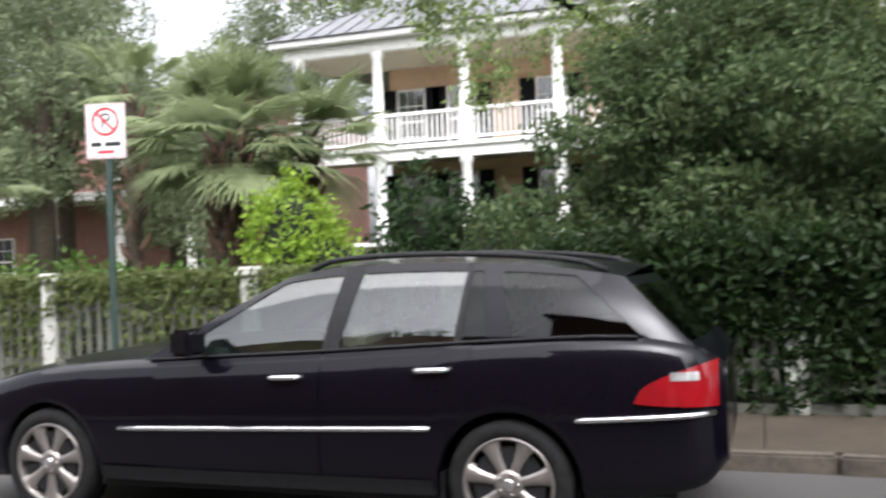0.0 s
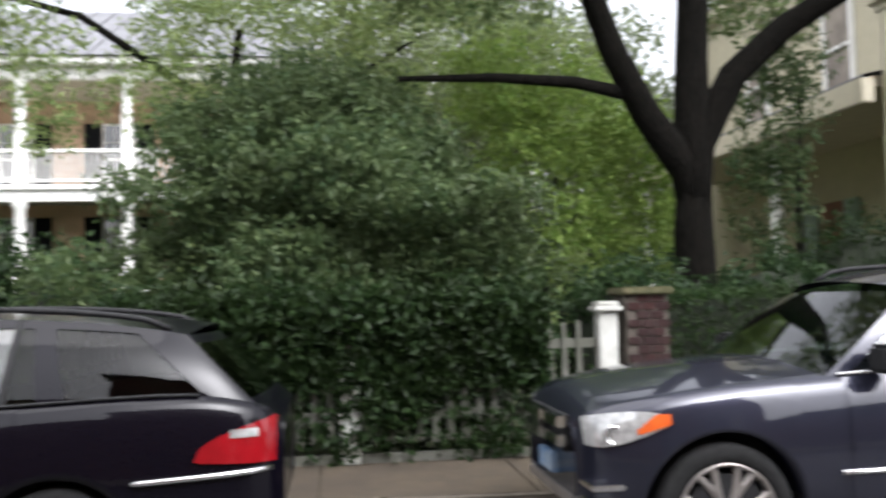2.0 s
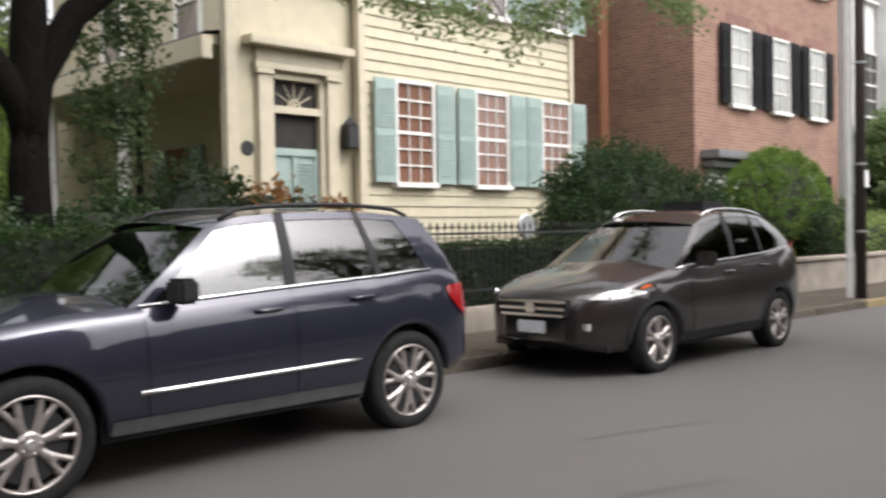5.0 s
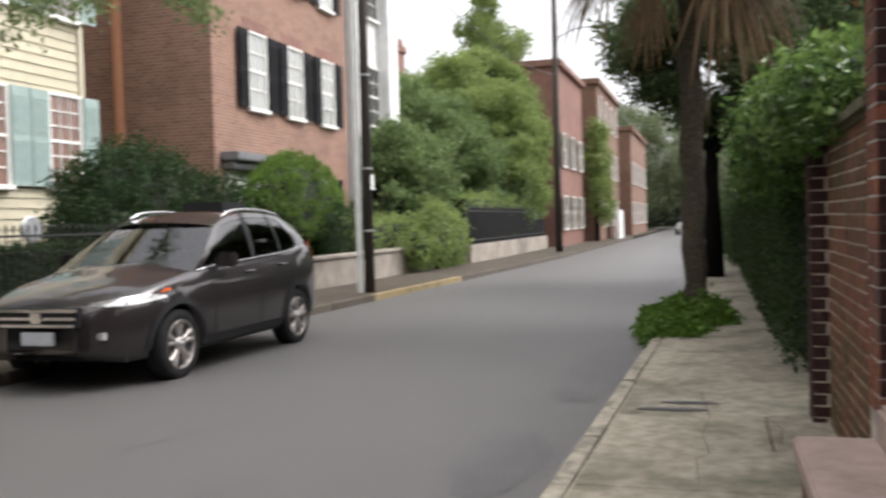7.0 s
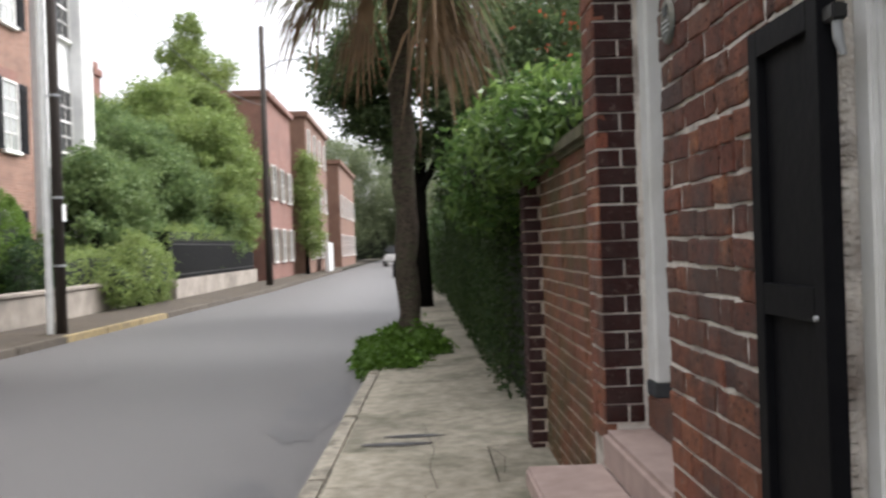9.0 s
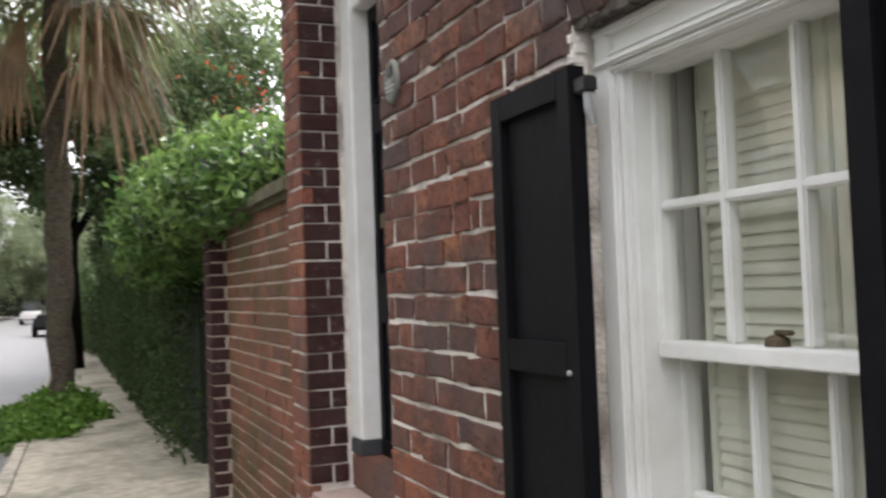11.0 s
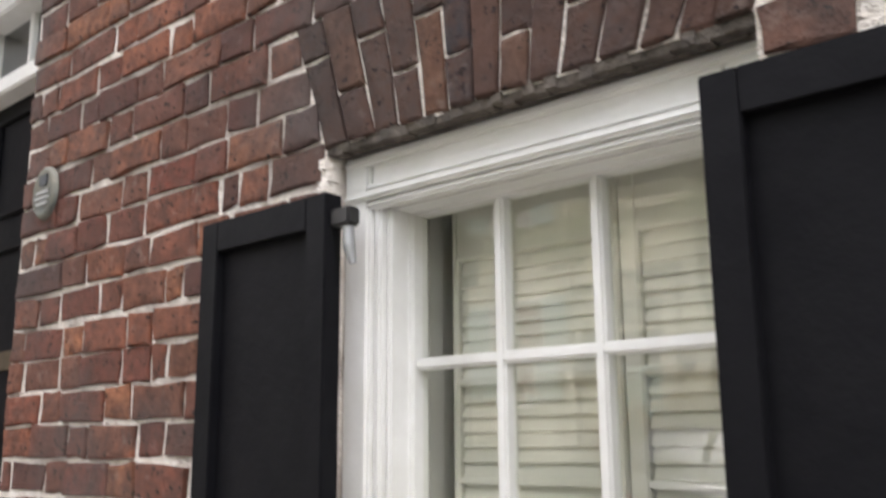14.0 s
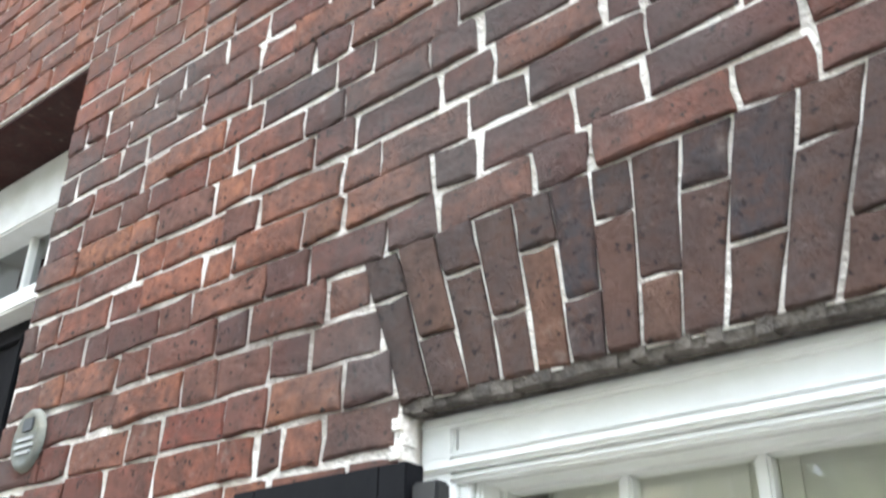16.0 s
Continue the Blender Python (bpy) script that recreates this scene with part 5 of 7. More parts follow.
part("disc", lathe([(0.0, -0.03), (0.17, -0.03), (0.2, 0.0), (0.17, 0.03), (0.0, 0.03)], "y", 20, at=(0, 0, 1.5)), STEEL, med)
for k in range(4):
    part("strut", tube([(0, 0, 1.2), (0.16 * math.cos(k * 1.57), 0, 1.5 + 0.16 * math.sin(k * 1.57))], 0.012, 5), STEEL, med)

# picket fence with square posts
FY = 7.86
fence = thing("picket_fence", "white wooden picket fence half hidden under ivy", "fence")
PKT = boxes((-0.035, 0.035, -0.011, 0.011, 0.0, 0.98))
for v in PKT.verts:
    if v.co.z > 0.9:
        v.co.x *= 0.45
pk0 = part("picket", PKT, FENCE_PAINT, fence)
pk0.location = (-12.0, FY - 0.03, 0.3)
for k in range(1, 112):
    o = pk0.copy()
    scene.collection.objects.link(o)
    o.matrix_local = pose(-12.0 + k * 0.128, FY - 0.03, 0.3 + 0.012 * math.sin(k * 2.1), 0, 0.6 * math.sin(k * 5.3), 0)
for z0 in (0.48, 1.05):
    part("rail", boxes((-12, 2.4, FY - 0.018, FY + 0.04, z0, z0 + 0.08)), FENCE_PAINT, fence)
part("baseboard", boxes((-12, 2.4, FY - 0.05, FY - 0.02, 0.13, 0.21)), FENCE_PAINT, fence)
for px in (-11.9, -9.5, -7.1, -4.7, -2.25, 0.2, 2.46):
    ps = part("post", boxes((px - 0.085, px + 0.085, FY - 0.085, FY + 0.085, 0.1, 1.36), bevel=0.008), POST_PAINT, fence)
    part("cap", boxes((px - 0.125, px + 0.125, FY - 0.125, FY + 0.125, 1.36, 1.41), (px - 0.1, px + 0.1, FY - 0.1, FY + 0.1, 1.41, 1.45), bevel=0.012), POST_PAINT, ps)
bp = tagged(link("brick_pier", boxes((2.62, 3.0, FY - 0.1, FY + 0.28, 0, 1.5)), MORTAR_DARK), "old brown brick gate pier beside a white fence post", kind="structure")
rows = [((n % 2) * 0.05 + 0.05 + k * 0.13, (n + 0.5) * COURSE, 0.115) for n in range(1, 20) for k in range(3) if (n % 2) * 0.05 + 0.05 + k * 0.13 < 0.36]
joined_bricks("brick_courses", rows, BRICK_DARK, bp, Matrix(((-1, 0, 0, 3.0), (0, -1, 0, FY - 0.112), (0, 0, 1, 0), (0, 0, 0, 1))))
part("cap", boxes((2.58, 3.04, FY - 0.15, FY + 0.32, 1.5, 1.57), bevel=0.015), MOSS, bp)

# no-parking sign
sg = thing("parking_sign", "white and red no-parking sign on a dark green post", "sign", at=(-5.62, 6.95, 0.12))
part("post", tube([(0, 0.03, 0), (0, 0.03, 2.75)], 0.03, 10), POST_GREEN, sg)
plate = part("plate", boxes((-0.185, 0.185, -0.004, 0.0, 2.36, 2.86), bevel=0.0015), SIGN_WHITE, sg)
plate.rotation_euler = (0, 0, radians(14))
sgn = lambda name, bm, m: part(name, bm, m, plate)
sgn("border", boxes((-0.175, 0.175, -0.007, -0.005, 2.37, 2.376), (-0.175, 0.175, -0.007, -0.005, 2.844, 2.85), (-0.175, -0.169, -0.007, -0.005, 2.376, 2.844), (0.169, 0.175, -0.007, -0.005, 2.376, 2.844)), SIGN_RED)
sgn("ring", lathe([(0.105, -0.005), (0.105, -0.008), (0.132, -0.008), (0.132, -0.005)], "y", 36, at=(0, 0, 2.695)), SIGN_RED)
fc = bpy.data.curves.new("letter", "FONT")
fc.body = "P"
fc.size = 0.2
fc.extrude = 0.001
fc.align_x, fc.align_y = "CENTER", "CENTER"
lt = new("letter", fc)
lt.data.materials.append(SIGN_BLACK)
lt.parent = plate
lt.matrix_local = pose(0, -0.0068, 2.695, 90)
bm = boxes((-0.11, 0.11, -0.0105, -0.0085, -0.012, 0.012))
bmesh.ops.rotate(bm, verts=bm.verts, cent=(0, 0, 0), matrix=Matrix.Rotation(radians(45), 3, "Y"))
bmesh.ops.translate(bm, verts=bm.verts, vec=(0, 0, 2.695))
sgn("slash", bm, SIGN_RED)
sgn("text_bar", boxes((-0.14, -0.04, -0.007, -0.005, 2.47, 2.51), (-0.01, 0.14, -0.007, -0.005, 2.47, 2.51)), SIGN_BLACK)
sgn("arrow_bar", boxes((-0.08, 0.08, -0.007, -0.005, 2.405, 2.435)), SIGN_RED)

# utility poles and wires
def utility(x, y, h, r, label):
    p = thing("utility_pole", label, "pole", "utility poles", (x, y, 0.1))
    part("shaft", tube([(0, 0, 0), (0, 0, h * 0.5), (0, 0, h)], [r, r * 0.88, r * 0.75], 14), WOOD_POLE, p, smooth=True)
    return p


p1 = utility(17.14, 5.9, 11.5, 0.1, "dark creosoted utility pole at the kerb with a conduit")
part("conduit", tube([(-0.06, 0.17, 0), (-0.06, 0.17, 3.1), (-0.06, 0.17, 9.5)], 0.065, 12), PIPE_GREY, p1, "pale grey steel conduit")
for zz in (1.2, 2.4, 4.2, 6.0):
    part("clamp", lathe([(0.104, zz), (0.112, zz), (0.112, zz + 0.04), (0.104, zz + 0.04)], segments=14), STEEL, p1)
part("notice", boxes((-0.08, 0.08, -0.115, -0.102, 2.0, 2.3)), SIGN_WHITE, p1)
utility(37.2, 5.4, 10.2, 0.14, "dark utility pole further down the kerb")
for i, (a, b, sag) in enumerate((((17.1, 6.0, 10.6), (37.2, 5.4, 9.4), 0.5), ((17.1, 6.6, 10.6), (37.2, 6.0, 9.4), 0.6), ((17.1, 6.0, 7.6), (37.2, 5.4, 7.2), 0.7), ((17.1, 6.0, 8.6), (18.6, 10.0, 7.9), 0.1),
                                 ((-20, 6.3, 10.6), (17.1, 6.0, 10.6), 0.7))):
    pts = [(a[0] + (b[0] - a[0]) * k / 12, a[1] + (b[1] - a[1]) * k / 12, a[2] + (b[2] - a[2]) * k / 12 - sag * 4 * (k / 12) * (1 - k / 12)) for k in range(13)]
    w = thing("overhead_wire", "thin black overhead wire between utility poles", "wire", "overhead wires")
    part("cable", tube(pts, 0.012, 5), IRON, w)
lampp = thing("street_lamp", "street lamp arm on the far utility pole", "lamp", at=(37.2, 5.4, 8.6))
part("arm", tube([(0, 0, 0), (0, -0.8, 0.35), (0, -1.8, 0.4)], 0.03, 6), STEEL, lampp)
part("head", boxes((-0.12, 0.12, -2.3, -1.75, 0.33, 0.45), bevel=0.03), STEEL, lampp)

# ---- cars ----
TYRE = mat("tyre_rubber", (0.013, 0.013, 0.013), (0.02, 0.02, 0.02), 20, 0.9, bump=0.2, spec=0.15)
RIM = mat("alloy_rim", (0.4, 0.37, 0.345), (0.31, 0.285, 0.27), 8, 0.36, metal=0.75)
CHROME = mat("chrome", (0.8, 0.8, 0.8), (0.75, 0.75, 0.75), 5, 0.12, metal=1.0)
TRIM = mat("black_plastic", (0.012, 0.012, 0.013), (0.018, 0.018, 0.019), 30, 0.65, spec=0.25)
RED_LENS = mat("red_lens", (0.26, 0.006, 0.01), (0.2, 0.005, 0.008), 6, 0.12, coat=0.6)
CLEAR_LENS = mat("clear_lens", (0.62, 0.62, 0.6), (0.35, 0.35, 0.35), 18, 0.1, metal=0.4, coat=0.8)
AMBER = mat("amber_lens", (0.6, 0.11, 0.02), (0.5, 0.08, 0.02), 8, 0.15, coat=0.6)
PLATE = mat("plate_white", (0.5, 0.52, 0.54), (0.45, 0.46, 0.48), 12, 0.5)
PLATE_BLUE = mat("plate_blue", (0.1, 0.22, 0.42), (0.3, 0.36, 0.42), 12, 0.5)
SEAT_DARK = mat("dark_seat", (0.03, 0.03, 0.03), (0.02, 0.02, 0.02), 9, 0.7)
SEAT_PALE = mat("pale_leather", (0.5, 0.46, 0.38), (0.44, 0.4, 0.33), 9, 0.6)
CAR_GLASS = glass_mat("car_glass", (0.5, 0.57, 0.53), 0.17)
SCREEN_GLASS = glass_mat("windscreen_glass", (0.28, 0.34, 0.31), 0.17)
CAR_GLASS_DEEP = glass_mat("deep_tinted_car_glass", (0.16, 0.165, 0.16), 0.035)
CAR_GLASS_DARK = glass_mat("tinted_car_glass", (0.10, 0.105, 0.10), 0.1)


def paint(name, c, flake=0.0, coat=0.9):
    return mat(name, c, tuple(v * 0.9 for v in c), 90, 0.32, metal=flake, coat=coat, spec=0.05)


def smooth_curve(points):
    """A smooth height curve through (x, value) points."""
    xs, vs = [p[0] for p in points], [p[1] for p in points]

    def f(x):
        if x <= xs[0]:
            return vs[0]
        for i in range(len(xs) - 1):
            if x <= xs[i + 1]:
                t = (x - xs[i]) / (xs[i + 1] - xs[i])
                m0 = 0 if i == 0 else (vs[i + 1] - vs[i - 1]) / (xs[i + 1] - xs[i - 1])
                m1 = 0 if i + 2 >= len(xs) else (vs[i + 2] - vs[i]) / (xs[i + 2] - xs[i])
                if i == 0:
                    m0 = (vs[1] - vs[0]) / (xs[1] - xs[0])
                if i + 2 >= len(xs):
                    m1 = (vs[-1] - vs[-2]) / (xs[-1] - xs[-2])
                h = xs[i + 1] - xs[i]
                return (2 * t ** 3 - 3 * t ** 2 + 1) * vs[i] + (t ** 3 - 2 * t ** 2 + t) * h * m0 + (-2 * t ** 3 + 3 * t ** 2) * vs[i + 1] + (t ** 3 - t ** 2) * h * m1
        return vs[-1]
    return f


SHAPE = smooth_curve([(0.0, 0.95), (0.12, 0.985), (0.35, 1.0), (0.6, 0.998), (0.8, 0.975), (0.93, 0.945), (1.0, 0.9)])


def wheel(car, x, y, r, rim_r, spokes, split, s):
    """Tyre, rim with spokes and hub; s is the side that the rim faces."""
    hub = part("wheel", lathe([(0.0, -0.1), (rim_r * 0.8, -0.1), (rim_r * 0.8, -0.02), (0.0, -0.02)], "y", 28), TRIM, car)
    hub.matrix_local = pose(x, y, r, 0, 0, 0) @ Matrix.Diagonal((1, s, 1, 1))
    part("tyre", lathe([(rim_r, -0.2), (r * 0.93, -0.21), (r, -0.18), (r, -0.05), (r * 0.985, -0.02), (r * 0.93, 0.003), (rim_r * 1.06, 0.006), (rim_r, -0.008)], "y", 44), TYRE, hub, smooth=True)
    bm = lathe([(rim_r * 1.0, -0.16), (rim_r * 0.93, -0.05), (rim_r * 0.93, -0.012), (rim_r * 0.965, 0.004), (rim_r * 1.01, 0.002), (rim_r * 1.01, -0.012)], "y", 44)
    lathe([(0.075, -0.04), (0.075, -0.012), (0.055, -0.002), (0.0, 0.0)], "y", 24, bm)
    def spoke(rows):
        """One bar of the rim through (angle, radius, half width, depth) stations."""
        out = []
        for aa, rr, w, d in rows:
            c, t = Vector((math.cos(aa), 0, math.sin(aa))), Vector((-math.sin(aa), 0, math.cos(aa)))
            out.append([c * rr - t * w + Vector((0, d - 0.035, 0)), c * rr - t * w * 0.8 + Vector((0, d, 0)), c * rr + Vector((0, d + 0.004, 0)), c * rr + t * w * 0.8 + Vector((0, d, 0)), c * rr + t * w + Vector((0, d - 0.035, 0))])
        grid_faces(bm, out)

    R1 = rim_r
    for k in range(spokes):
        a = 2 * math.pi * (k + 0.25) / spokes
        if split == "wide":
            spoke([(a, 0.05, 0.026, -0.014), (a, R1 * 0.5, 0.03, -0.01), (a, R1 * 0.78, 0.044, -0.008), (a, R1 * 0.96, 0.066, -0.006)])
        elif split == "fork":
            spoke([(a, 0.05, 0.028, -0.014), (a, R1 * 0.42, 0.03, -0.01), (a, R1 * 0.66, 0.046, -0.009)])
            for q in (-1, 1):
                spoke([(a + q * 0.12, R1 * 0.58, 0.019, -0.0085), (a + q * 0.155, R1 * 0.78, 0.019, -0.008), (a + q * 0.19, R1 * 0.97, 0.021, -0.006)])
        else:
            for q in (-1, 1):
                spoke([(a + q * 0.2, 0.05, 0.022, -0.014), (a + q * 0.16, R1 * 0.5, 0.024, -0.011), (a + q * 0.2, R1 * 0.96, 0.03, -0.007)])
    for k in range(5):
        a = 2 * math.pi * k / 5
        lathe([(0.011, -0.012), (0.011, 0.001), (0.0, 0.002)], "y", 8, bm, (0.052 * math.cos(a), 0, 0.052 * math.sin(a)))
    part("rim", bm, RIM, hub, smooth=True)
    part("hub_cap", lathe([(0.03, 0.002), (0.026, 0.006), (0.0, 0.007)], "y", 18), CHROME, hub)
    return hub


def build_car(name, label, at, S):
    """A parked car, front towards -x. S holds its outline: belt and roof curves, plan width, pillars and details."""
    car = thing(name, label, "car", "parked cars", at)
    x0, x1 = S["x0"], S["x1"]
    belt, crown = smooth_curve(S["belt"]), smooth_curve(S["crown"])
    plan, low = smooth_curve(S["plan"]), smooth_curve(S["low"])
    wx, r = S["wheels"], S["r"]
    arch = S["arch"]
    sill = S["sill"]
    body_mat = S["paint"]

    def side(x, z):
        v = (z - sill) / max(belt(x) - sill, 0.05)
        return plan(x) * SHAPE(min(max(v, 0), 1))

    def bottom(x):
        b = low(x)
        for w in wx:
            d = abs(x - w)
            if d < arch:
                b = max(b, r + math.sqrt(arch * arch - d * d) * 0.98)
        return b

    xs = sorted(set([round(v, 4) for v in np.linspace(x0 + 0.001, x1 - 0.001, 70)] + [round(w + arch * math.cos(math.pi * k / 22), 4) for w in wx for k in range(23)]
                    + [round(w + s * (arch + 0.004), 4) for w in wx for s in (-1, 1)] + [round(x0 + d, 4) for d in (0.01, 0.03, 0.06, 0.1, 0.15)] + [round(x1 - d, 4) for d in (0.01, 0.03, 0.06, 0.1, 0.15)]))
    rows = []
    for x in xs:
        b, t, c = bottom(x), belt(x), crown(x)
        half = [(side(x, b + (t - b) * v) if v else side(x, b), b + (t - b) * v) for v in (0, 0.1, 0.25, 0.45, 0.6, 0.75, 0.86, 0.94, 1.0)]
        ys = half[-1][0]
        half += [(ys * f, t + (c - t) * (1 - f * f)) for f in (0.93, 0.75, 0.5, 0.25)]
        inner = (half[0][0] - 0.24, half[0][1])
        line = [(x, -inner[0], inner[1])] + [(x, -y, z) for y, z in half] + [(x, 0, c)] + [(x, y, z) for y, z in half[::-1]] + [(x, inner[0], inner[1])]
        rows.append(line)
    bm = bmesh.new()
    vs = grid_faces(bm, rows)
    bm.faces.new(vs[0])
    bm.faces.new(vs[-1][::-1])
    body = part("body", bm, body_mat, car, smooth=True)
    # underside and wheel wells
    part("underbody", boxes((x0 + 0.25, wx[0] - arch + 0.04, -plan(0) + 0.2, plan(0) - 0.2, sill - 0.04, 0.5), (wx[0] + arch - 0.02, wx[1] - arch + 0.02, -plan(0) + 0.08, plan(0) - 0.08, sill - 0.05, sill + 0.1),
                            (wx[1] + arch - 0.04, x1 - 0.25, -plan(0) + 0.2, plan(0) - 0.2, sill, 0.5), (wx[0] - arch, wx[0] + arch, -plan(0) + 0.3, plan(0) - 0.3, 0.25, 0.8),
                            (wx[1] - arch, wx[1] + arch, -plan(0) + 0.3, plan(0) - 0.3, 0.25, 0.8)), TRIM, car)

    def patch(xa, xb, za, zb, off, s, nx=10, nz=5):
        """A stretch of the side, raised by off; za and zb are heights or functions of x."""
        bm = bmesh.new()
        rr = []
        for i in range(nz + 1):
            row = []
            for k in range(nx + 1):
                x = xa + (xb - xa) * k / nx
                lo = za(x) if callable(za) else za
                hi = zb(x) if callable(zb) else zb
                z = lo + (hi - lo) * i / nz
                row.append((x, s * (side(x, z) + off), z))
            rr.append(row)
        grid_faces(bm, rr if s < 0 else rr[::-1])
        return bm

    for s in (-1, 1):
        for dn, a, b in S["doors"]:
            bot = lambda x: max(sill + 0.05, bottom(x) + 0.03)
            d = part(dn, patch(a, b, bot, lambda x: belt(x) - 0.012, 0.006, s, 16, 9), body_mat, car, smooth=True)
            hx, hz = b - 0.2, belt(b - 0.2) - 0.125
            y = side(hx, hz) + 0.03
            hd = tube([(hx - 0.1, s * (y - 0.02), hz), (hx - 0.07, s * y, hz), (hx + 0.07, s * y, hz + 0.004), (hx + 0.1, s * (y - 0.02), hz + 0.004)], 0.014, 8)
            part("handle", hd, S["handle"], d, smooth=True)
        for a, b, za, zb in S["strips"]:
            pts = [(x, s * (side(x, za + (zb - za) * (x - a) / (b - a)) + 0.008), za + (zb - za) * (x - a) / (b - a)) for x in np.linspace(a, b, 14)]
            part("side_strip", tube(pts, 0.014, 10), CHROME, car, smooth=True)
        a, b, lo, hi = S["tail"]
        tip = lo + S["tail_tip"] * (hi - lo)
        part("tail_lamp", patch(a, b, lambda x: tip - (tip - lo) * ((x - a) / (b - a)) ** 0.6, lambda x: tip + (hi - tip) * ((x - a) / (b - a)) ** 0.45, 0.012, s, 14, 5), RED_LENS, car, smooth=True)
        if S.get("tail_clear"):
            a2, b2, lo2, hi2 = S["tail_clear"]
            part("reverse_lamp", patch(a2, b2, lo2, hi2, 0.016, s, 5, 2), CLEAR_LENS, car, smooth=True)
        a, b, lo, hi = S["head"]
        part("headlamp", patch(a, b, lambda x: lo + S["head_cut"] * (x - a) + 0.05 * (1 - (x - a) / (b - a)) ** 5, lambda x: hi - 0.045 * (1 - (x - a) / (b - a)) ** 3 - 0.025 * ((x - a) / (b - a)) ** 6, 0.012, s, 14, 5), CLEAR_LENS, car, smooth=True)
        a, b, lo, hi = S["amber"]
        part("indicator", patch(a, b, lambda x: lo + 0.5 * (hi - lo) * max(0.0, (x - a) / (b - a)), lambda x: lo + (hi - lo) * min(1.0, 0.25 + 1.3 * (x - a) / (b - a)), 0.017, s, 8, 3), AMBER, car, smooth=True)
        for px, pz3, pr in S["lamp_rings"]:
            ring = part("lamp_ring", lathe([(pr, 0.0), (pr * 0.85, 0.008), (pr * 0.7, 0.0), (pr * 0.55, -0.01), (0.0, -0.012)], "y", 20), CHROME, car, smooth=True)
            ring.matrix_local = pose(px, s * (side(px, pz3) + 0.014), pz3) @ Matrix.Diagonal((1, s, 1, 1))
        mx, mz = S["mirror"]
        my = side(mx, belt(mx)) * 0.98
        mir = part("mirror", boxes((mx - 0.07, mx + 0.06, my + 0.06, my + 0.25, mz, mz + 0.15), (mx - 0.03, mx + 0.03, my - 0.02, my + 0.08, mz + 0.005, mz + 0.05), bevel=0.045), S["mirror_mat"], car)
        mir.scale = (1, s, 1)
        part("sill_strip", patch(wx[0] + arch + 0.02, wx[1] - arch - 0.02, sill - 0.01, sill + 0.075, 0.012, s, 8, 2), S["sill_mat"], car)
        for w in wx:
            wheel(car, w, s * (plan(w) - 0.015), r, S["rim"], S["spokes"], S["split"], s)
            if S["flare"]:
                bm = bmesh.new()
                rr = [[], []]
                for k in range(25):
                    t = math.pi * k / 24
                    for q, rad in ((0, arch - 0.01), (1, arch + 0.05)):
                        px, pz2 = w + rad * math.cos(t), r + rad * math.sin(t) * 0.98
                        rr[q].append((px, s * (side(px, pz2) + 0.012), pz2))
                grid_faces(bm, rr)
                part("arch_flare", bm, S["flare"], car, smooth=True)
    # greenhouse
    roof_z = smooth_curve(S["roof"])
    yr = S["roof_half"]

    def edge(xb, xt, v, s):
        """A point between belt and roof rail."""
        zb, zt = belt(xb) - 0.01, roof_z(xt)
        yb = plan(xb) * 0.9
        f = v
        return (xb + (xt - xb) * v, s * (yb + (yr - yb) * f + 0.03 * math.sin(math.pi * v)), zb + (zt - zb) * v)

    def cell(b0, b1, t0, t1, s, v0=0.0, v1=1.0, inset=0.0, nu=8, nv=6):
        bm = bmesh.new()
        rr = []
        for i in range(nv + 1):
            v = v0 + (v1 - v0) * i / nv
            row = []
            for k in range(nu + 1):
                u = k / nu
                p = edge(b0 + (b1 - b0) * u, t0 + (t1 - t0) * u, v, s)
                row.append((p[0], p[1] - s * inset, p[2]))
            rr.append(row)
        grid_faces(bm, rr if s < 0 else rr[::-1])
        return bm

    for s in (-1, 1):
        for kind, b0, b1, t0, t1 in S["cells"]:
            if kind == "pillar":
                part("pillar", cell(b0, b1, t0, t1, s), body_mat, car, smooth=True)
            elif kind == "black":
                part("pillar_trim", cell(b0, b1, t0, t1, s, inset=0.002), TRIM, car, smooth=True)
            else:
                g = part("side_window", cell(b0, b1, t0, t1, s, 0.03, 0.9, inset=0.008), {"glass": CAR_GLASS, "dark": CAR_GLASS_DARK, "deep": CAR_GLASS_DEEP}[kind], car, smooth=True)
                part("window_top_frame", cell(b0, b1, t0, t1, s, 0.9, 1.0, nv=1), body_mat, car, smooth=True)
        ca, cb = S["cells"][0][1], S["cells"][-1][2]
        part("belt_strip", tube([(x, s * (plan(x) * 0.9 + 0.006), belt(x) + 0.004) for x in np.linspace(ca + 0.08, S["belt_end"], 14)], 0.009, 6), S["belt_mat"], car, smooth=True)

    def span(bx, tx, v0, v1, bow, nv=8, ny=10, inset=0.0):
        """Glass or panel across the car between the two sides."""
        bm = bmesh.new()
        rr = []
        for i in range(nv + 1):
            v = v0 + (v1 - v0) * i / nv
            pl = Vector(edge(bx, tx, v, 1))
            row = []
            for k in range(ny + 1):
                f = -1 + 2 * k / ny
                row.append((pl.x + bow * (1 - f * f), pl.y * f, pl.z + inset))
            rr.append(row)
        grid_faces(bm, rr if bow < 0 else rr[::-1])
        return bm

    first, last = S["cells"][0], S["cells"][-1]
    part("windscreen", span(first[1], first[3], 0.02, 0.96, -0.14), SCREEN_GLASS, car, smooth=True)
    part("rear_window", span(last[2], last[4], 0.12, 0.88, 0.07), CAR_GLASS_DARK, car, smooth=True)
    part("tailgate", span(last[2], last[4], -0.02, 0.12, 0.07, 2), body_mat, car, smooth=True)
    bm = bmesh.new()
    rr = []
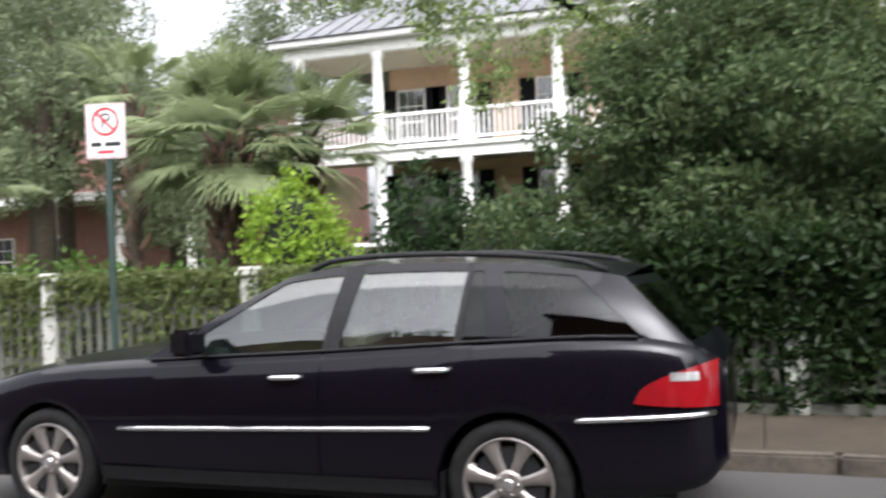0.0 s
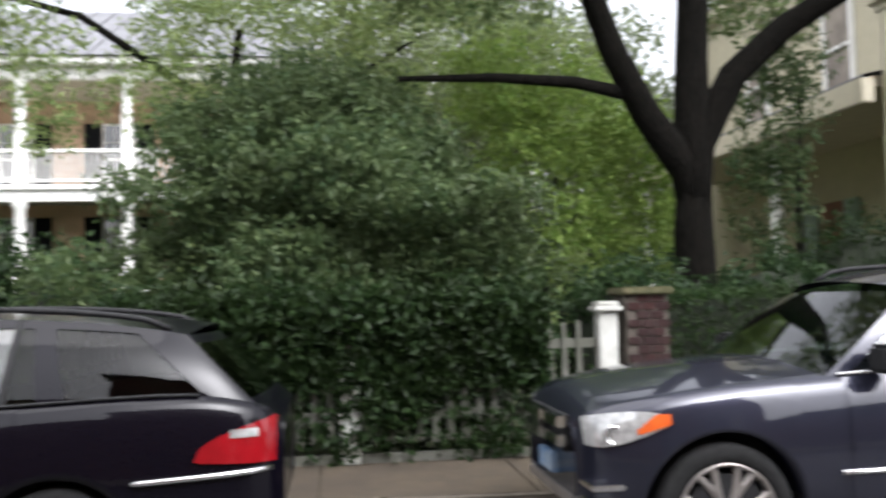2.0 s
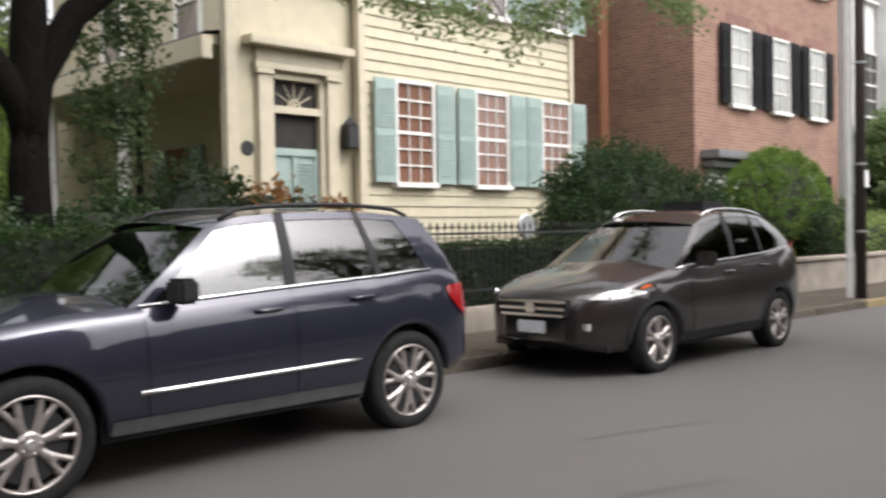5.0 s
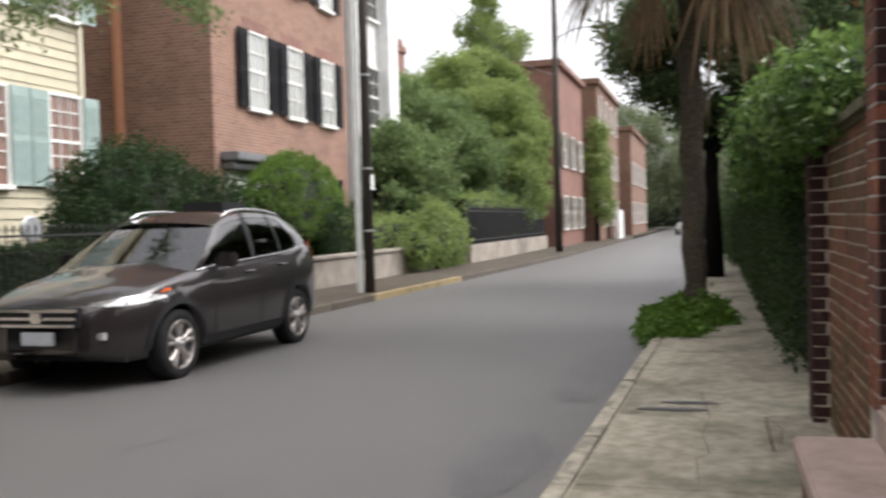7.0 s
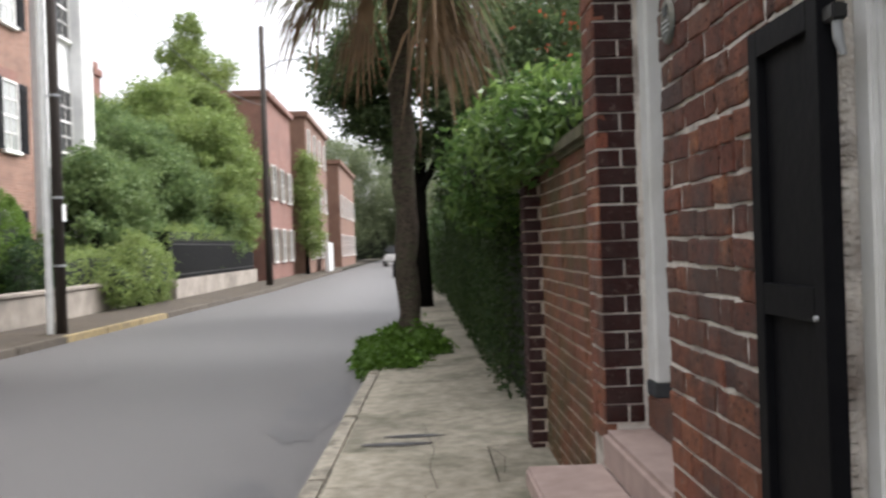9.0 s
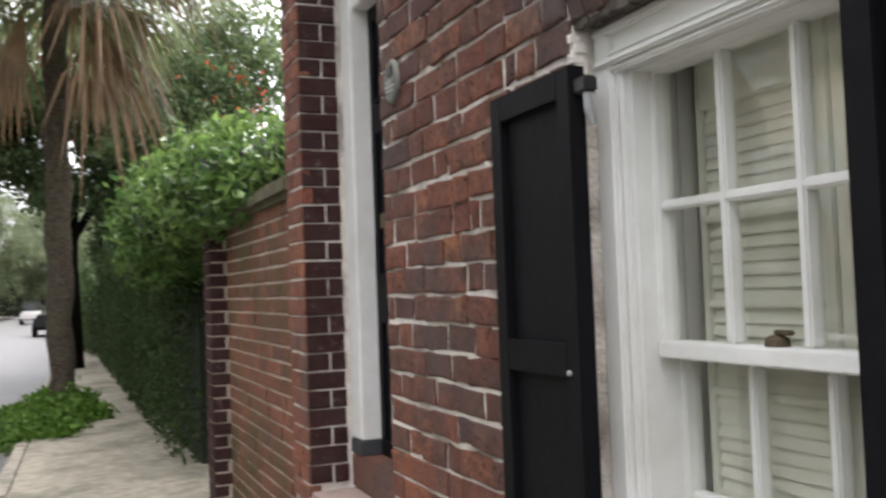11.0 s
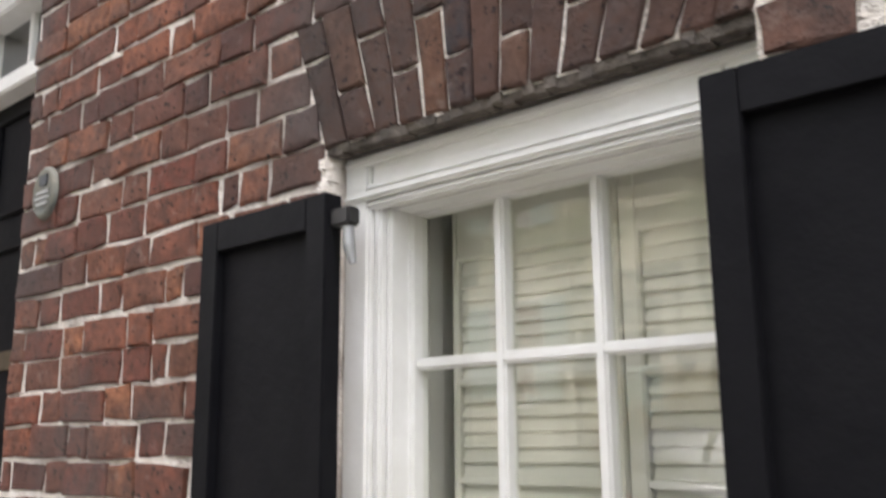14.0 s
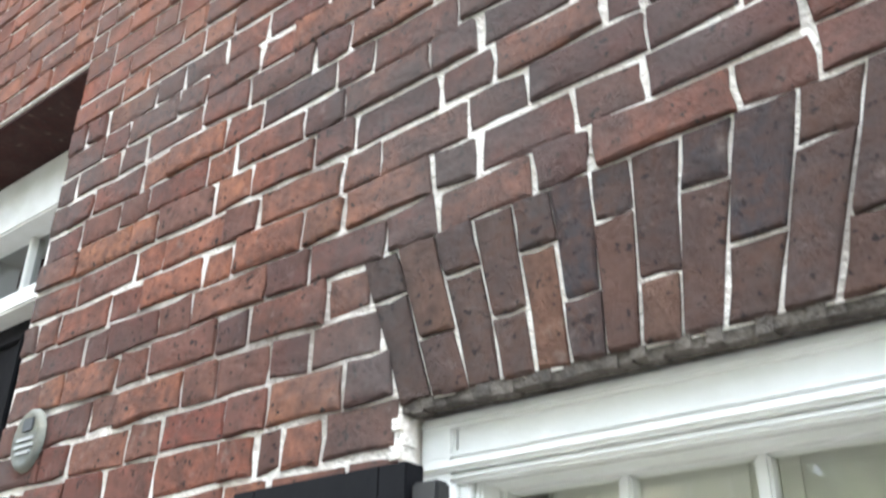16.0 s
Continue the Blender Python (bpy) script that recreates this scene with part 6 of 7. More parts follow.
    for k in range(25):
        x = first[3] + (last[4] - first[3]) * k / 24
        e = 0.14 * max(0, 1 - k / 4) ** 2
        e2 = 0.07 * max(0, 1 - (24 - k) / 4) ** 2
        rr.append([(x - e * (1 - f * f) + e2 * (1 - f * f), yr * f, roof_z(x) + 0.045 * (1 - f * f)) for f in np.linspace(-1, 1, 13)])
    grid_faces(bm, rr)
    part("roof", bm, body_mat, car, smooth=True)
    bm = bmesh.new()
    tv = span(last[2], last[4], 0.88, 1.0, 0.07, 2)
    part("spoiler", tv, body_mat, car, smooth=True)
    for s in (-1, 1):
        a, b = S["rails"]
        pts = [(a + (b - a) * k / 14, s * (yr - 0.04), roof_z(a + (b - a) * k / 14) + 0.012 + S["rail_h"] * min(1, 4 * math.sin(math.pi * k / 14))) for k in range(15)]
        part("roof_rail", tube(pts, 0.016, 8), S["rail_mat"], car, smooth=True)
    # cabin
    zb = belt(0)
    part("dashboard", boxes((S["dash"], S["dash"] + 0.3, -0.66, 0.66, zb - 0.35, zb - 0.01), bevel=0.05), SEAT_DARK, car)
    part("cabin_floor", boxes((S["dash"], last[2] - 0.15, -0.7, 0.7, 0.35, 0.42)), SEAT_DARK, car)
    for sx, ys in ((S["dash"] + 1.0, (-0.37, 0.37)), (S["dash"] + 1.85, (-0.4, 0.0, 0.4))):
        for y in ys:
            w = 0.25 if len(ys) == 2 else 0.19
            st = part("seat", boxes((sx - 0.45, sx + 0.08, y - w, y + w, 0.45, 0.62), bevel=0.05), S["seat"], car)
            bk = boxes((sx - 0.04, sx + 0.1, y - w, y + w, 0.55, zb + 0.12), (sx + 0.05, sx + 0.14, y - 0.13, y + 0.13, zb + 0.16, zb + 0.34), bevel=0.045)
            part("seat_back", bk, S["seat"], st)
    sw = lathe([(0.17, -0.015), (0.185, 0.0), (0.17, 0.015), (0.155, 0.0), (0.17, -0.015)], "z", 28)
    lathe([(0.0, 0.0), (0.05, 0.0), (0.06, -0.03)], "z", 12, sw)
    swo = part("steering_wheel", sw, SEAT_DARK, car, smooth=True)
    swo.matrix_local = pose(S["dash"] + 0.42, 0.37, zb - 0.02, 0, -62, 0)
    # front and rear dress
    for nm, m, row in S["dress"]:
        part(nm, boxes(row, bevel=0.008), m, car)
    return car


WAGON = dict(
    x0=-2.41, x1=2.42, wheels=(-1.49, 1.365), r=0.325, rim=0.235, spokes=7, split="wide", arch=0.375, sill=0.26, paint=paint("black_car_paint", (0.0028, 0.0022, 0.005), 0.0, 0.52),
    belt=[(-2.41, 0.62), (-2.3, 0.7), (-1.95, 0.80), (-1.45, 0.89), (-0.7, 0.94), (0.3, 0.985), (1.3, 1.035), (2.0, 1.05), (2.3, 0.99), (2.42, 0.9)],
    crown=[(-2.41, 0.64), (-2.3, 0.76), (-1.95, 0.87), (-1.45, 0.95), (-0.75, 1.02), (0.3, 1.0), (1.3, 1.04), (2.0, 1.05), (2.3, 1.0), (2.42, 0.92)],
    plan=[(-2.41, 0.5), (-2.36, 0.64), (-2.2, 0.78), (-1.9, 0.86), (-1.3, 0.9), (0.0, 0.915), (1.4, 0.9), (1.95, 0.875), (2.25, 0.82), (2.36, 0.74), (2.42, 0.66)],
    low=[(-2.41, 0.34), (-2.2, 0.24), (-1.9, 0.22), (-1.0, 0.25), (1.0, 0.25), (1.8, 0.27), (2.3, 0.34), (2.42, 0.45)],
    doors=[("front_door", -0.72, 0.335), ("rear_door", 0.35, 1.18)], handle=CHROME,
    strips=[(-0.95, 0.97, 0.555, 0.6), (1.72, 2.36, 0.655, 0.685)], sill_mat=TRIM,
    tail=(2.0, 2.385, 0.715, 0.935), tail_tip=0.12, tail_clear=(2.17, 2.3, 0.845, 0.885),
    head=(-2.38, -1.98, 0.6, 0.72), head_cut=0.1, amber=(-2.0, -1.96, 0.66, 0.7),
    lamp_rings=[(-2.2, 0.65, 0.045)], mirror=(-0.42, 0.98), mirror_mat=paint("mirror_black", (0.006, 0.006, 0.008)), flare=None,
    roof=[(-0.2, 1.3), (0.05, 1.39), (0.35, 1.435), (0.9, 1.445), (1.4, 1.42), (1.8, 1.37), (2.0, 1.33)], roof_half=0.6,
    cells=[("pillar", -0.86, -0.70, 0.0, 0.1), ("glass", -0.70, 0.32, 0.1, 0.40), ("black", 0.32, 0.42, 0.40, 0.52), ("glass", 0.42, 1.08, 0.52, 1.12), ("black", 1.08, 1.12, 1.12, 1.15), ("deep", 1.12, 1.26, 1.15, 1.2),
           ("pillar", 1.26, 1.4, 1.2, 1.3), ("deep", 1.4, 2.06, 1.3, 1.66), ("pillar", 2.06, 2.3, 1.66, 1.94)],
    belt_end=2.02, belt_mat=TRIM, rails=(0.15, 1.85), rail_h=0.035, rail_mat=TRIM, dash=-0.62, seat=SEAT_PALE,
    dress=[("number_plate", PLATE, (2.39, 2.412, -0.26, 0.26, 0.72, 0.84)), ("grille", CHROME, (-2.425, -2.4, -0.32, 0.32, 0.46, 0.63))])
build_car("estate_car", "black estate car parked at the far kerb", (-2.62, 5.35, 0.0), WAGON)

SUV_PAINT = paint("dark_blue_grey_paint", (0.022, 0.023, 0.036), 0.4)
SUV = dict(
    x0=-1.99, x1=2.2, wheels=(-1.29, 1.45), r=0.365, rim=0.262, spokes=7, split="fork", arch=0.43, sill=0.34, paint=SUV_PAINT,
    belt=[(-1.99, 0.78), (-1.93, 0.87), (-1.72, 0.94), (-1.3, 1.0), (-0.6, 1.05), (0.3, 1.1), (1.2, 1.14), (1.8, 1.17), (2.08, 1.13), (2.2, 1.0)],
    crown=[(-1.99, 0.82), (-1.93, 0.95), (-1.72, 1.02), (-1.3, 1.08), (-0.65, 1.12), (0.3, 1.11), (1.2, 1.15), (1.8, 1.18), (2.08, 1.14), (2.2, 1.02)],
    plan=[(-1.99, 0.55), (-1.96, 0.66), (-1.86, 0.78), (-1.62, 0.885), (-1.2, 0.915), (0.0, 0.92), (1.4, 0.915), (1.8, 0.895), (2.05, 0.85), (2.15, 0.79), (2.2, 0.72)],
    low=[(-1.99, 0.42), (-1.88, 0.34), (-1.7, 0.32), (-0.8, 0.34), (1.0, 0.34), (1.8, 0.38), (2.2, 0.5)],
    doors=[("front_door", -0.62, 0.42), ("rear_door", 0.435, 1.2)], handle=SUV_PAINT,
    strips=[(-0.68, 0.95, 0.56, 0.58)], sill_mat=mat("grey_sill", (0.08, 0.08, 0.085), (0.06, 0.06, 0.06), 9, 0.45),
    tail=(1.86, 2.17, 0.76, 1.06), tail_tip=0.9, head=(-1.965, -1.585, 0.665, 0.9), head_cut=0.42, amber=(-1.735, -1.57, 0.78, 0.885),
    lamp_rings=[(-1.845, 0.775, 0.052)], mirror=(-0.42, 1.06), mirror_mat=TRIM, flare=None,
    roof=[(-0.1, 1.5), (0.15, 1.57), (0.5, 1.6), (1.1, 1.61), (1.6, 1.58), (1.85, 1.55)], roof_half=0.63,
    cells=[("pillar", -0.72, -0.58, -0.08, 0.03), ("glass", -0.58, 0.40, 0.03, 0.44), ("black", 0.40, 0.49, 0.44, 0.52), ("dark", 0.49, 1.2, 0.52, 1.12), ("black", 1.2, 1.26, 1.12, 1.18), ("dark", 1.26, 1.72, 1.18, 1.48),
           ("pillar", 1.72, 2.06, 1.48, 1.8)],
    belt_end=1.75, belt_mat=CHROME, rails=(0.05, 1.7), rail_h=0.04, rail_mat=TRIM, dash=-0.55, seat=SEAT_DARK,
    dress=[("grille", TRIM, (-2.015, -1.97, -0.42, 0.42, 0.64, 0.84)), ("grille_bar", CHROME, (-2.06, -2.0, -0.44, 0.44, 0.672, 0.735)), ("grille_bar", CHROME, (-2.06, -2.0, -0.44, 0.44, 0.775, 0.84)), ("badge", CHROME, (-2.075, -2.06, -0.09, 0.09, 0.67, 0.85)),
           ("number_plate", PLATE_BLUE, (-2.025, -1.98, -0.16, 0.16, 0.48, 0.6)), ("bumper_trim", CHROME, (-1.98, -1.8, -0.83, -0.58, 0.5, 0.53)), ("bumper_trim", CHROME, (-1.98, -1.8, -0.83, -0.58, 0.42, 0.45)),
           ("skid_plate", RIM, (-2.01, -1.9, -0.5, 0.5, 0.36, 0.42))])
build_car("compact_suv", "dark blue-grey compact sport utility car with roof rails", (3.32, 5.34, 0.0), SUV)

CROSS_PAINT = paint("grey_brown_paint", (0.034, 0.029, 0.029), 0.45)
CROSS = dict(
    x0=-2.2, x1=2.12, wheels=(-1.31, 1.29), r=0.345, rim=0.235, spokes=5, split="twin", arch=0.41, sill=0.3, paint=CROSS_PAINT,
    belt=[(-2.2, 0.68), (-2.1, 0.78), (-1.75, 0.88), (-1.3, 0.97), (-0.6, 1.06), (0.3, 1.1), (1.2, 1.15), (1.75, 1.22), (2.02, 1.14), (2.12, 1.0)],
    crown=[(-2.2, 0.7), (-2.1, 0.84), (-1.75, 0.97), (-1.3, 1.05), (-0.85, 1.12), (0.3, 1.11), (1.2, 1.16), (1.75, 1.23), (2.02, 1.15), (2.12, 1.02)],
    plan=[(-2.2, 0.36), (-2.14, 0.54), (-1.95, 0.725), (-1.65, 0.845), (-1.2, 0.905), (0.0, 0.91), (1.3, 0.905), (1.7, 0.88), (1.95, 0.83), (2.06, 0.76), (2.12, 0.7)],
    low=[(-2.2, 0.36), (-2.0, 0.28), (-1.7, 0.27), (-0.8, 0.3), (1.0, 0.3), (1.7, 0.34), (2.12, 0.45)],
    doors=[("front_door", -0.7, 0.3), ("rear_door", 0.315, 1.1)], handle=CROSS_PAINT,
    strips=[], sill_mat=TRIM,
    tail=(1.78, 2.08, 0.95, 1.3), tail_tip=0.75, head=(-2.14, -1.5, 0.74, 0.86), head_cut=0.12, amber=(-1.56, -1.42, 0.86, 0.9),
    lamp_rings=[(-1.9, 0.8, 0.04)], mirror=(-0.5, 1.05), mirror_mat=CROSS_PAINT, flare=TRIM,
    roof=[(-0.2, 1.48), (0.1, 1.57), (0.4, 1.61), (0.9, 1.61), (1.3, 1.57), (1.7, 1.48)], roof_half=0.62,
    cells=[("pillar", -0.98, -0.82, -0.2, -0.05), ("dark", -0.82, 0.28, -0.05, 0.34), ("black", 0.28, 0.37, 0.34, 0.44), ("dark", 0.37, 1.0, 0.44, 0.96), ("black", 1.0, 1.05, 0.96, 1.02), ("dark", 1.05, 1.5, 1.02, 1.2),
           ("pillar", 1.5, 1.98, 1.2, 1.66)],
    belt_end=1.45, belt_mat=CHROME, rails=(0.05, 1.5), rail_h=0.03, rail_mat=CHROME, dash=-0.72, seat=SEAT_DARK,
    dress=[("grille", TRIM, (-2.215, -2.15, -0.42, 0.42, 0.6, 0.78)), ("grille_bar", CHROME, (-2.235, -2.2, -0.4, 0.4, 0.605, 0.632)), ("grille_bar", CHROME, (-2.235, -2.2, -0.41, 0.41, 0.668, 0.696)), ("grille_bar", CHROME, (-2.235, -2.2, -0.42, 0.42, 0.738, 0.77)),
           ("fog_lamp", CLEAR_LENS, (-2.13, -2.08, -0.62, -0.54, 0.48, 0.55)), ("badge", CHROME, (-2.25, -2.23, -0.06, 0.06, 0.64, 0.74)), ("number_plate", PLATE, (-2.24, -2.2, -0.17, 0.17, 0.44, 0.56)), ("roof_pod", TRIM, (0.75, 1.3, -0.2, 0.35, 1.66, 1.76))])
build_car("crossover_car", "grey-brown crossover car with a chrome grille", (9.42, 5.30, 0.0), CROSS)
# far parked car and waiting car at the end of the street
for fx, fy, c, lab in ((72.0, 1.2, STUCCO, "distant pale van at the end of the street"), (46.0, -0.15, TRIM, "distant dark car on the near kerb")):
    fcx = thing("distant_car", lab, "car", "distant cars", (fx, fy, 0))
    part("body", boxes((-2, 2, -0.85, 0.85, 0.3, 0.95), bevel=0.15), c, fcx)
    part("cabin", boxes((-1.2, 1.6, -0.75, 0.75, 0.95, 1.6), bevel=0.2), PANE_FAR if c is TRIM else SLATE, fcx)
    for wxx in (-1.3, 1.3):
        for s in (-1, 1):
            o = part("wheel", lathe([(0.0, 0.1), (0.32, 0.1), (0.32, -0.1), (0.0, -0.1)], "y", 16), TYRE, fcx)
            o.location = (wxx, s * 0.8, 0.32)

# ---- planting ----
def grow(name, label, trunk, radii, limbs, blobs, leaf, size, per_m2, bark=BARK, clump=0.3, droop=0.3, hollow=0.45, group="", category="tree"):
    """A tree: tapered trunk, limbs as (points, radii), crown of leaf clumps."""
    o = Vector(trunk[0])
    t = thing(name, label, category, group, o)
    part("trunk", tube([Vector(p) - o for p in trunk], radii, 14), bark, t, smooth=True)
    for pts, rr in limbs:
        part("limb", tube([Vector(p) - o for p in pts], rr, 9), bark, t, smooth=True)
    leaf_mesh("crown", clumps(blobs, per_m2, hollow, clump) - np.array(o), size, leaf, t, droop)
    return t


def bush(name, label, blobs, leaf, size, per_m2, grow_core=0.7, clump=0.22, category="shrub", group="", hollow=0.72):
    x, y = blobs[0][0], blobs[0][1]
    b = thing(name, label, category, group, (x, y, 0.08))
    sh = np.array([x, y, 0.08])
    rel = [(q[0] - x, q[1] - y, q[2] - 0.08, *q[3:]) for q in blobs]
    core("shaded_core", rel, INNER, b, grow_core)
    part("stem", tube([(0, 0, 0), (0.03, 0.02, max(rel[0][2], 0.3))], [0.06, 0.04], 8), BARK, b)
    leaf_mesh("foliage", clumps(rel, per_m2, hollow, clump), size, leaf, b)
    return b


def hedge(name, label, x0, x1, y0, y1, z0, z1, leaf, size, per_m2=420, jitter=0.05):
    b = thing(name, label, "hedge", at=(x0, y0, z0))
    part("shaded_core", boxes((0.06, x1 - x0 - 0.06, 0.06, y1 - y0 - 0.06, 0, z1 - z0 - 0.06)), INNER, b)
    leaf_mesh("foliage", box_leaves(0, x1 - x0, 0, y1 - y0, 0.05, z1 - z0, per_m2, jitter), size, leaf, b)
    return b


def sprays(x, y, z0, z1, s, n, seed, flat=0.22):
    """Flat leaf sprays in layers, filling a rounded, uneven crown."""
    rnd = random.Random(seed)
    out = []
    for k in range(n):
        f = (k + 0.5) / n
        reach = s * math.sqrt(max(0.06, 1 - (1.9 * f - 0.8) ** 2)) * rnd.uniform(0.75, 1.15)
        a, q = k * 2.39996 + rnd.uniform(-0.3, 0.3), math.sqrt(rnd.uniform(0.12, 1))
        b = s * rnd.uniform(0.24, 0.42)
        out.append((x + reach * q * math.cos(a), y + reach * q * 0.85 * math.sin(a), z0 + (z1 - z0) * (f - 0.1 * q) + rnd.uniform(-0.1, 0.1), b, b * 0.85, b * flat / 0.5))
    return out


# spreading oak behind the pier
ox, oy = 4.2, 10.0
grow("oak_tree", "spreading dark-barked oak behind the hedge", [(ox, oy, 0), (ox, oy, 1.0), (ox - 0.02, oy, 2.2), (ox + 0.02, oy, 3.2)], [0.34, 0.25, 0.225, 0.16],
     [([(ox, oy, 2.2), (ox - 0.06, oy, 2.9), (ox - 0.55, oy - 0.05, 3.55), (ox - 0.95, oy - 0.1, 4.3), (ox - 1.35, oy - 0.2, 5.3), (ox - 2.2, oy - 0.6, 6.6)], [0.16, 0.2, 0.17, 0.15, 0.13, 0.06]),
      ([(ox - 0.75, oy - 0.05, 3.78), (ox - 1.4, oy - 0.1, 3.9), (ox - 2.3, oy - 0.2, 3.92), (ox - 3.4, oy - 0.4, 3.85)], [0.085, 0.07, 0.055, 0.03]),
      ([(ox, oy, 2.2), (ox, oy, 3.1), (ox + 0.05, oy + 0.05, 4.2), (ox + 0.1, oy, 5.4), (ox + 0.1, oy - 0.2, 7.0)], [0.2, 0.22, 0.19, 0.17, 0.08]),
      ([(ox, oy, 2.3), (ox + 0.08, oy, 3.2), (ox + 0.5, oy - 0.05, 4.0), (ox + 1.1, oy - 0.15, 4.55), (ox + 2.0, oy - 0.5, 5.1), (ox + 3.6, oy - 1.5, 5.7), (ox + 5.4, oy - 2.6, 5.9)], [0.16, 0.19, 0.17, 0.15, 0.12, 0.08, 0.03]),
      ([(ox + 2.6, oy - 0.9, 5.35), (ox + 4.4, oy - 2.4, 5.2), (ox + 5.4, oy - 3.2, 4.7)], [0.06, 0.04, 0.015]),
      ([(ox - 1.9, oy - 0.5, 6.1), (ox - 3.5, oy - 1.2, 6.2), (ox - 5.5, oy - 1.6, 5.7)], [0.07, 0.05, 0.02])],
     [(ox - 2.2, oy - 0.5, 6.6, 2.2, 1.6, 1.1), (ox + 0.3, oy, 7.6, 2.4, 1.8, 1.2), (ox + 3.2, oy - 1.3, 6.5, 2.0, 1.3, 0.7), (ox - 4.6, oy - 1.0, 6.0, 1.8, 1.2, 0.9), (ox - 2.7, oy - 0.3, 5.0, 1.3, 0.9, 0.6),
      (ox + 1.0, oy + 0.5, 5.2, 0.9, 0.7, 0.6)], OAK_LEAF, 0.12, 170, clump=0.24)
# drooping oak sprays over the pavement
sp = thing("oak_spray", "drooping oak sprays hanging over the far pavement", "branch", at=(ox + 3.6, oy - 1.5, 5.7))
spo = np.array([ox + 3.6, oy - 1.5, 5.7])
spr = [(5.3, 7.0, 4.15, 0.6, 0.4, 0.25), (6.9, 6.8, 4.05, 0.7, 0.4, 0.26), (8.0, 6.8, 3.85, 0.5, 0.35, 0.26), (9.3, 6.8, 4.15, 0.7, 0.4, 0.28), (8.7, 6.7, 3.75, 0.3, 0.3, 0.28), (10.1, 6.8, 4.3, 0.6, 0.4, 0.24), (12.8, 6.8, 4.65, 0.45, 0.4, 0.3), (7.4, 6.8, 3.85, 0.4, 0.35, 0.22), (12.1, 6.8, 4.9, 0.9, 0.4, 0.25), (9.0, 6.8, 4.6, 1.6, 0.5, 0.3)]
leaf_mesh("foliage", clumps(spr, 120, 0.2, 0.2) - spo, 0.1, OAK_LEAF, sp, 0.6)
for q in spr:
    part("twig", tube([(0, 0, 0), ((q[0] - spo[0]) * 0.6, (q[1] - spo[1]) * 0.6, (q[2] - spo[2]) * 0.3), (q[0] - spo[0], q[1] - spo[1], q[2] - spo[2])], [0.02, 0.014, 0.006], 5), BARK, sp)

# evergreen screen behind the picket fence
grow("evergreen_tree", "dense dark evergreen tree behind the picket fence", [(-0.4, 10.2, 0), (-0.4, 10.2, 1.6), (-0.3, 10.2, 3.0)], [0.16, 0.13, 0.08],
     [([(-0.4, 10.2, 1.8), (0.6, 10.0, 2.6), (1.1, 10.0, 3.0)], [0.07, 0.05, 0.02]), ([(-0.4, 10.2, 2.0), (-1.1, 10.1, 2.7), (-1.5, 10, 3.1)], [0.07, 0.05, 0.02])],
     sprays(-0.25, 10.2, 1.2, 3.95, 2.15, 44, 61) + [(-0.2, 10.1, 2.1, 1.9, 0.9, 0.7), (0.9, 10.0, 2.6, 1.2, 0.8, 0.8), (1.6, 9.6, 2.0, 1.0, 0.8, 0.7)], EVERGREEN_LEAF, 0.1, 350, clump=0.2)
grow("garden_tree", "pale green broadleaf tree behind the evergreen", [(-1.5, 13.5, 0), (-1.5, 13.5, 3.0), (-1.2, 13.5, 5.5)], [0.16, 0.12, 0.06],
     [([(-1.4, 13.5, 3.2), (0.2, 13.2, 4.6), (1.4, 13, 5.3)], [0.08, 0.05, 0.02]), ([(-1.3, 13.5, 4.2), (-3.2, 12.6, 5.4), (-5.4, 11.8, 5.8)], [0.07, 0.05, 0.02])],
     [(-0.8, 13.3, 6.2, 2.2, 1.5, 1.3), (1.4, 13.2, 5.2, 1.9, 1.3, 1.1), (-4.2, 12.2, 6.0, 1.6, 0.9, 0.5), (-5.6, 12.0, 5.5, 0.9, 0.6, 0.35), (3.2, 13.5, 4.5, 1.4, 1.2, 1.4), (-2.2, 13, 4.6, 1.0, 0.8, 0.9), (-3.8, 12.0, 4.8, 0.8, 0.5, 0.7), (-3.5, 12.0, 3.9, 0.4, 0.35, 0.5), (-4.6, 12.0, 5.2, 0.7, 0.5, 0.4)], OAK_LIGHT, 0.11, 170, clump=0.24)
grow("yellow_green_tree", "light yellow-green young tree by the oak", [(2.7, 11.2, 0), (2.7, 11.2, 1.8), (2.9, 11.2, 3.0)], [0.09, 0.07, 0.03], [([(2.7, 11.2, 1.9), (3.3, 11.0, 2.8)], [0.04, 0.015])],
     [(2.8, 11.2, 2.9, 1.0, 0.8, 1.2), (3.4, 11.4, 3.8, 0.9, 0.7, 0.8), (2.2, 11.3, 4.2, 0.8, 0.7, 0.7), (4.1, 11.8, 2.4, 0.8, 0.6, 0.9), (4.3, 11.9, 3.5, 0.7, 0.6, 0.7)], YELLOW_LEAF, 0.11, 260, clump=0.2)
bush("evergreen_shrub", "dark evergreen shrub under the oak tree", [(3.2, 9.3, 1.0, 1.1, 0.7, 0.9), (4.9, 9.6, 1.2, 0.8, 0.6, 0.8)], SHRUB_LEAF, 0.1, 420)
bush("bronze_shrub", "bronze and green mixed shrub before the piazza", [(7.3, 10.2, 1.5, 0.9, 0.6, 0.7), (8.3, 10.0, 1.3, 0.7, 0.5, 0.6)], RUST_LEAF, 0.13, 160)
bush("evergreen_shrub", "mixed green shrub before the cream house", [(6.3, 10.1, 1.6, 0.9, 0.6, 0.8), (7.6, 9.8, 1.3, 1.0, 0.5, 0.6)], IVY_LEAF, 0.1, 360)
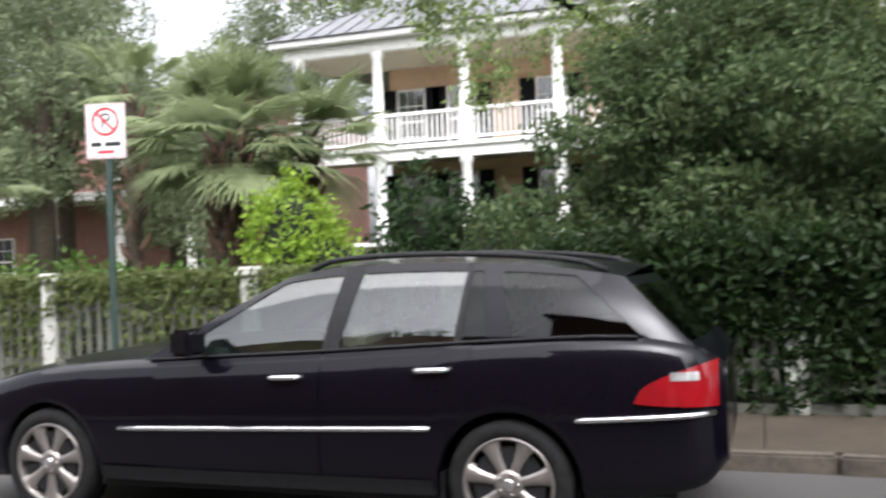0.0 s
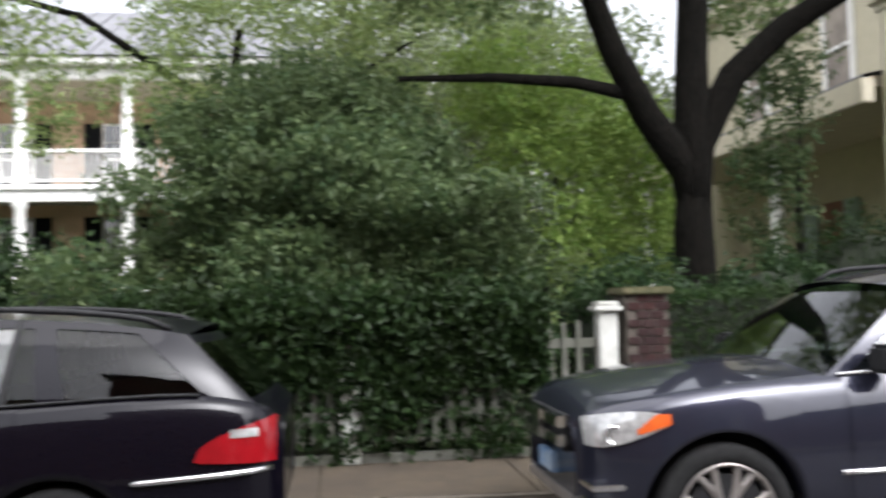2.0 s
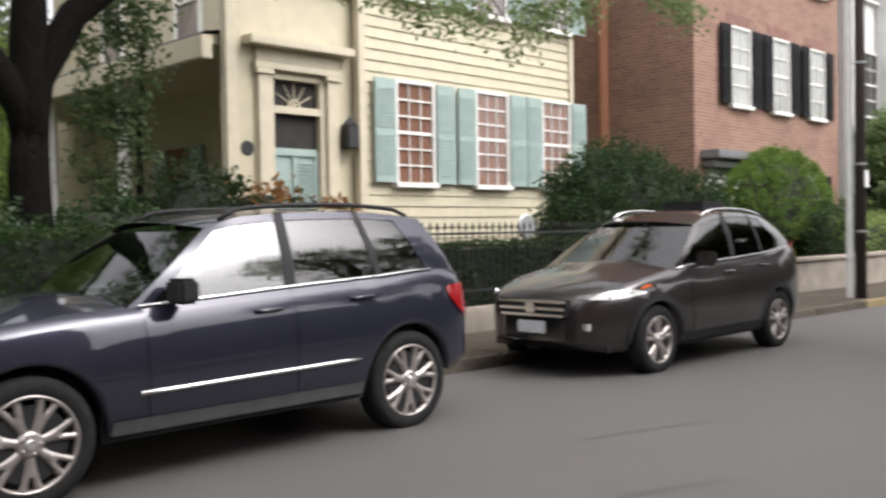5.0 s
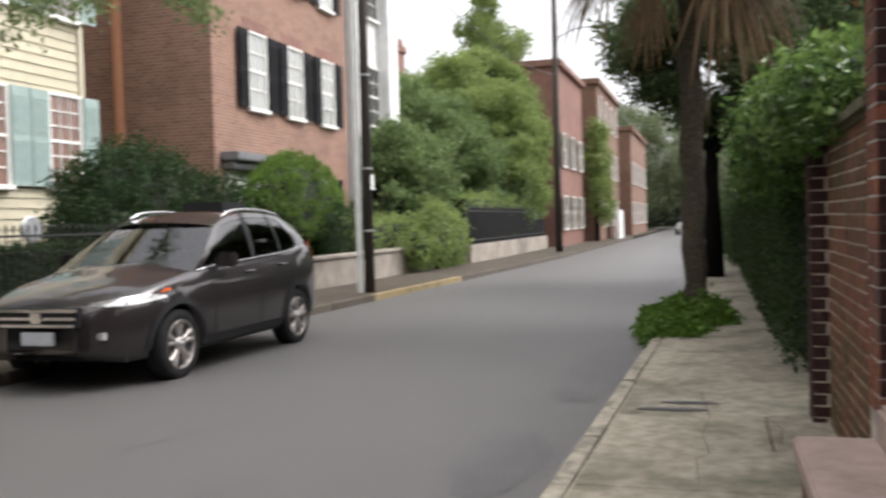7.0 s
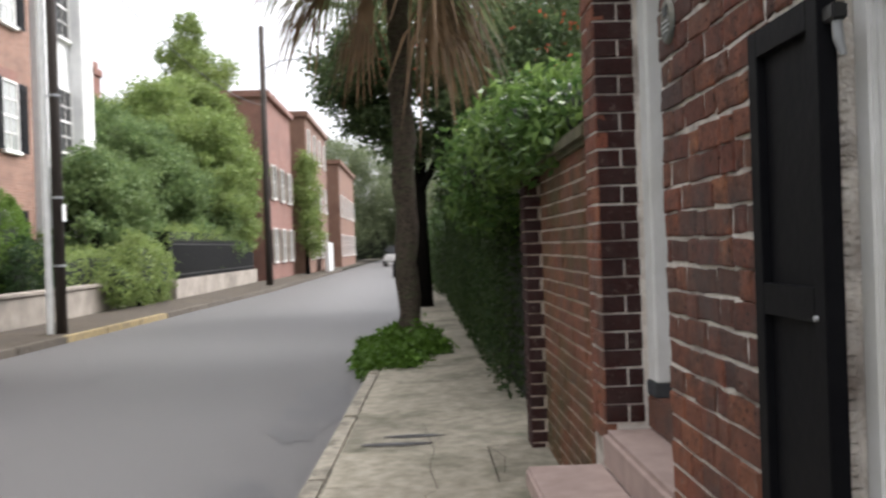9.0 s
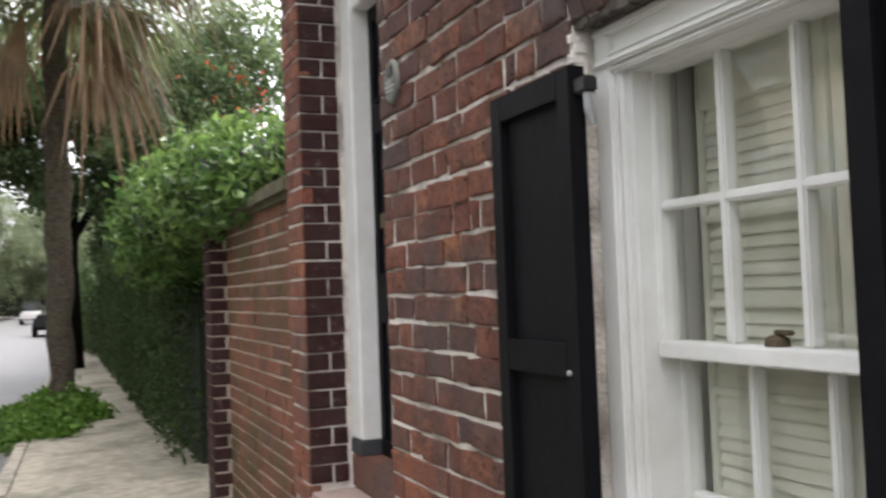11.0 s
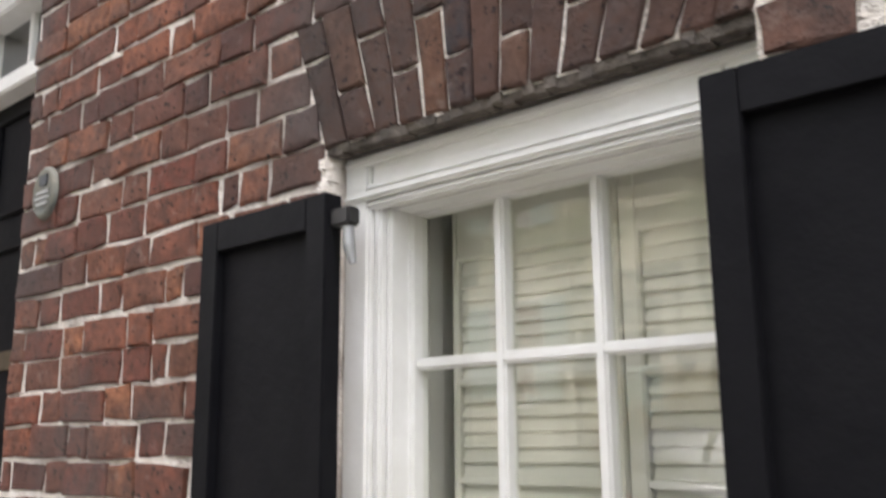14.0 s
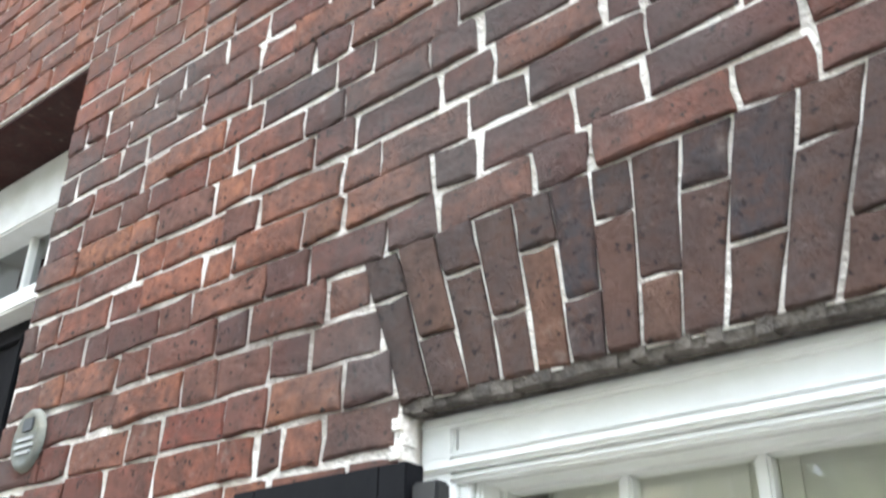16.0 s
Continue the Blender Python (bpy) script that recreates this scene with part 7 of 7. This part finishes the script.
grow("small_tree", "thin dark-leaved tree against the cream piazza", [(6.0, 11.0, 0), (6.0, 11.0, 2.5), (6.1, 11, 4.2)], [0.07, 0.05, 0.02], [], [(5.7, 11.0, 3.6, 0.7, 0.5, 1.0), (5.9, 11.0, 4.5, 0.6, 0.5, 0.6), (5.6, 11, 2.7, 0.6, 0.4, 0.8)], EVERGREEN_LEAF, 0.11, 170, clump=0.2)
bush("camellia_shrub", "dark camellia shrub before the piazza house", [(-4.0, 11.0, 1.75, 0.75, 0.6, 0.95), (-3.2, 11.0, 1.5, 0.75, 0.6, 0.75), (-4.3, 11.0, 1.2, 0.7, 0.5, 0.7)], SHRUB_LEAF, 0.13, 240, 0.5, hollow=0.4)
bush("lime_shrub", "bright lime-green shrub beside a palmetto", [(-5.65, 10.5, 1.7, 0.6, 0.5, 0.85), (-5.3, 10.5, 1.3, 0.6, 0.5, 0.75)], LIME_LEAF, 0.1, 420)
bush("garden_shrub", "low mixed green planting behind the fence", [(-8.6, 9.6, 0.9, 1.6, 0.7, 0.7), (-11.2, 9.8, 1.0, 1.4, 0.7, 0.8), (-6.5, 9.4, 0.8, 1.2, 0.6, 0.65)], FERN_LEAF, 0.12, 260)
for k, (tx, ty, h, s) in enumerate(((-15.5, 17, 9, 2.2), (-18.5, 20, 10, 2.6), (-12.4, 20, 5.0, 1.5), (-21, 24, 11, 3.2), (-16.2, 23, 6.5, 2.0), (-24, 19, 10, 2.6))):
    grow("garden_tree", "tall grey-green garden tree behind the fence", [(tx, ty, 0), (tx, ty, h * 0.45), (tx + 0.3, ty, h * 0.8)], [0.28, 0.2, 0.07],
         [([(tx, ty, h * 0.4), (tx + 1.4, ty - 0.4, h * 0.62)], [0.11, 0.04]), ([(tx, ty, h * 0.48), (tx - 1.5, ty, h * 0.7)], [0.11, 0.04])],
         [(tx, ty, h * 0.85, s, s * 0.8, s * 0.7), (tx + s * 0.7, ty - 0.5, h * 0.62, s * 0.7, s * 0.6, s * 0.5), (tx - s * 0.7, ty, h * 0.6, s * 0.7, s * 0.6, s * 0.6), (tx, ty - 0.8, h * 0.42, s * 0.6, s * 0.5, s * 0.4)],
         DISTANT_LEAF, 0.17, 95, PALM_BARK, clump=0.34, group="garden trees")
for tx, ty, h, s in ((-4, 40, 15, 4.5), (6, 42, 16, 5), (-22, 44, 17, 5), (1.5, 20, 8, 2.2), (7, 27, 10, 3.2), (2.5, 15, 5.5, 1.6)):
    grow("background_tree", "pale hazy tree rising behind the houses", [(tx, ty, 0), (tx, ty, h * 0.7)], [0.35, 0.15], [], [(tx, ty, h * 0.85, s, s, s * 0.6), (tx + s * 0.8, ty, h * 0.65, s * 0.8, s * 0.8, s * 0.5), (tx - s * 0.8, ty, h * 0.68, s * 0.8, s * 0.8, s * 0.5)],
         DISTANT_LEAF, 0.26, 42, clump=0.55, group="background trees")


def fan_frond(bm, base, way, stalk, blades, spread, length, rnd, sag=0.25):
    """A palmetto leaf: stalk and a fan of folded blades."""
    d = Vector(way).normalized()
    side = d.cross(Vector((0, 0, 1)))
    side = side.normalized() if side.length > 0.05 else Vector((1, 0, 0))
    tip = Vector(base) + d * stalk + Vector((0, 0, -sag * stalk * 0.4))
    tube([base, (Vector(base) + tip) / 2 + Vector((0, 0, 0.04)), tip], [0.016, 0.012, 0.009], 4, False, bm)
    root = bm.verts.new(tip)
    for k in range(blades):
        a = spread * (2 * k / (blades - 1) - 1)
        w = (d * math.cos(a) + side * math.sin(a)).normalized()
        ln = length * (0.75 + 0.25 * math.cos(a * 0.8)) * rnd.uniform(0.88, 1.1)
        up = w.cross(side if abs(a) < 1 else d)
        n = w.cross(Vector((0, 0, 1)))
        n = n.normalized() if n.length > 0.05 else side
        mid = tip + w * ln * 0.55 + Vector((0, 0, -sag * ln * 0.1))
        end = tip + w * ln + Vector((0, 0, -sag * ln * rnd.uniform(0.5, 1.1)))
        v = [root] + [bm.verts.new(p) for p in (mid - n * 0.026, end, mid + n * 0.026, mid + Vector((0, 0, 0.012)))]
        bm.faces.new((v[0], v[1], v[4]))
        bm.faces.new((v[0], v[4], v[3]))
        bm.faces.new((v[1], v[2], v[4]))
        bm.faces.new((v[4], v[2], v[3]))


def palmetto(label, x, y, h, r, crown_r, fronds, dead, boots, seed, blades=22):
    rnd = random.Random(seed)
    p = thing("palmetto", label, "palm", "palmettos", (x, y, 0.1))
    n = 26
    part("trunk", tube([(0.02 * math.sin(k), 0.02 * math.cos(k * 1.3), h * k / n) for k in range(n + 1)], [r * (1.2 if k == 0 else 1 + 0.09 * math.sin(k * 2.2)) for k in range(n + 1)], 18), PALM_BARK, p, smooth=True)
    bt = None
    for k in range(boots):
        a, z = k * 2.4, h * (0.1 + 0.9 * k / boots) if boots > 20 else h
        if bt is None:
            bm = bmesh.new()
            tube([(0, 0, 0), (0.09, 0, 0.1), (0.16, 0, 0.26)], [0.06, 0.05, 0.028], 5, True, bm)
            bt = part("leaf_base", bm, BOOT, p)
        else:
            bt = bt.copy()
            scene.collection.objects.link(bt)
        bt.matrix_local = pose(r * 0.8 * math.cos(a), r * 0.8 * math.sin(a), z, 0, 0, math.degrees(a))
    for k in range(fronds + dead):
        live = k < fronds
        a = k * 2.39996 + rnd.uniform(-0.2, 0.2) * (1 if live else 4)
        el = rnd.uniform(-0.6, 1.5) if live and not dead else rnd.uniform(-0.6, 1.3) if live else rnd.uniform(-1.15, 0.15)
        way = (math.cos(a) * math.cos(el), math.sin(a) * math.cos(el), math.sin(el))
        bm = bmesh.new()
        fan_frond(bm, (0.05 * math.cos(a), 0.05 * math.sin(a), h + (rnd.uniform(-0.1, 0.1) if live else rnd.uniform(-0.45, 0.1))), way, crown_r * rnd.uniform(0.35, 0.6), blades if live else 10, 1.5 if live else rnd.uniform(0.4, 1.3), crown_r * (rnd.uniform(0.5, 0.72) if live else rnd.uniform(0.22, 0.62)), rnd, (0.5 if dead else 0.3) if live else rnd.uniform(0.3, 1.3))
        part("frond", bm, FROND if live else FROND_DEAD, p)
    return p


palmetto("stout palmetto with brown leaf bases and full fans", -7.5, 12.0, 3.2, 0.25, 1.65, 54, 0, 90, 3, 28)
palmetto("palmetto with fans against the piazza house", -6.5, 12.6, 3.1, 0.13, 1.4, 20, 0, 30, 5, 26)
palmetto("palmetto with one high fan above the parking sign", -9.6, 12.5, 4.2, 0.11, 1.2, 13, 0, 24, 9, 26)
palmetto("low palmetto fans at the garden edge", -11.8, 11.0, 2.7, 0.12, 1.3, 16, 0, 24, 12, 22)
palmetto("tall street palmetto with a skirt of dead fans", 12.9, -0.27, 6.0, 0.15, 2.2, 48, 44, 14, 21, 26)
bush("fern_patch", "green fern patch round the street palmetto", [(12.4, -0.2, 0.16, 0.8, 0.5, 0.26), (11.6, -0.1, 0.14, 0.7, 0.45, 0.2), (11.0, -0.05, 0.08, 0.5, 0.4, 0.14), (13.1, -0.3, 0.16, 0.7, 0.42, 0.24), (12.2, -0.62, 0.1, 0.6, 0.2, 0.18), (12.0, 0.2, 0.12, 0.7, 0.2, 0.2)], FERN_BRIGHT, 0.1, 900, 0.35, 0.1, "ferns", hollow=0.35)

# ivy over the fence
iv = thing("fence_ivy", "dark ivy grown over the white picket fence", "ivy", at=(-1.9, FY, 0.12))
n = 17000
px_ = RNG.uniform(-2.0, 1.72, n)
pz_ = np.clip(RNG.beta(1.6, 1.15, n) * 1.42, 0.02, 1.5)
keep = RNG.random(n) < np.clip(0.34 + 0.85 * np.array([noise.noise((a * 1.3, b * 1.6, 4.0)) for a, b in zip(px_, pz_)]) + 0.55 * (pz_ > 0.62), 0.06, 1)
pts = np.stack([px_ + 0.05, RNG.normal(-0.1, 0.05, n), pz_], 1)[keep]
leaf_mesh("foliage", pts + np.array([0.0, 0, 0]), 0.1, IVY_LEAF, iv)
top = np.stack([RNG.uniform(-2, 1.75, 5200), RNG.normal(0.0, 0.16, 5200), 1.28 + 0.14 * RNG.normal(size=5200)], 1)
leaf_mesh("top_growth", top, 0.1, IVY_LEAF, iv)
part("stem", tube([(-1.5, 0.03, 0), (-1.2, 0.05, 0.7), (-0.4, 0.05, 1.2), (1.5, 0.05, 1.25)], [0.025, 0.02, 0.015, 0.008], 6), BARK, iv)
iv.location.x = 0.15
iv2 = thing("fence_vine", "pale green vine over the picket fence", "vine", at=(-7.0, FY, 0.12))
n = 17000
px_ = RNG.uniform(-5.0, 5.2, n)
pz_ = RNG.beta(2.0, 0.9, n) * 1.32
keep = RNG.random(n) < np.clip(0.45 + 0.8 * np.array([noise.noise((a * 1.1, b * 1.4, 9.0)) for a, b in zip(px_, pz_)]) + 0.6 * (pz_ > 0.95), 0.05, 1)
leaf_mesh("foliage", np.stack([px_, RNG.normal(-0.02, 0.08, n), pz_], 1)[keep], 0.09, IVY_LIGHT, iv2)
part("stem", tube([(-4, 0.04, 0), (-3, 0.05, 0.9), (0, 0.05, 1.15), (4.8, 0.05, 1.15)], [0.02, 0.015, 0.012, 0.006], 6), BARK, iv2)
bush("boundary_shrub", "dark shrubs filling behind the picket fence", [(-1.0, 8.7, 0.75, 1.4, 0.5, 0.72), (0.9, 8.7, 0.75, 1.4, 0.5, 0.72)], SHRUB_LEAF, 0.1, 320)
bush("boundary_shrub", "pale green shrubs filling behind the picket fence", [(-4.2, 8.7, 0.6, 1.8, 0.45, 0.62), (-7.4, 8.7, 0.6, 1.8, 0.45, 0.62), (-10.5, 8.7, 0.6, 1.8, 0.45, 0.62)], IVY_LIGHT, 0.1, 260)

for sx, sy, sr in ((9.2, 25.5, 2.2), (10.5, 29, 3.0), (12.6, 33, 3.5), (4.2, 21, 2.0), (7.0, 24, 2.4), (1.8, 19, 1.8), (-1.5, 20, 2.0)):
    bush("background_shrub", "tall green shrubs at the back of the garden", [(sx, sy, 1.6, sr, 0.8, 1.9), (sx + 1.4, sy, 1.2, sr * 0.8, 0.8, 1.4)], OAK_LIGHT, 0.2, 110)
# clipped hedges and domed bushes before the houses
hedge("clipped_hedge", "clipped dark hedge beside the brick pier", 3.05, 7.0, 8.0, 8.6, 0.1, 1.5, HEDGE_LEAF, 0.07, 700, 0.03)
hedge("clipped_hedge", "low clipped hedge on a garden wall", 7.0, 13.2, 7.92, 8.5, 0.3, 1.26, HEDGE_LEAF, 0.07, 700, 0.03)
bush("round_bush", "large rounded dark bush before the brick house", [(14.0, 8.9, 1.7, 2.0, 0.9, 1.25), (12.9, 8.7, 1.3, 1.1, 0.7, 0.9), (15.9, 8.7, 1.5, 1.4, 0.8, 1.05), (13.6, 8.4, 0.9, 1.8, 0.5, 0.8)], SHRUB_LEAF, 0.09, 640, 0.74)
bush("domed_bush", "clipped dome-shaped green bush", [(20.3, 8.9, 1.7, 2.2, 0.8, 1.45)], DOME_LEAF, 0.075, 950, 0.86, 0.12, hollow=0.94)
bush("round_bush", "dark bush at the foot of the domed bush", [(21.0, 8.1, 1.0, 1.3, 0.5, 0.95)], SHRUB_LEAF, 0.09, 640, 0.74)
bush("round_bush", "small dark bush beside the domed bush", [(17.4, 8.2, 0.8, 0.7, 0.4, 0.7)], SHRUB_LEAF, 0.09, 640, 0.74)
bush("arching_shrub", "bright arching green shrub spilling over the wall", [(25.2, 6.95, 1.1, 1.5, 0.45, 0.95), (26.6, 6.9, 0.9, 1.2, 0.4, 0.8), (24.0, 7.0, 0.8, 1.0, 0.4, 0.6)], GARDEN_LEAF, 0.12, 300)
hedge("garden_hedge", "green hedge behind the low wall", 20.5, 28.0, 7.8, 8.8, 0.1, 1.5, GARDEN_LEAF, 0.12, 200, 0.12)
hedge("garden_hedge", "green hedge above the iron railing", 29.5, 42, 7.2, 8.4, 0.1, 2.25, GARDEN_LEAF, 0.13, 160, 0.12)
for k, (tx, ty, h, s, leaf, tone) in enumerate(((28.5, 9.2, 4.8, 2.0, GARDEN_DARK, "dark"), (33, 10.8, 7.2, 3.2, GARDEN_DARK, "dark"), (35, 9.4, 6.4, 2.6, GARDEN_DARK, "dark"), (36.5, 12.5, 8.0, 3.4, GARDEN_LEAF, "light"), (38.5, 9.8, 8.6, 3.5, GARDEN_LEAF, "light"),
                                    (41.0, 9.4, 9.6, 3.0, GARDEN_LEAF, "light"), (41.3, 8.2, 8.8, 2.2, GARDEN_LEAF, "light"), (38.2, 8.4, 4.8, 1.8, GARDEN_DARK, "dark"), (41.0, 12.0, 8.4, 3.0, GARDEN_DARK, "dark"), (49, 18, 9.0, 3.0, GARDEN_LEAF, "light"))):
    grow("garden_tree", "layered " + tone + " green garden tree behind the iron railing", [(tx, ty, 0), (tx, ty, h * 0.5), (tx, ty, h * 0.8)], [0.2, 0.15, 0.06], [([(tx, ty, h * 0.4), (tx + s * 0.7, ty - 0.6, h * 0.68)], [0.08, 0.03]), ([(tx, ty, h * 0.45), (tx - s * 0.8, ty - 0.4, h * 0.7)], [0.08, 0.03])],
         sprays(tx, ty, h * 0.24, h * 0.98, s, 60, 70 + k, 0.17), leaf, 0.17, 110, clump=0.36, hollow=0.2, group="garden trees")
for tx, ty, h, s in ((98, 8, 13, 6), (104, -2, 12, 6), (96, -9, 12, 5), (110, 16, 14, 7), (68, -6, 10, 4), (56, -5.5, 9, 3.5)):
    grow("street_tree", "hazy dark green tree closing the street", [(tx, ty, 0), (tx, ty, h * 0.7)], [0.35, 0.15], [], [(tx, ty, h * 0.8, s, s, h * 0.2), (tx, ty - s * 0.6, h * 0.5, s * 0.8, s * 0.7, h * 0.2), (tx, ty + s * 0.6, h * 0.45, s * 0.8, s * 0.7, h * 0.2), (tx - 2, ty, h * 0.25, s * 0.8, s * 0.9, h * 0.15)],
         DISTANT_LEAF, 0.3, 45, clump=0.6, group="street trees")

grow("conifer", "tall narrow conifer among the garden trees", [(50, 11.2, 0), (50, 11.2, 6), (50, 11.2, 12.5)], [0.25, 0.18, 0.04], [], [(50, 11.2, 9.0, 2.6, 2.3, 1.6), (50, 10.6, 10.8, 2.0, 1.9, 1.3), (50.1, 11.6, 12.0, 1.5, 1.4, 1.0), (50, 11.2, 13.4, 0.8, 0.8, 0.9)], GARDEN_LEAF, 0.2, 170, clump=0.3)
hedge("closing_hedge", "dark greenery closing the far end of the street", 118, 122, -14, 16, 0.0, 5.0, DISTANT_LEAF, 0.4, 22, 0.3)
grow("background_tree", "leafy green tree past the cream piazza", [(9.8, 27.5, 0), (9.8, 27.5, 5)], [0.25, 0.1], [], [(9.8, 27.5, 5.0, 2.6, 1.5, 2.2), (7.6, 27, 3.6, 1.8, 1.3, 1.8), (11.6, 28.5, 4.0, 1.8, 1.3, 1.8), (9.4, 27, 2.4, 2.0, 1.2, 1.3)], OAK_LIGHT, 0.2, 120, clump=0.34)
# near side: glossy bush on the wall, ivy wall, street trees
bush("glossy_bush", "glossy bright green bush overhanging the garden wall", [(6.7, -1.4, 2.15, 1.1, 0.55, 0.4), (8.0, -1.25, 2.1, 1.2, 0.6, 0.46), (5.8, -1.5, 2.08, 0.6, 0.4, 0.24), (8.9, -1.2, 1.9, 0.7, 0.5, 0.42)], BRIGHT_BUSH, 0.085, 900, 0.8, 0.15)
iw = thing("ivy_wall_cover", "close-clipped ivy covering the garden wall", "ivy", at=(8.4, -1.28, 0.1))
leaf_mesh("foliage", box_leaves(0, 16, 0.0, 0.14, 0.02, 2.1, 330, 0.03, "xyYZ"), 0.07, WALL_IVY, iw)
leaf_mesh("far_leaves", box_leaves(16, 36, 0.0, 0.25, 0.02, 2.3, 90, 0.09, "YZ"), 0.15, WALL_IVY, iw)
for px, h in ((10.6, 2.5), (13.8, 2.7), (17.5, 2.6), (22, 3.2), (27, 3.0)):
    bush("wall_top_shrub", "dark shrub growing over the ivy wall", [(px, -1.5, h - 0.6, 1.3, 0.5, 0.7)], WALL_IVY, 0.13, 260, 0.8)
grow("street_tree", "dark flowering street tree behind the palmetto", [(21.0, -0.55, 0.1), (21.1, -0.5, 2.2), (21.2, -0.6, 4.0)], [0.2, 0.16, 0.1],
     [([(21.1, -0.5, 2.6), (20.0, -1.6, 4.5), (19.0, -2.2, 5.6)], [0.09, 0.06, 0.02]), ([(21.1, -0.5, 2.8), (21.6, 0.8, 4.6), (21.8, 1.8, 5.6)], [0.09, 0.06, 0.02])],
     [(21, -0.8, 6.0, 2.4, 2.0, 1.4), (19.2, -2.4, 5.2, 1.9, 1.5, 1.2), (20.5, -3.6, 6.2, 2.0, 1.6, 1.4), (21.5, 0.7, 5.4, 1.6, 1.2, 0.9), (18.2, -1.9, 4.2, 1.2, 0.9, 0.9), (22, -1.6, 4.0, 1.6, 0.9, 0.8), (21.3, 0.5, 4.3, 1.2, 0.8, 0.5), (21.0, -0.3, 3.7, 1.0, 0.7, 0.5), (20.6, 1.0, 5.0, 1.0, 0.6, 0.5), (20.4, -1.4, 4.6, 1.3, 0.8, 0.7), (20.5, -1.6, 3.4, 1.2, 0.8, 0.8)], EVERGREEN_LEAF, 0.15, 260, clump=0.3)
fl = thing("tree_blossom", "scattered red blossom in the street tree", "blossom", at=(20.5, -2, 5))
leaf_mesh("blossom", clumps([(-1.0, -0.8, 0.2, 1.9, 1.6, 1.2), (0.4, 1.2, 0.6, 1.8, 1.6, 1.0)], 9, 0.8, 0.12), 0.12, BLOOM, fl, kind="stuff")
grow("background_tree", "brownish tall tree behind the garden wall", [(13.0, -5.5, 0), (13.0, -5.5, 4.0), (13.2, -5.4, 7)], [0.3, 0.22, 0.1], [([(13, -5.5, 4), (11.4, -4.4, 6)], [0.12, 0.04]), ([(13, -5.5, 4.2), (14.6, -4.6, 6.4)], [0.12, 0.04])],
     [(13, -5.2, 7.6, 2.6, 2.0, 1.6), (11.2, -4.5, 6.2, 1.6, 1.3, 1.1), (15.2, -4.4, 6.4, 1.8, 1.4, 1.2), (12.5, -4.2, 4.6, 1.6, 1.0, 0.9)], OAK_LEAF, 0.13, 130, clump=0.3)
# Out of view; put in for the tree silhouettes mirrored in the car windows.
grow("street_tree", "dark evergreen tree rising behind the unseen brick wall", [(-6.2, -5.0, 0), (-6.2, -5.0, 2.6), (-6.0, -4.9, 4.4)], [0.2, 0.15, 0.08], [([(-6.2, -5, 2.6), (-5.0, -4.6, 4.2)], [0.08, 0.03]), ([(-6.2, -5, 2.8), (-7.4, -4.8, 4.4)], [0.08, 0.03])],
     [(-6.0, -4.9, 5.4, 1.7, 1.5, 1.2), (-7.4, -4.8, 4.6, 1.2, 1.1, 0.8), (-4.9, -4.7, 4.5, 1.1, 1.0, 0.8)], EVERGREEN_LEAF, 0.15, 150, clump=0.26)
grow("street_tree", "small bright green tree between the brick street houses", [(52.7, 5.7, 0), (52.7, 5.7, 2.2), (52.7, 5.7, 4.6)], [0.14, 0.1, 0.04], [], [(52.7, 5.6, 4.6, 1.2, 0.8, 1.5), (52.4, 5.4, 2.6, 1.1, 0.8, 1.6), (53.0, 5.6, 6.2, 0.8, 0.6, 0.9)], GARDEN_LEAF, 0.2, 130, clump=0.3, group="street trees")
